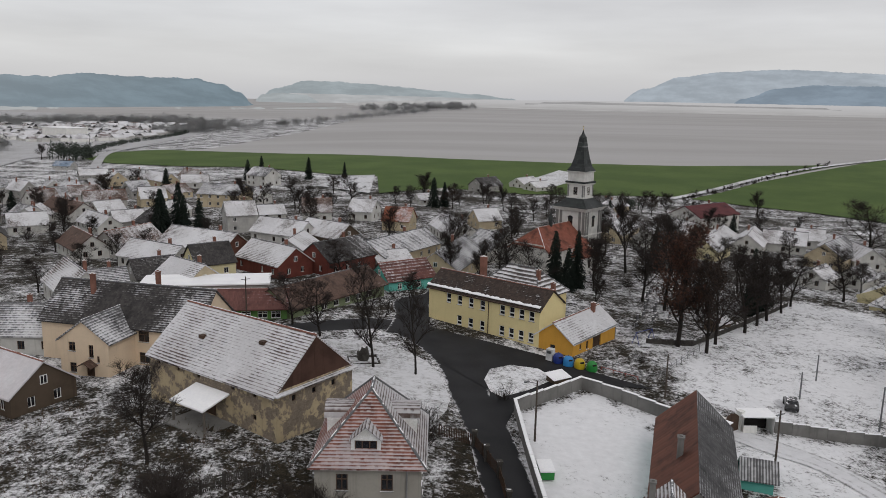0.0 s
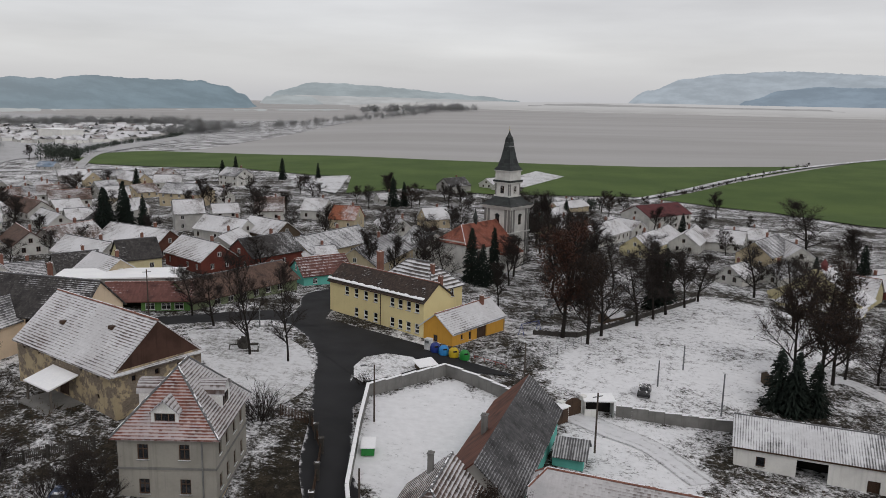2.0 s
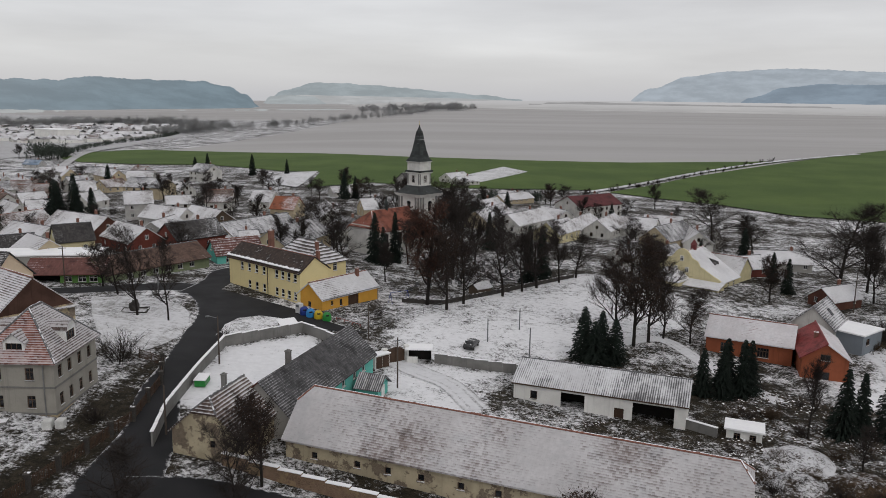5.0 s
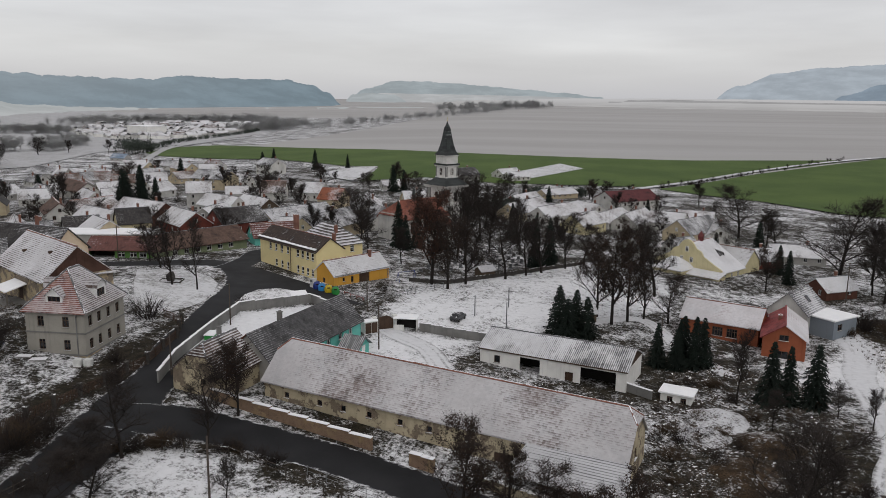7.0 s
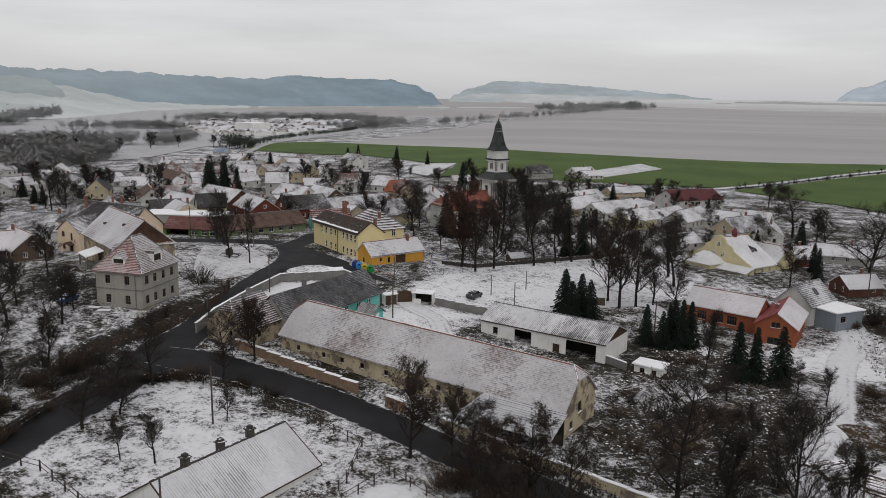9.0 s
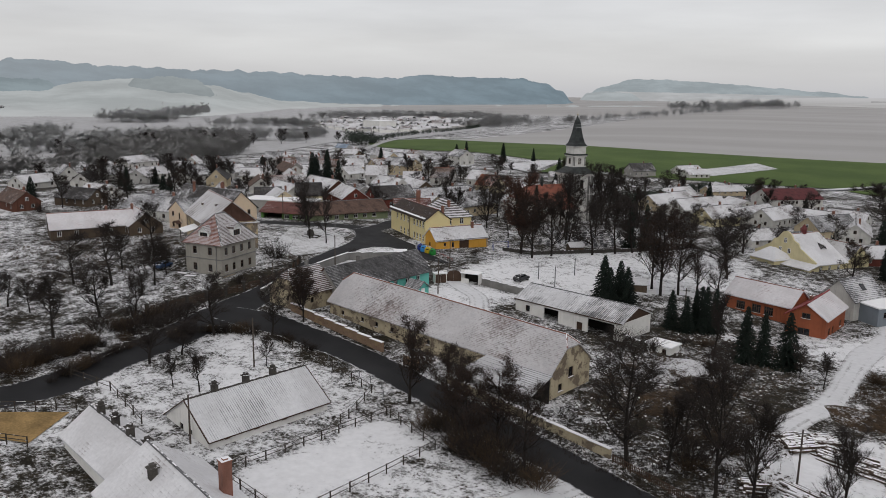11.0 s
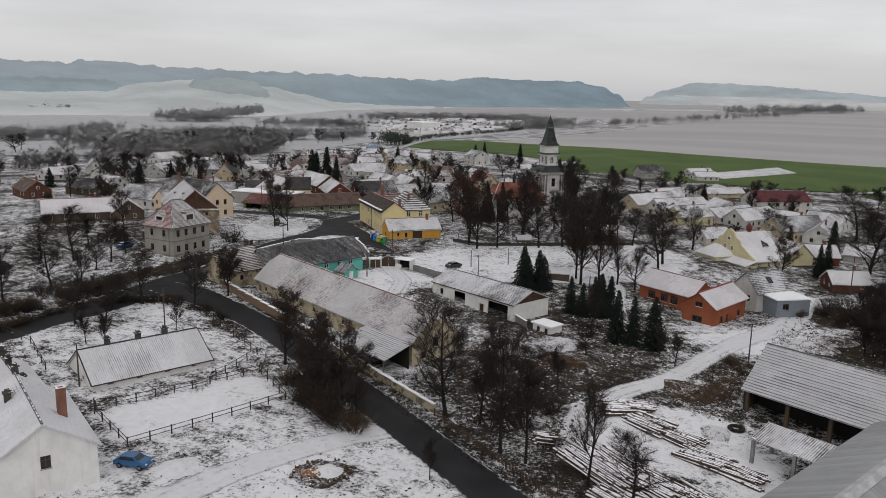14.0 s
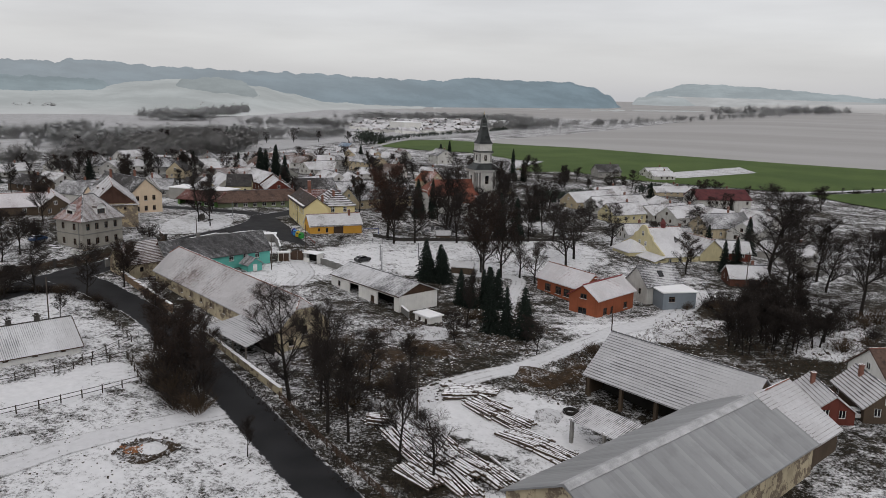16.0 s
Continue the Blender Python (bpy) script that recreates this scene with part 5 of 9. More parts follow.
# yellow manor
man = thing("manor", 92.1, 165.8, 52, "yellow manor with curved gable and big snowy roof", "manor", z=-5.5)
mw = [("f", u, 1.0, 1.0, 1.5) for u in (2.0, 5.2, 8.4)]
block(man, 11.2, 19.2, 3.4, 9.4, M["yellow"], holes={"f": holes_of(mw, "f")})
glaze(man, 11.2, 19.2, mw)
roof_part(man, 11.2, 19.2, 3.4, 9.4, R["fresh"], 0.5, 0.1, 0, 0, ridge=M_RIDGE)
bm = bmesh.new()
half = [(9.7, 3.0), (9.9, 3.7), (7.4, 4.9), (4.6, 6.5), (3.9, 7.6), (2.5, 8.2), (1.8, 9.2), (1.0, 10.0)]
prof = [(-y, z) for y, z in half] + [(0, 10.3)] + half[::-1]
fa = [bm.verts.new((-5.95, y, z)) for y, z in prof]
fb = [bm.verts.new((-5.5, y, z)) for y, z in prof]
bm.faces.new(fa[::-1])
bm.faces.new(fb)
for i in range(len(prof)):
    j = (i + 1) % len(prof)
    bm.faces.new((fa[i], fa[j], fb[j], fb[i]))
part("shaped_gable", bm, M["yellow"], man, "curved yellow baroque gable")
for y, z in ((-1.4, 4.6), (1.4, 4.6), (0, 7.2)):
    me, pane, sl = window_mesh(0.9, 1.3, 2, 2, M_FRAME_W)
    wd = shared("window", me, man, pose(-6.02, y, z, 0, 0, 270))
    shared("pane", pane, wd, Matrix())
bm = bmesh.new()
bmesh.ops.create_cone(bm, cap_ends=True, segments=8, radius1=0.7, radius2=0.7, depth=1.3, matrix=Matrix.Translation((0.3, 0, 9.8)))
lt = part("roof_lantern", bm, plain("oxide_red_sheet", (0.13, 0.03, 0.03), 0.6), man, "oxide red ridge lantern")
bm = bmesh.new()
bmesh.ops.create_cone(bm, cap_ends=True, segments=8, radius1=0.95, radius2=0.0, depth=1.4, matrix=Matrix.Translation((0.3, 0, 11.1)))
part("cap", bm, plain("oxide_red_cap", (0.12, 0.028, 0.028), 0.6), lt)
bm = bmesh.new()
for q in (-1, 1):
    slab(bm, bm.loops.layers.uv.verify(), [([(1.6 + q * 1.1, -5.6, 5.9), (1.6, -5.9, 6.9), (1.6, -3.4, 7.4)], (1, 0, 0))], 0.06)
part("eyebrow_dormer", bm, R["darkgrey"], man)
an1 = thing("manor_annex", 85.6, 160.6, 322, "low yellow annex with hipped snowy roof", "annex", z=-5.4)
block(an1, 8.0, 7.0, 3.4, 5.6, M["yellow"], 1, 1, holes={"f": [(1.5, 2.4, 1.0, 2.3), (5.0, 5.9, 1.0, 2.3)]})
glaze(an1, 8.0, 7.0, [("f", 1.95, 1.0, 0.9, 1.3), ("f", 5.45, 1.0, 0.9, 1.3)])
roof_part(an1, 8.0, 7.0, 3.4, 5.8, R["fresh"], 0.4, 0.3, 1, 1)
an2 = thing("manor_annex", 92.6, 156.1, 322, "low yellow annex with a snowy pent roof", "annex", z=-5.5)
block(an2, 8.6, 3.6, 2.4, 2.4, M["yellow"], gables=False, holes={"f": [(2.6, 3.5, 0.7, 1.9)], "r": [(1.0, 2.0, 0.1, 2.0)]})
glaze(an2, 8.6, 3.6, [("f", 3.05, 0.7, 0.9, 1.2)])
add_door(an2, 8.6, 3.6, "r", 1.5, 0.1, 1.0, 1.9)
bm = bmesh.new()
slab(bm, bm.loops.layers.uv.new("UVMap"), [([(-4.6, -2.1, 2.3), (4.6, -2.1, 2.3), (4.6, 1.9, 3.5), (-4.6, 1.9, 3.5)], (1, 0, 0))], 0.15)
part("roof", bm, R["fresh"], an2)
mrw = thing("manor_rear_wing", 101.5, 171.5, 322, "yellow rear wing of the manor with snowy roof", "house", z=-5.6)
block(mrw, 11, 8, 3.9, 7.2, M["yellow"], holes={"f": [(u, u + 1.0, 1.2, 2.7) for u in (2, 5, 8)]})
glaze(mrw, 11, 8, [("f", u + 0.5, 1.2, 1.0, 1.5) for u in (2, 5, 8)])
roof_part(mrw, 11, 8, 3.9, 7.2, R["snow"], 0.4, 0.3, ridge=M_RIDGE)

# open timber barn, tin shed and zinc-roofed hall
opb, L = site("open_barn", (113.4, 56.4), (136.2, 48.9), 11.5, -4.3, "open-fronted timber barn with grey snow-ribbed roof", "barn")
W = 11.5
bm = bmesh.new()
facade(bm, (L / 2, -W / 2), (L / 2, W / 2), -2.8, 3.0)
facade(bm, (L / 2, W / 2), (-L / 2, W / 2), -2.8, 3.0)
facade(bm, (-L / 2, W / 2), (-L / 2, -W / 2), -2.8, 3.0)
for x in (-L / 2, L / 2):
    bm.faces.new([bm.verts.new(p) for p in ((x, -W / 2, 3.0), (x, W / 2, 3.0), (x, 0, 8.3))])
part("wall", bm, M["brown"], opb)
roof_part(opb, L, W, 3.55, 8.6, R["openbarn"], 0.5, 0.3, ridge=M_RIDGE_G)
# Black box added to fill the barn with the shade of its inside.
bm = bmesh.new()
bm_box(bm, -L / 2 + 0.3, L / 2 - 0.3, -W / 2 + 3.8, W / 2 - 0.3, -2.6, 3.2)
part("shade_lining", bm, M_VOID, opb, "black box standing in for shade inside the open barn")
for i in range(5):
    x = -L / 2 + 0.4 + i * (L - 0.8) / 4
    bm = bmesh.new()
    bm_box(bm, x - 0.24, x + 0.24, -W / 2 + 0.1, -W / 2 + 0.6, -2.6, 3.4)
    part("pillar", bm, M["brown"], opb)
tin = thing("tin_shed", 123.2, 41.8, 341, "open shed with snowy corrugated tin roof", "shed", z=-3.9)
bm = bmesh.new()
slab(bm, bm.loops.layers.uv.new("UVMap"), [([(-5.6, -2.6, 2.0), (5.6, -2.6, 2.0), (5.6, 1.6, 3.0), (-5.6, 1.6, 3.0)], (1, 0, 0)), ([(-5.6, 2.9, 2.5), (5.6, 2.9, 2.5), (5.6, 1.6, 3.0), (-5.6, 1.6, 3.0)], (1, 0, 0))], 0.1)
part("roof", bm, R["wave"], tin)
for px in (-5.2, 0, 5.2):
    for py in (-2.3, 2.5):
        bm = bmesh.new()
        bm_box(bm, px - 0.2, px + 0.2, py - 0.2, py + 0.2, -2.4, 2.1)
        part("post", bm, M_CONC, tin)
zin = thing("zinc_roofed_hall", 132.5, 32.9, 73.2, "old hall with dull zinc roof on brick walls", "hall", z=-4.2)
block(zin, 36.3, 15.0, 4.05, 7.7, M["barn"])
roof_part(zin, 36.3, 15.0, 4.05, 7.7, R["metal"], 0.5, 0.4)
# Pale band added along the ridge in place of the lighter far slope.
bm = bmesh.new()
for q in (-1, 1):
    slab(bm, bm.loops.layers.uv.verify(), [([(-18.5, q * 0.75, 7.44), (18.5, q * 0.75, 7.44), (18.5, 0, 7.8), (-18.5, 0, 7.8)], (1, 0, 0))], 0.05)
part("ridge_band", bm, plain("pale_ridge_band", (0.42, 0.42, 0.43), 0.55), zin, "pale ridge band standing in for the lighter far slope")
bm = bmesh.new()
bm_box(bm, -18.1, 18.1, -7.75, -7.52, 3.3, 3.85)
part("eave_course", bm, M["stonewall"], zin, "crumbling brick eave course")
zi2 = thing("tiled_barn", 139.2, 54.9, 73.2, "barn with snow-striped tile roof adjoining the hall", "barn", z=-4.4)
block(zi2, 7.0, 13.8, 3.6, 7.7, M["brown"])
roof_part(zi2, 7.0, 13.8, 3.6, 7.8, R["tilelines"], 0.5, 0.3, ridge=M_RIDGE)
zi3 = thing("low_tiled_link", 137.9, 50.6, 73.2, "narrow snow-striped tile roof between barn and hall", "barn", z=-4.4)
block(zi3, 2.2, 14.2, 3.3, 7.2, M["brown"])
roof_part(zi3, 2.2, 14.2, 4.0, 8.1, R["tilelines"], 0.5, 0.1)

# stables
stb, L = site("stable", (38.4, 5.6), (43.3, 21.9), 10.4, -2.3, "low white stable with snowy corrugated roof and vents", "stable")
W = 10.4
block(stb, L, W, 1.15, 4.5, M["barnwhite"], holes={"f": [(u, u + 0.8, 0.35, 0.85) for u in (2, 6, 10, 14)], "l": [(3.2, 4.2, 0.2, 1.0), (5.6, 6.4, 0.2, 0.9)]})
glaze(stb, L, W, [("f", u + 0.4, 0.35, 0.8, 0.5) for u in (2, 6, 10, 14)] + [("l", 3.7, 0.2, 1.0, 0.8), ("l", 6.0, 0.2, 0.8, 0.7)], cols=1, rows=1, frame=M_FRAME_B, sill=False)
roof_part(stb, L, W, 1.15, 4.5, R["stable"], 0.4, 0.3, ridge=M_BOULDER)
for sy in (-1, 1):
    bm = bmesh.new()
    bm_box(bm, -L / 2 - 0.3, L / 2 + 0.3, sy * (W / 2 + 0.40) - 0.05, sy * (W / 2 + 0.40) + 0.05, 0.72, 0.86)
    part("fascia", bm, M_DOOR, stb, "dark eave board")
for sx in (-1, 1):
    for sy in (-1, 1):
        bm = bmesh.new()
        bm_tube(bm, (sx * (L / 2 + 0.31), sy * (W / 2 + 0.40), 0.84), (sx * (L / 2 + 0.31), 0, 4.45), 0.09, 0.09, 5)
        part("verge_board", bm, M_DOOR, stb, "dark verge board")


def vent(parent, x, y, z):
    bm = bmesh.new()
    bm_box(bm, x - 0.35, x + 0.35, y - 0.35, y + 0.35, z - 0.6, z + 0.9)
    bm_box(bm, x - 0.5, x + 0.5, y - 0.5, y + 0.5, z + 0.9, z + 1.0)
    bm_box(bm, x - 0.25, x + 0.25, y - 0.25, y + 0.25, z + 1.0, z + 1.3)
    return part("roof_vent", bm, M_BOULDER, parent, "dark wooden roof vent")


for px in (-4.6, -0.2, 3.8):
    vent(stb, px, 0.2, 4.4)
st2 = thing("stable", 34.7, -3.3, 341.6, "long low stable with snow-covered roof", "stable", z=-1.7)
block(st2, 17.2, 6.4, 2.2, 4.5, M["barnwhite"])
roof_part(st2, 17.2, 6.4, 2.2, 4.5, R["fresh"], 0.5, 0.3, ridge=M_RIDGE_G)
for px in (-6.1, -2.0, 1.9, 6.2):
    vent(st2, px, 0.2, 4.4)
hse = thing("white_farmhouse", 51.0, -10.3, 338.5, "white farmhouse with snowy roof and tall brick chimney", "house", z=-2.4)
hw = [("r", 5.2, 2.4, 1.0, 1.4), ("r", 6.9, 0.0, 1.2, 1.9)]
block(hse, 16.2, 10.2, 4.1, 7.5, M["barnwhite"], holes={"r": holes_of(hw[:1], "r")})
glaze(hse, 16.2, 10.2, hw[:1], frame=M_FRAME_B)
roof_part(hse, 16.2, 10.2, 4.1, 7.5, R["fresh"], 0.4, 0.4, ridge=M_RIDGE_G)
chimney(hse, 2.4, 2.9, 5.2, 8.7, 0.9)
vent(hse, -3.0, -1.6, 6.4)

# church
CX, CY, CR = 21.6, 189.4, -37.0
chu = thing("church_tower", CX, CY, CR, "white baroque church tower with dark copper spire", "church tower", z=-3.0)
S = 8.2
tw = [("f", S / 2, 11.6, 1.35, 2.5), ("r", S / 2, 11.6, 1.35, 2.5), ("f", S / 2, 6.2, 0.9, 1.7), ("r", S / 2, 6.2, 0.9, 1.7), ("l", S / 2, 11.6, 1.35, 2.5)]
block(chu, S, S, 16.4, 16.4, M["church"], gables=False, holes={s: holes_of(tw, s) for s in "frl"}, base=-1.5)
glaze(chu, S, S, tw, cols=1, rows=3, frame=M_FRAME_B, sill=False)
for a in (0, 90, 180, 270):
    for x in (-S / 2 + 0.4, -S / 2 + 1.45, S / 2 - 1.45, S / 2 - 0.4):
        bm = bmesh.new()
        bm_box(bm, x - 0.32, x + 0.32, -S / 2 - 0.12, -S / 2 + 0.05, -1, 15.6)
        part("pilaster", bm, M["concrete"], chu, "grey stucco pilaster", pose(0, 0, 0, 0, 0, a))


def ring_box(bm, s, o, z0, z1):
    bm_box(bm, -s / 2 - o, s / 2 + o, -s / 2 - o, s / 2 + o, z0, z1)


bm = bmesh.new()
for o, z0, z1 in ((0.25, 9.6, 9.9), (0.35, 15.6, 15.9), (0.6, 15.9, 16.25), (0.8, 16.25, 16.5)):
    ring_box(bm, S, o, z0, z1)
part("cornice", bm, M["church"], chu)


def frustum(parent, name, rows, material, label="", n=4):
    """Stacked tapering rings: rows of (half width, z), square for n = 4."""
    bm = bmesh.new()
    uv = bm.loops.layers.uv.new("UVMap")
    prev = None
    for r, z in rows:
        k = r * (math.sqrt(2) if n == 4 else 1)
        ring = [bm.verts.new((k * math.cos(math.tau * (i + 0.5) / n), k * math.sin(math.tau * (i + 0.5) / n), z)) for i in range(n)]
        if prev:
            for i in range(n):
                f = bm.faces.new((prev[i], prev[(i + 1) % n], ring[(i + 1) % n], ring[i]))
                for lp, q in zip(f.loops, (0, 1, 1, 0)):
                    lp[uv].uv = (q * r, lp.vert.co.z)
        else:
            bm.faces.new(ring[::-1])
        prev = ring
    bm.faces.new(prev)
    return part(name, bm, material, parent, label)


frustum(chu, "skirt_roof", [(S / 2 + 0.75, 16.5), (S / 2 + 0.1, 16.9), (3.0, 17.9), (2.25, 18.7)], R["copper"], "dark copper skirt roof")
up = 2.3
lan = frustum(chu, "belfry", [(up, 18.5), (up, 25.4)], M["church"], "white belfry stage")
for s, a in ((0, 0), (1, 90), (2, 180), (3, 270)):
    me, pane, sl = window_mesh(1.1, 1.9, 1, 3, M_FRAME_B)
    m = pose(0, 0, 0, 0, 0, a) @ pose(0, -up - 0.03, 19.4)
    wd = shared("window", me, lan, m)
    shared("pane", pane, wd, Matrix())
bm = bmesh.new()
for o, z0, z1 in ((0.35, 22.0, 22.25), (0.18, 21.8, 22.0), (0.25, 25.0, 25.25), (0.12, 18.5, 18.9)):
    ring_box(bm, up * 2, o, z0, z1)
part("belfry_cornice", bm, M["church"], chu)
bm = bmesh.new()
ring_box(bm, up * 2, 0.45, 22.25, 22.7)
part("cornice_sheet", bm, R["copper"], chu, "dark copper sheet on the belfry cornice")
bm = bmesh.new()
ring_box(bm, S, 0.95, 16.5, 16.62)
part("cornice_sheet", bm, R["copper"], chu, "dark copper sheet on the tower cornice")
for a in (0, 90, 180, 270):
    for x in (-1.0, 1.0):
        bm = bmesh.new()
        bm_box(bm, x * (up - 0.28) - 0.2, x * (up - 0.28) + 0.2, -up - 0.07, -up + 0.03, 18.9, 21.8)
        part("belfry_pilaster", bm, M["concrete"], chu, "grey stucco pilaster", pose(0, 0, 0, 0, 0, a))
    for z0, hh in ((11.6, 2.5), (6.2, 1.7)):
        bm = bmesh.new()
        r0 = 0.78 if hh > 2 else 0.6
        arc = [(r0 * math.cos(q), z0 + hh - 0.25 + r0 * 0.75 * math.sin(q)) for q in np.linspace(0, math.pi, 9)]
        f0 = [bm.verts.new((px, -S / 2 - 0.06, pz)) for px, pz in arc]
        f1 = [bm.verts.new((px, -S / 2 + 0.02, pz)) for px, pz in arc]
        bm.faces.new(f0[::-1])
        for i in range(8):
            bm.faces.new((f0[i], f0[i + 1], f1[i + 1], f1[i]))
        part("window_arch", bm, M_GLASS, chu, "dark arched head of a tower window", pose(0, 0, 0, 0, 0, a))
frustum(chu, "spire", [(2.6, 25.2), (2.45, 25.5), (1.92, 26.3), (1.42, 28.25), (1.0, 30.7), (0.74, 32.7), (0.66, 33.1)], R["copper"], "dark flared copper spire with pale streaks")
frustum(chu, "onion", [(0.9, 33.1), (0.95, 33.3), (0.45, 34.0), (0.2, 34.6), (0.05, 35.2)], R["copper"], "", 8)
bm = bmesh.new()
bmesh.ops.create_icosphere(bm, subdivisions=2, radius=0.24, matrix=Matrix.Translation((0, 0, 35.3)))
bm_tube(bm, (0, 0, 35.3), (0, 0, 36.3), 0.04, 0.04)
bm_tube(bm, (-0.3, 0, 36.0), (0.3, 0, 36.0), 0.04, 0.04)
part("finial", bm, plain("gilded_finial", (0.5, 0.42, 0.25), 0.35, 0.7), chu)
nv = thing("church_nave", 13.8, 179.6, 53, "church nave with orange tile roof and rounded apse", "church", z=-1.7)
nw = [("b", u, 2.6, 1.5, 3.4) for u in (3.5, 8.5, 13.5)] + [("f", u, 2.6, 1.5, 3.4) for u in (4, 9, 14)]
block(nv, 18, 10.6, 7.2, 11.4, M["church"], 0.7, 0, holes={"f": holes_of(nw, "f"), "b": holes_of(nw, "b")})
glaze(nv, 18, 10.6, nw, cols=2, rows=3, frame=M_FRAME_B)
roof_part(nv, 18, 10.6, 7.2, 11.6, R["nave"], 0.5, 0.3, 0.8, 0, ridge=M_RIDGE)
frustum(nv, "ridge_turret", [(0.5, 10.8), (0.5, 12.6), (0.7, 12.7), (0.6, 13.2), (0.2, 14.2), (0.04, 15.2)], R["copper"], "", 8)
ap = thing("church_chapel", 20.6, 180.6, 53, "low white chapel with a small orange roof", "chapel", z=-1.9)
block(ap, 7, 7, 5.2, 8.6, M["church"], 1, 1, holes={"f": [(2.8, 4.1, 1.8, 4.0)]})
glaze(ap, 7, 7, [("f", 3.45, 1.8, 1.3, 2.2)], frame=M_FRAME_B)
roof_part(ap, 7, 7, 5.2, 8.4, R["nave"], 0.4, 0.3, 1, 1)

# shops on the square
sp1 = thing("green_shop", -43.0, 123.4, 11, "low green shop with red-brown sheet roof", "shop", z=1.1)
shade_core(sp1, 15, 9, 2.9)
block(sp1, 15, 9, 3.0, 5.0, M["green"], holes={"f": [(0.8, 6.8, 0.8, 2.5)] + [(u, u + 1.6, 1.0, 2.2) for u in (7.5, 10.2, 12.4)]})
glaze(sp1, 15, 9, [("f", u + 0.8, 1.0, 1.6, 1.2) for u in (7.5, 10.2, 12.4)])
roof_part(sp1, 15, 9, 3.0, 5.0, R["shop"], 0.7, 0.3, ridge=M_RIDGE)
sp1b = thing("flat_roofed_store", -52.0, 130.6, 13, "flat-roofed store under even snow", "store", z=1.0)
block(sp1b, 22, 8, 4.6, 4.6, M["grey"], gables=False)
bm = bmesh.new()
bm_box(bm, -11.3, 11.3, -4.3, 4.3, 4.6, 4.85)
part("roof_slab", bm, M_SNOW, sp1b)
sp2 = thing("long_green_shop", -31.5, 133.5, 58, "long faded green shop with dark brown roof", "shop", z=0.9)
g2 = [("f", u, 0.9, 1.3, 1.5) for u in (5.5, 8.5, 11.5, 14.5, 17.5, 20.5)]
block(sp2, 25, 9, 3.0, 5.6, M["dullgreen"], holes={"f": holes_of(g2, "f")})
glaze(sp2, 25, 9, g2)
roof_part(sp2, 25, 9, 3.0, 5.6, R["brown"], 0.8, 0.3, ridge=M_RIDGE_G)
sp3 = thing("turquoise_shop", -18.6, 152.0, 38, "small turquoise shop with rusty red roof", "shop", z=0.0)
g3 = [("l", 2.4, 3.4, 0.9, 1.2), ("l", 2.2, 0.9, 1.0, 1.3), ("f", 2.6, 1.0, 1.0, 1.2), ("f", 7.0, 1.0, 1.4, 1.2)]
block(sp3, 11, 7.5, 3.2, 6.0, M["teal"], holes={"f": holes_of(g3, "f"), "l": holes_of(g3[1:], "l")})
glaze(sp3, 11, 7.5, g3[1:])
add_window(sp3, 11, 7.5, "l", 3.75, 3.5, 0.9, 1.1, 2, 2, M_FRAME_W, -0.04)
roof_part(sp3, 11, 7.5, 3.2, 6.0, R["shop"], 0.5, 0.4, ridge=M_RIDGE)


def cottage(x, y, rot, L, W, hr, roof, wall, label, z=None):
    """An ordinary village house: walls, saddle roof, windows, a chimney."""
    he = hr * (0.5 if hr < 8 else 0.62)
    ob = thing("house", x, y, rot, label, "house", "village houses", z=z)
    ws = []
    n = max(2, int(L / 3.2))
    for s in "fb":
        for i in range(n):
            if (i * 7 + int(abs(x) * 3)) % 5 != 0:
                ws.append((s, L * (i + 0.5) / n, 0.9, 1.0, 1.25))
                if he > 4.8:
                    ws.append((s, L * (i + 0.5) / n, 3.5, 1.0, 1.2))
    for s in "lr":
        for u in (W * 0.3, W * 0.7):
            ws.append((s, u, 0.9, 0.95, 1.25))
    block(ob, L, W, he, hr, M[wall], holes={s: holes_of(ws, s) for s in "frbl"})
    glaze(ob, L, W, ws, cols=2, rows=1, frame=M_FRAME_W if wall != "white" else M_FRAME_B, sill=False)
    if hr - he > 2.4:
        for s in "lr":
            add_window(ob, L, W, s, W / 2, he + 0.2, 0.9, 1.1, 2, 1, M_FRAME_W if wall != "white" else M_FRAME_B, -0.04, False)
    roof_part(ob, L, W, he, hr, R[roof], 0.4, 0.3, ridge=M_RIDGE if roof in ("orange", "brown", "snowbrown", "redsnow") else M_RIDGE_G)
    chimney(ob, L * 0.2, W * 0.12, hr - 1.2, hr + 0.9, 0.55)
    return ob

# ---- village houses, one call each ----
cottage(-88.8, 178.2, 70, 14.6, 9, 6.5, "snowbrown", "grey", "grey rendered house with a half snowy brown tiled roof")
cottage(-68.7, 174.8, -25, 20.7, 10, 7, "snow", "brick", "brick house with a snow-covered roof")
cottage(-47.9, 160.4, -39, 15.6, 9, 6.5, "snow", "red", "red walled house with a snow-covered roof")
cottage(-34.7, 165.6, 54, 14.2, 10, 7, "darkgrey", "red", "red walled house with a dark slate roof")
cottage(-23.1, 181.5, 61, 24, 10, 6.5, "grey", "cream", "cream rendered house with a grey snow-dusted roof")
cottage(-56.1, 200.8, -27, 16.5, 8.5, 6.5, "snow", "white", "white rendered house with a snow-covered roof")
cottage(-43.7, 199.9, -37, 16, 9, 6.5, "snow", "brown", "brown boarded house with a snow-covered roof")
cottage(-60.2, 154.4, 41, 8.5, 8, 7, "darkgrey", "yellow", "yellow rendered house with a dark slate roof")
cottage(-57.9, 136.9, -38, 11.3, 9, 6.5, "snow", "cream", "cream rendered house with a snow-covered roof")
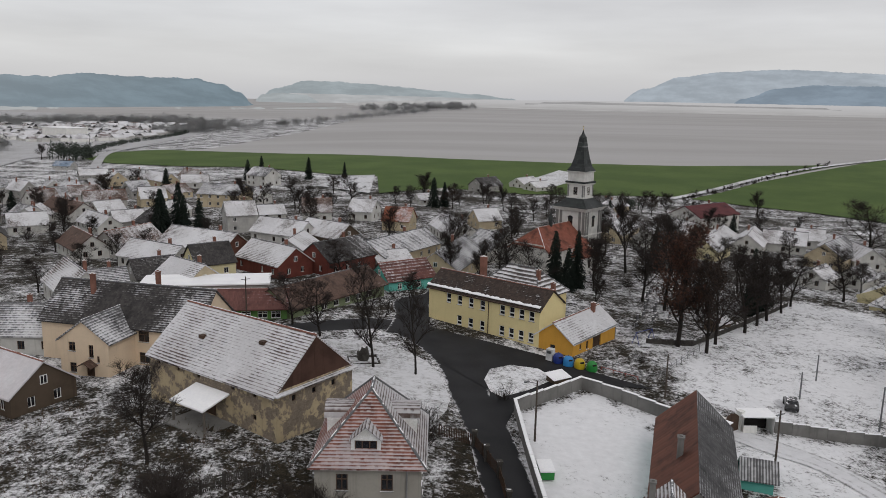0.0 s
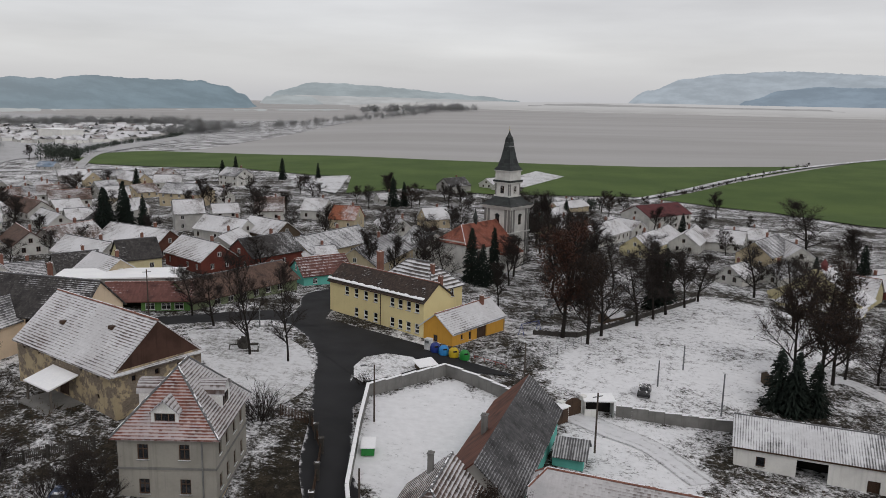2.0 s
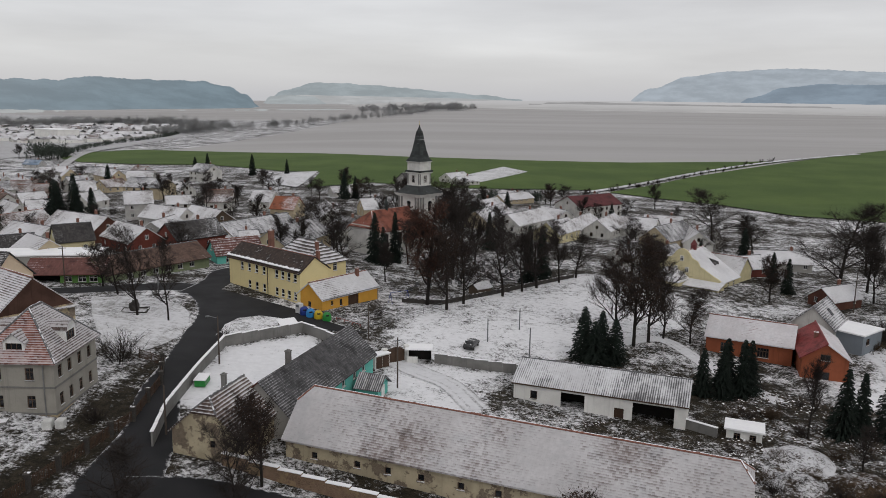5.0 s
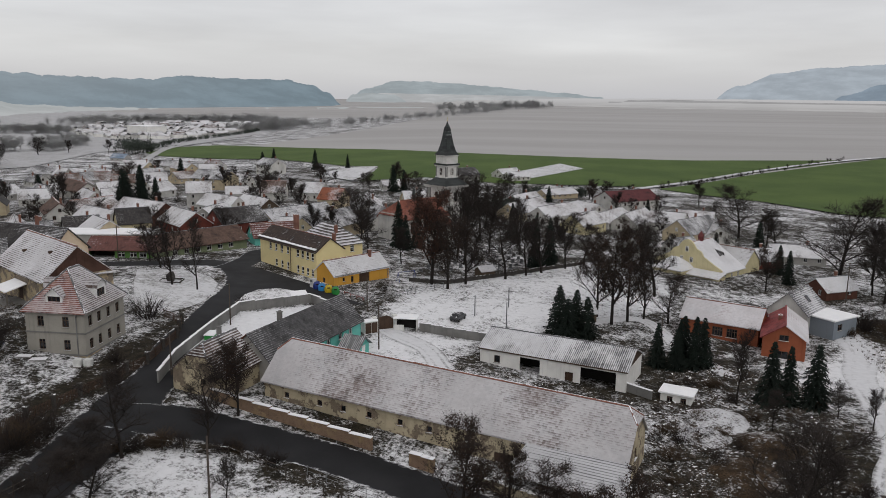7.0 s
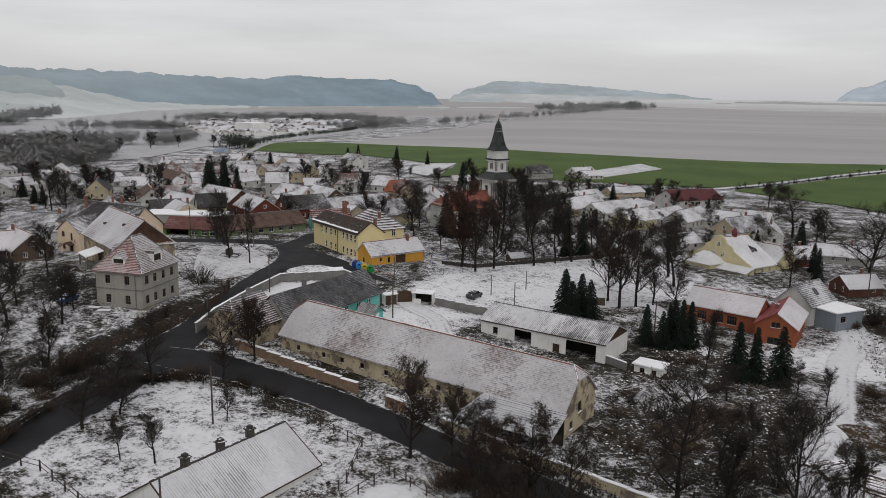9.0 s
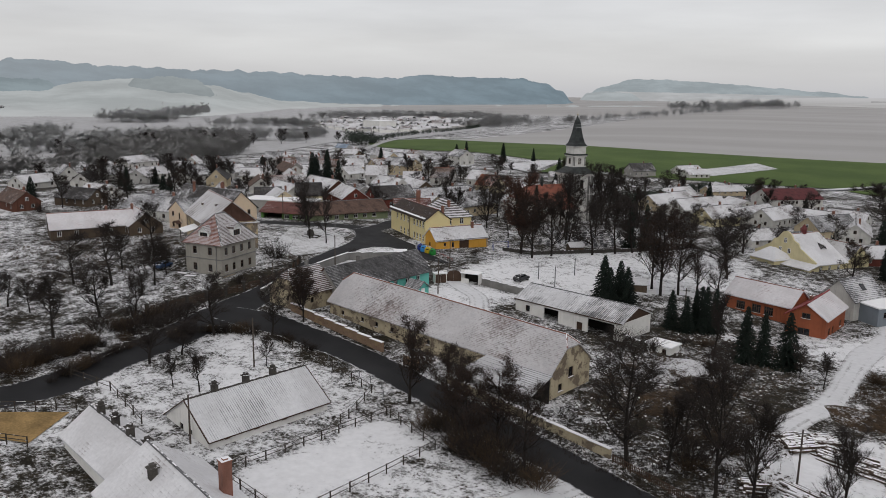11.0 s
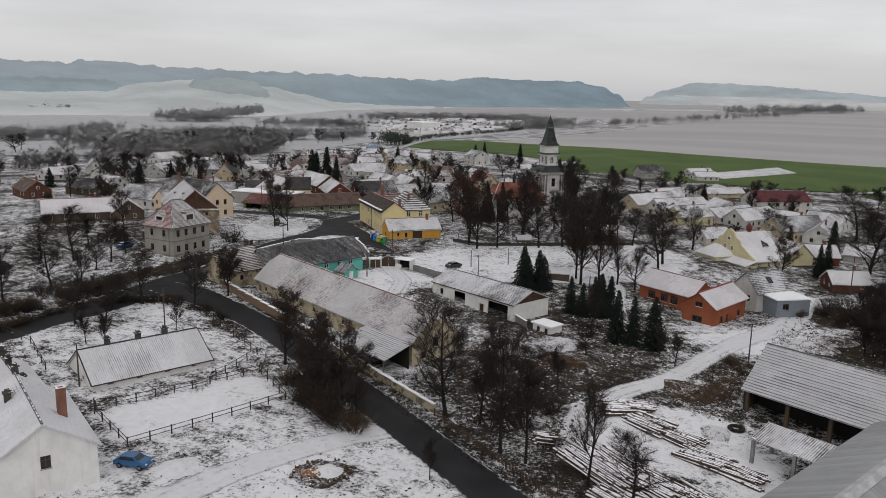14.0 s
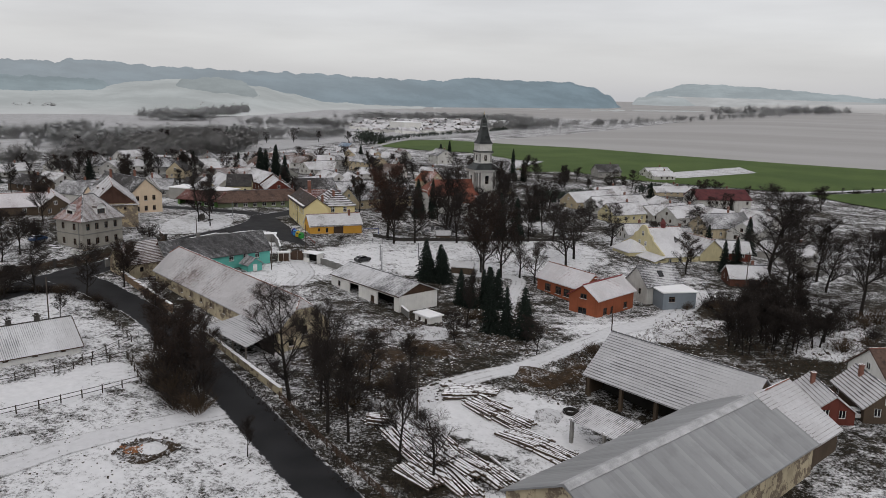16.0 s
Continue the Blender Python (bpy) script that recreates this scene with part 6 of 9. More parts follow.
cottage(-73.8, 159.7, -28, 16.4, 8, 6, "snow", "white", "white rendered house with a snow-covered roof")
cottage(-98.2, 174.1, -47, 15.5, 8, 6, "brown", "white", "white rendered house with a dark brown tiled roof")
cottage(-74.8, 127.4, -49, 15, 8, 7, "snow", "white", "white rendered house with a snow-covered roof")
cottage(-70.8, 128.4, 35, 8.5, 9, 6, "grey", "grey", "grey rendered house with a grey snow-dusted roof")
cottage(-66.8, 141.4, 42, 8.5, 8, 6, "darkgrey", "grey", "grey rendered house with a dark slate roof")
cottage(-190.1, 404.1, 16, 9.5, 8, 6, "grey", "white", "white rendered house with a grey snow-dusted roof")
cottage(-164.7, 376, -41, 22.6, 9, 7, "snow", "cream", "cream rendered house with a snow-covered roof")
cottage(-143.1, 366.3, 17, 12.7, 8, 6.5, "snow", "white", "white rendered house with a snow-covered roof")
cottage(-100.8, 285.1, -8, 16.9, 12, 8.5, "grey", "cream", "cream rendered house with a grey snow-dusted roof")
cottage(-112.1, 376.4, -28, 12.8, 11, 9, "grey", "white", "white rendered house with a grey snow-dusted roof")
cottage(-74.6, 220.2, 27, 8.5, 10, 9, "snow", "pale", "pale rendered house with a snow-covered roof")
cottage(-57.3, 247.8, 12, 9.4, 9, 7.5, "snowbrown", "white", "white rendered house with a half snowy brown tiled roof")
cottage(-92.7, 297.3, -39, 11, 8, 6, "snow", "white", "white rendered house with a snow-covered roof")
cottage(-42.5, 254.5, -13, 8.5, 9, 7, "snow", "white", "white rendered house with a snow-covered roof")
cottage(-28.3, 233.6, -10, 8.5, 9, 7, "orange", "cream", "cream rendered house with a orange tiled roof")
cottage(-10.7, 218.9, -72, 21.9, 9, 7, "snow", "white", "white rendered house with a snow-covered roof")
cottage(-26.1, 310.5, 32, 8.5, 7, 4.5, "snow", "white", "white rendered house with a snow-covered roof")
cottage(-175.2, 297.4, 55, 8.7, 9, 6.5, "grey", "white", "white rendered house with a grey snow-dusted roof")
cottage(-166.2, 304.1, 34, 12, 9, 6.5, "snowbrown", "white", "white rendered house with a half snowy brown tiled roof")
cottage(-139.9, 243.7, -36, 21.4, 9, 6.5, "brown", "white", "white rendered house with a dark brown tiled roof")
cottage(-127.8, 245.8, 54, 9.2, 8, 6, "snow", "white", "white rendered house with a snow-covered roof")
cottage(-109.5, 223.2, 39, 10.2, 8, 5.5, "snow", "grey", "grey rendered house with a snow-covered roof")
cottage(-114.7, 214.6, -42, 16.3, 7, 5.5, "snow", "white", "white rendered house with a snow-covered roof")
cottage(-106.2, 247.1, 80, 11.3, 8, 6, "snow", "white", "white rendered house with a snow-covered roof")
cottage(-95.6, 215.4, -35, 16.9, 9, 5.5, "darkgrey", "grey", "grey rendered house with a dark slate roof")
cottage(-176.1, 288, 70, 8.5, 8, 6, "grey", "white", "white rendered house with a grey snow-dusted roof")
cottage(-145.8, 230.6, -32, 10.9, 8, 6, "grey", "white", "white rendered house with a grey snow-dusted roof")
cottage(-269.1, 476.2, -6, 12, 8, 5.5, "blue", "pale", "pale rendered house with a blue sheet roof")
cottage(-73.1, 248.1, 28, 8.5, 8, 5, "snow", "white", "white rendered house with a snow-covered roof")
cottage(-9.3, 169.7, 76, 24, 10, 7, "grey", "cream", "cream rendered house with a grey snow-dusted roof")
cottage(-24, 172.3, 32, 8.5, 8, 4, "snow", "white", "white rendered house with a snow-covered roof")
cottage(-1.6, 377.8, 46, 14, 10, 7, "darkgrey", "grey", "grey rendered house with a dark slate roof")
cottage(19, 404.8, 55, 16.2, 9, 5.5, "snow", "white", "white rendered house with a snow-covered roof")
cottage(-1.8, 249.7, 29, 8.5, 8, 6.5, "snow", "cream", "cream rendered house with a snow-covered roof")
cottage(48.1, 331, -50, 8.9, 8, 5, "snow", "white", "white rendered house with a snow-covered roof")
cottage(0.3, 192.1, -55, 11.4, 9, 7, "grey", "white", "white rendered house with a grey snow-dusted roof")
cottage(62.6, 218.9, 59, 14.3, 9, 6.5, "snow", "yellow", "yellow rendered house with a snow-covered roof")
cottage(71.5, 240, 65, 21.9, 9, 5.5, "snow", "white", "white rendered house with a snow-covered roof")
cottage(80.1, 236.1, 66, 19.3, 9, 6.5, "snow", "white", "white rendered house with a snow-covered roof")
cottage(91.8, 239.3, -24, 12.4, 10, 6.5, "snow", "white", "white rendered house with a snow-covered roof")
cottage(97, 217.1, 51, 17.7, 10, 7.5, "grey", "cream", "cream rendered house with a grey snow-dusted roof")
cottage(104.9, 223.2, -90, 24, 9, 6.5, "snow", "white", "white rendered house with a snow-covered roof")
cottage(40.8, 244.3, 67, 24, 9, 6.5, "snow", "cream", "cream rendered house with a snow-covered roof")
cottage(53.2, 239.1, 58, 23.5, 9, 6.5, "snow", "white", "white rendered house with a snow-covered roof")
cottage(64.4, 261.8, -53, 13.5, 8, 5.5, "snow", "white", "white rendered house with a snow-covered roof")
cottage(38.8, 269.7, 63, 18.6, 9, 6.5, "snow", "red", "red walled house with a snow-covered roof")
cottage(80, 287.5, 38, 23.1, 14, 9, "maroon", "white", "white rendered house with a maroon sheet roof")
cottage(79, 183.6, 47, 8.5, 7, 5, "snow", "white", "white rendered house with a snow-covered roof")
cottage(121.9, 190, -5, 14.3, 9, 5, "snow", "grey", "grey rendered house with a snow-covered roof")
cottage(118.5, 146.0, 30, 9, 6.5, 4.6, "fresh", "brick", "low brick hut under a snow-covered roof")
cottage(90, 187.5, 43, 9.5, 7, 5, "grey", "white", "white rendered house with a snow-covered roof")
cottage(25.2, 393.3, 46, 13.6, 9, 5, "snow", "white", "white rendered house with a snow-covered roof")
cottage(50.2, 325, 46, 19.6, 8, 4.5, "snow", "cream", "cream rendered house with a snow-covered roof")
cottage(-281.1, 181.8, 138, 19, 8, 6.5, "snow", "white", "white rendered house with a snow-covered roof")
cottage(-185.6, 140.5, 93, 14.5, 9, 5.5, "snow", "white", "white rendered house with a snow-covered roof")
cottage(-211.1, 175.3, -29, 12, 8, 7, "grey", "white", "white rendered house with a grey snow-dusted roof")
cottage(-270.8, 266.6, 94, 24, 10, 7, "snow", "white", "white rendered house with a snow-covered roof")
cottage(-154.1, 194.6, 82, 12, 9, 7.5, "grey", "white", "white rendered house with a grey snow-dusted roof")
cottage(-160.3, 226.2, 84, 11.9, 9, 6, "snow", "grey", "grey rendered house with a snow-covered roof")
cottage(-79.1, 104.1, 86, 8.5, 9, 6, "grey", "white", "white rendered house with a grey snow-dusted roof")
cottage(-65.5, 72.7, 58, 19.1, 10, 6, "redsnow", "brown", "brown boarded house with a red snow-streaked roof")
cottage(-126.8, 124.9, 2, 11, 9, 5, "snow", "white", "white rendered house with a snow-covered roof")
cottage(-115.2, 108.3, 4, 14.2, 8, 5.5, "darkgrey", "brown", "brown boarded house with a dark slate roof")
cottage(-124.5, 93.2, -16, 15.6, 8, 6, "brown", "brick", "brick house with a dark brown tiled roof")
cottage(-143.8, 230.1, 101, 13.1, 8, 6, "snow", "white", "white rendered house with a snow-covered roof")
cottage(-46.9, 176.4, 87, 13.1, 9, 6, "snow", "grey", "grey rendered house with a snow-covered roof")
cottage(108.8, 177.6, 26, 8.5, 8, 5, "snow", "red", "red walled house with a snow-covered roof")
cottage(102.9, 253.9, -15, 13, 10, 6, "snow", "white", "white rendered house with a snow-covered roof")
cottage(-80, 51.2, 65, 8.5, 8, 5.5, "grey", "white", "white rendered house with a grey snow-dusted roof")

# ---- trees ----
M_BARK = plain("dark_winter_bark", (0.020, 0.016, 0.014), 0.95, 0, 0.35, 2.0)
M_TWIG = plain("brown_twigs", (0.029, 0.023, 0.020), 0.95, 0, 0.3, 1.0)
M_BIRCH = plain("pale_birch_bark", (0.30, 0.29, 0.27), 0.9, 0, 0.5, 2.0)
M_LEAF = plain("withered_brown_leaves", (0.034, 0.021, 0.015), 0.9, 0, 0.4, 1.0)
M_RUST = plain("rust_red_leaves", (0.072, 0.034, 0.023), 0.9, 0, 0.4, 1.0)
M_FIR = plain("dark_spruce_needles", (0.011, 0.018, 0.013), 0.9, 0, 0.4, 1.5)
M_DRY = plain("dry_brown_stalks", (0.070, 0.048, 0.030), 0.95, 0, 0.4, 1.0)


def tri_mesh(name, tris, material):
    me = bpy.data.meshes.new(name)
    v = [p for t in tris for p in t]
    me.from_pydata(v, [], [(3 * i, 3 * i + 1, 3 * i + 2) for i in range(len(tris))])
    me.materials.append(material)
    return me


def bare_tree_meshes(seed, h, spread, twigs, leaves, leaf_mat, bark, lean=0.0, droop=0.0, clear=0.3):
    """A grown broadleaf tree: tapered trunk, rising limbs, fine twigs all along them, and what leaves are left."""
    rng = random.Random(seed)
    bm = bmesh.new()
    spots = []
    R3 = lambda lo=-1.0, hi=1.0: Vector((rng.uniform(-1, 1), rng.uniform(-1, 1), rng.uniform(lo, hi)))

    def limb(p, d, length, r, depth):
        n = (9, 6, 4, 3)[depth]
        for k in range(n):
            q = p + d * (length / n)
            bm_tube(bm, p, q, r * (1 - 0.9 * k / n), r * (1 - 0.9 * (k + 1) / n), (7, 5, 4, 3)[depth], False)
            if depth >= 2 or (depth == 1 and k >= 2) or (depth == 0 and k >= 6):
                spots.append((p.copy(), q.copy(), d.copy()))
            p = q
            d = (d + R3() * (0.07 if depth == 0 else 0.17) + Vector((0, 0, (0.10 if depth else 0.03) - droop))).normalized()
            t = (k + 1) / n
            if depth < 3 and t < 0.97 and (depth > 0 or t > clear):
                for _ in range((2, rng.choice((1, 2)), 1)[depth]):
                    a = rng.uniform(0, math.tau)
                    side = Vector((math.cos(a), math.sin(a), rng.uniform(-0.05, 0.45)))
                    ln = length * (0.50, 0.52, 0.55)[depth] * (1.12 - 0.72 * t) * rng.uniform(0.7, 1.25)
                    limb(p, (d * 0.72 + side * spread).normalized(), ln, r * (1 - 0.9 * t) * 0.55 + 0.012, depth + 1)

    limb(Vector((0, 0, -0.4)), Vector((lean, 0, 1)).normalized(), h * 0.95, h * 0.014 + 0.06, 0)
    top = max(t[1].z for t in spots)
    k = h / top
    for v in bm.verts:
        v.co *= k
    wood = bpy.data.meshes.new("trunk")
    bm.to_mesh(wood)
    bm.free()
    wood.materials.append(bark)
    tris = []
    for _ in range(twigs):
        a, b, d = rng.choice(spots)
        p = a.lerp(b, rng.random()) * k
        d2 = (d + R3(-0.5, 0.9 - droop * 2) * 0.85).normalized()
        ln = rng.uniform(0.45, 1.5) * (h / 14) ** 0.5
        w = R3().normalized() * 0.019
        tris.append((p - w, p + w, p + d2 * ln))
        q = p + d2 * ln * 0.45
        tris.append((q - w * 0.7, q + w * 0.7, q + (d2 + R3(-0.6, 0.8) * 0.7).normalized() * ln * 0.7))
    twig = tri_mesh("crown", tris, M_TWIG)
    leaf = None
    if leaves:
        tris = []
        for _ in range(leaves):
            a, b, d = rng.choice(spots)
            p = a.lerp(b, rng.random()) * k + Vector((rng.gauss(0, 0.32), rng.gauss(0, 0.32), rng.gauss(0, 0.32)))
            a = R3().normalized() * rng.uniform(0.07, 0.17)
            b = R3().normalized() * rng.uniform(0.05, 0.13)
            tris.append((p - a, p + b, p + a))
            tris.append((p - a, p + a, p - b))
        leaf = tri_mesh("foliage", tris, leaf_mat)
    return wood, twig, leaf


def spruce_meshes(seed, h, r):
    rng = random.Random(seed)
    bm = bmesh.new()
    bm_tube(bm, (0, 0, -0.4), (0, 0, h * 0.97), 0.018 * h + 0.04, 0.02, 7)
    trunk = bpy.data.meshes.new("trunk")
    bm.to_mesh(trunk)
    bm.free()
    trunk.materials.append(M_BARK)
    tris = []
    z = h * 0.03
    while z < h * 0.985:
        f = 1 - z / h
        n = max(5, int(11 * f + 5))
        for i in range(n):
            a = math.tau * (i + rng.uniform(-0.5, 0.5)) / n
            out, side = Vector((math.cos(a), math.sin(a), 0)), Vector((-math.sin(a), math.cos(a), 0))
            uneven = 0.9 + 0.35 * noise.noise(Vector((out.x * 1.4, out.y * 1.4, z * 0.5 + seed)))
            ln = (r * f ** 0.8 * uneven + 0.12) * rng.uniform(0.7, 1.12)
            zz = z + rng.uniform(-0.15, 0.15)
            drop = rng.uniform(0.16, 0.42)
            for _ in range(int(9 + ln * 11)):
                t = rng.random() ** 0.6
                p = out * ln * t * 0.92 + Vector((0, 0, zz - drop * ln * t ** 1.5))
                tip = p + out * rng.uniform(0.1, 0.34) + side * rng.uniform(-1, 1) * 0.34 * (1.15 - t) + Vector((0, 0, -rng.uniform(0.02, 0.34)))
                w = side * rng.uniform(0.06, 0.14) + Vector((0, 0, rng.uniform(-0.11, 0.11)))
                tris.append((p - w, p + w, tip))
        z += 0.20 + 0.12 * f
    return trunk, tri_mesh("foliage", tris, M_FIR)


def bush_meshes(seed, h, n, material):
    """Many thin stems fanning out of the ground, forking into twigs."""
    rng = random.Random(seed)
    tris = []

    def stem(p, d, ln, w, depth):
        side = Vector((rng.uniform(-1, 1), rng.uniform(-1, 1), 0.1)).normalized() * w
        q = p + d * ln
        tris.append((p - side, p + side, q))
        if depth < 2:
            for _ in range(4 if depth == 0 else 3):
                s = p + d * ln * rng.uniform(0.25, 0.9)
                stem(s, (d + Vector((rng.uniform(-1, 1), rng.uniform(-1, 1), rng.uniform(-0.35, 0.55))) * 0.6).normalized(), ln * rng.uniform(0.35, 0.6), w * 0.62, depth + 1)

    for _ in range(n // 5):
        a, t = rng.uniform(0, math.tau), rng.uniform(0.05, 0.95) ** 0.8
        d = Vector((math.cos(a) * t, math.sin(a) * t, 1)).normalized()
        p = Vector((math.cos(a) * h * 0.2 * t + rng.gauss(0, 0.15), math.sin(a) * h * 0.2 * t + rng.gauss(0, 0.15), -0.15))
        stem(p, d, h * rng.uniform(0.45, 0.95) * (1.1 - 0.3 * t), 0.035, 0)
    return tri_mesh("bush", tris, material)


BARE = [bare_tree_meshes(s, 14, sp, 3800, 0, None, M_BARK, le, dr, cl) for s, sp, le, dr, cl in ((1, 0.62, 0.0, 0.0, 0.25), (2, 0.85, 0.06, 0.02, 0.2), (3, 0.5, -0.05, 0.0, 0.3), (4, 1.0, 0.04, 0.05, 0.15))]
LEAFY = [bare_tree_meshes(s, 14, sp, 2200, lv, mt, M_BARK, le, 0.02, 0.18) for s, sp, lv, mt, le in ((11, 0.85, 4200, M_LEAF, 0.0), (12, 0.75, 4600, M_LEAF, 0.05), (13, 0.75, 6400, M_RUST, -0.03), (14, 0.85, 1700, M_LEAF, 0.0))]
BIRCH = [bare_tree_meshes(21, 14, 0.6, 3200, 500, M_LEAF, M_BIRCH, 0.03, 0.3, 0.4)]
SPRUCE = [spruce_meshes(31, 10, 2.9), spruce_meshes(32, 10, 2.5), spruce_meshes(33, 10, 3.4)]
BUSH = [bush_meshes(41, 3, 300, M_TWIG), bush_meshes(42, 3, 420, M_DRY), bush_meshes(43, 3, 340, M_TWIG)]
TREE_LABEL = {"bare": "bare broadleaf tree with fine dark twigs", "leafy": "tall tree holding withered brown leaves", "rust": "tree with rust-red withered leaves", "thin": "bare tree with a few withered brown leaves",
              "birch": "slender birch with hanging bare twigs", "spruce": "dark green spruce with drooping boughs", "bush": "leafless bush of thin brown twigs", "dry": "clump of dry brown undergrowth"}
tcount = 0


def plant(kind, x, y, h, wide=1.0, var=None):
    """One tree or bush, h metres high, standing on the ground."""
    global tcount
    tcount += 1
    rot = (tcount * 137.5) % 360
    if kind == "spruce":
        ms, names, unit, cat = SPRUCE[(tcount if var is None else var) % 3], ("trunk", "foliage"), 10, "tree"
    elif kind == "birch":
        ms, names, unit, cat = BIRCH[0], ("trunk", "crown", "foliage"), 14, "tree"
    elif kind in ("bush", "dry"):
        ms, names, unit, cat = (BUSH[1 if kind == "dry" else (0, 2)[tcount % 2]],), ("twigs",), 3, "bush"
    elif kind == "bare":
        ms, names, unit, cat = BARE[(tcount if var is None else var) % 4], ("trunk", "crown"), 14, "tree"
    elif kind == "rust":
        ms, names, unit, cat = LEAFY[2], ("trunk", "crown", "foliage"), 14, "tree"
    elif kind == "thin":
        ms, names, unit, cat = LEAFY[3], ("trunk", "crown", "foliage"), 14, "tree"
    else:
        ms, names, unit, cat = LEAFY[(0, 1, 3)[(tcount if var is None else var) % 3]], ("trunk", "crown", "foliage"), 14, "tree"
    s = h / unit
    if kind in ("leafy", "rust", "bare", "thin"):
        wide *= 1.3
    m = pose(x, y, ground_z(x, y), 0, 0, rot) @ Matrix.Diagonal((s * wide, s * wide, s, 1))
    nm = {"bush": "bush", "dry": "undergrowth", "spruce": "spruce", "birch": "birch"}.get(kind, "tree")
    if len(ms) == 1:
        ob = new(nm, ms[0])
    else:
        ob = new(nm)
        for k, me in zip(names, ms):
            if me:
                c = new(k, me)
                c.parent = ob
    ob.matrix_basis = m
    return tagged(ob, TREE_LABEL[kind], cat, "trees" if cat == "tree" else "bushes")


# the square, school and church
plant("bare", -16.8, 97.6, 15.5, 0.6, 1)
plant("bare", -10.8, 96.3, 14.0, 0.5, 3)
plant("bush", -8.2, 74.6, 4.6, 1.2)
plant("bare", -27.2, 111.4, 9.5, 1.0, 1)
plant("bare", -33, 117, 8.5, 0.9, 3)
plant("spruce", 13.6, 161.5, 12.5, 0.9)
plant("spruce", 51.2, 147.6, 13.5, 0.75)
plant("spruce", 54.4, 151.6, 12.5, 0.75)
plant("spruce", 41.6, 191.0, 11.0, 0.9)
plant("spruce", 18.6, 162.5, 12.8, 0.8)
plant("spruce", 16.2, 158.5, 9.5, 0.9)
plant("rust", 30.6, 121.0, 20, 0.85)
plant("leafy", 34.6, 118.4, 15.5, 0.9, 0)
plant("thin", 37.6, 124.0, 14.5, 0.9)
for x, y, h, w in ((45.4, 133, 13.5, 1.0), (49.6, 139, 13, 1.0), (53, 143.5, 14, 1.0), (58.5, 151, 12, 1.0), (63, 158, 11, 1.0),
                   (34, 146, 19, 0.85), (31, 153, 17, 0.8), (38.5, 158, 13, 0.9), (46, 166, 12, 1.0), (55, 168, 11, 1.0),
                   (26.6, 195, 19, 0.8), (33, 184, 19, 0.85), (36.5, 176, 16, 0.8), (44, 186, 13, 0.9),
                   (3.0, 161.5, 14, 0.9), (-3, 152, 11, 0.9), (8.5, 149, 11, 0.9), (19.6, 139, 9, 0.9), (2, 172, 11, 0.9)):
    plant("bare", x, y, h, w)
plant("bush", 22.6, 110.7, 1.8, 1.1)
# around the sports field and manor
plant("leafy", 68.3, 106.6, 20.0, 0.75, 0)
plant("leafy", 65.6, 110.4, 15, 0.8, 1)
plant("thin", 71.4, 109.6, 16.5, 0.8)
plant("thin", 74.7, 112.8, 11.5, 0.9)
plant("thin", 79.2, 111.5, 10.5, 0.9)
plant("bare", 78.3, 131.5, 14.6, 1.0, 1)
plant("bare", 76.8, 140.5, 13.5, 1.1, 3)
plant("spruce", 58.6, 97.2, 9.0, 1.25)
plant("spruce", 61.6, 98.6, 8.2, 1.3)
plant("spruce", 60.2, 95.8, 7.2, 1.35)
plant("spruce", 63.6, 96.8, 7.6, 1.3)
plant("spruce", 82.2, 87.4, 8.4, 1.1)
plant("spruce", 79.4, 89.6, 8.0, 1.1)
plant("spruce", 74.8, 85.4, 7.4, 1.0)
plant("spruce", 80.8, 86.2, 8.8, 1.0)
plant("spruce", 77.6, 84.6, 6.8, 1.0)
plant("spruce", 89.2, 71.6, 9.6, 0.95)
plant("spruce", 91.8, 72.6, 8.8, 0.95)
plant("spruce", 95.4, 72.6, 9.4, 0.95)
plant("bare", 84.6, 71.0, 11, 0.6, 2)
plant("birch", 99.8, 174.4, 12.5, 1.0)
plant("bare", 122.7, 154, 22, 1.0, 3)
plant("leafy", 104.5, 146, 10.5, 0.9)
plant("spruce", 111.6, 155.4, 8.4, 1.0)
plant("spruce", 111.3, 188, 11, 0.9)
plant("bare", 114.2, 232, 17.6, 1.1, 3)
plant("bare", 122, 214, 12, 1.0)
plant("bare", 132.6, 161.8, 16, 1.0)
plant("bare", 128.6, 142, 13, 1.0)
plant("bare", 144.6, 130, 18, 1.0)
plant("bare", 136, 150, 14, 1.0)
plant("spruce", 112.2, 167.4, 7.8, 1.0)
plant("bare", 145.3, 191, 12, 1.0)
plant("bare", 128.8, 150.2, 12, 1.0)
plant("bush", 125.9, 114.2, 6, 1.4)
plant("bush", 122, 118, 5, 1.4)
plant("bush", 118, 122, 4, 1.4)
plant("bush", 131, 112, 6, 1.4)
plant("bare", 127, 120, 9, 1.2)
plant("bare", 133, 126, 10, 1.2)
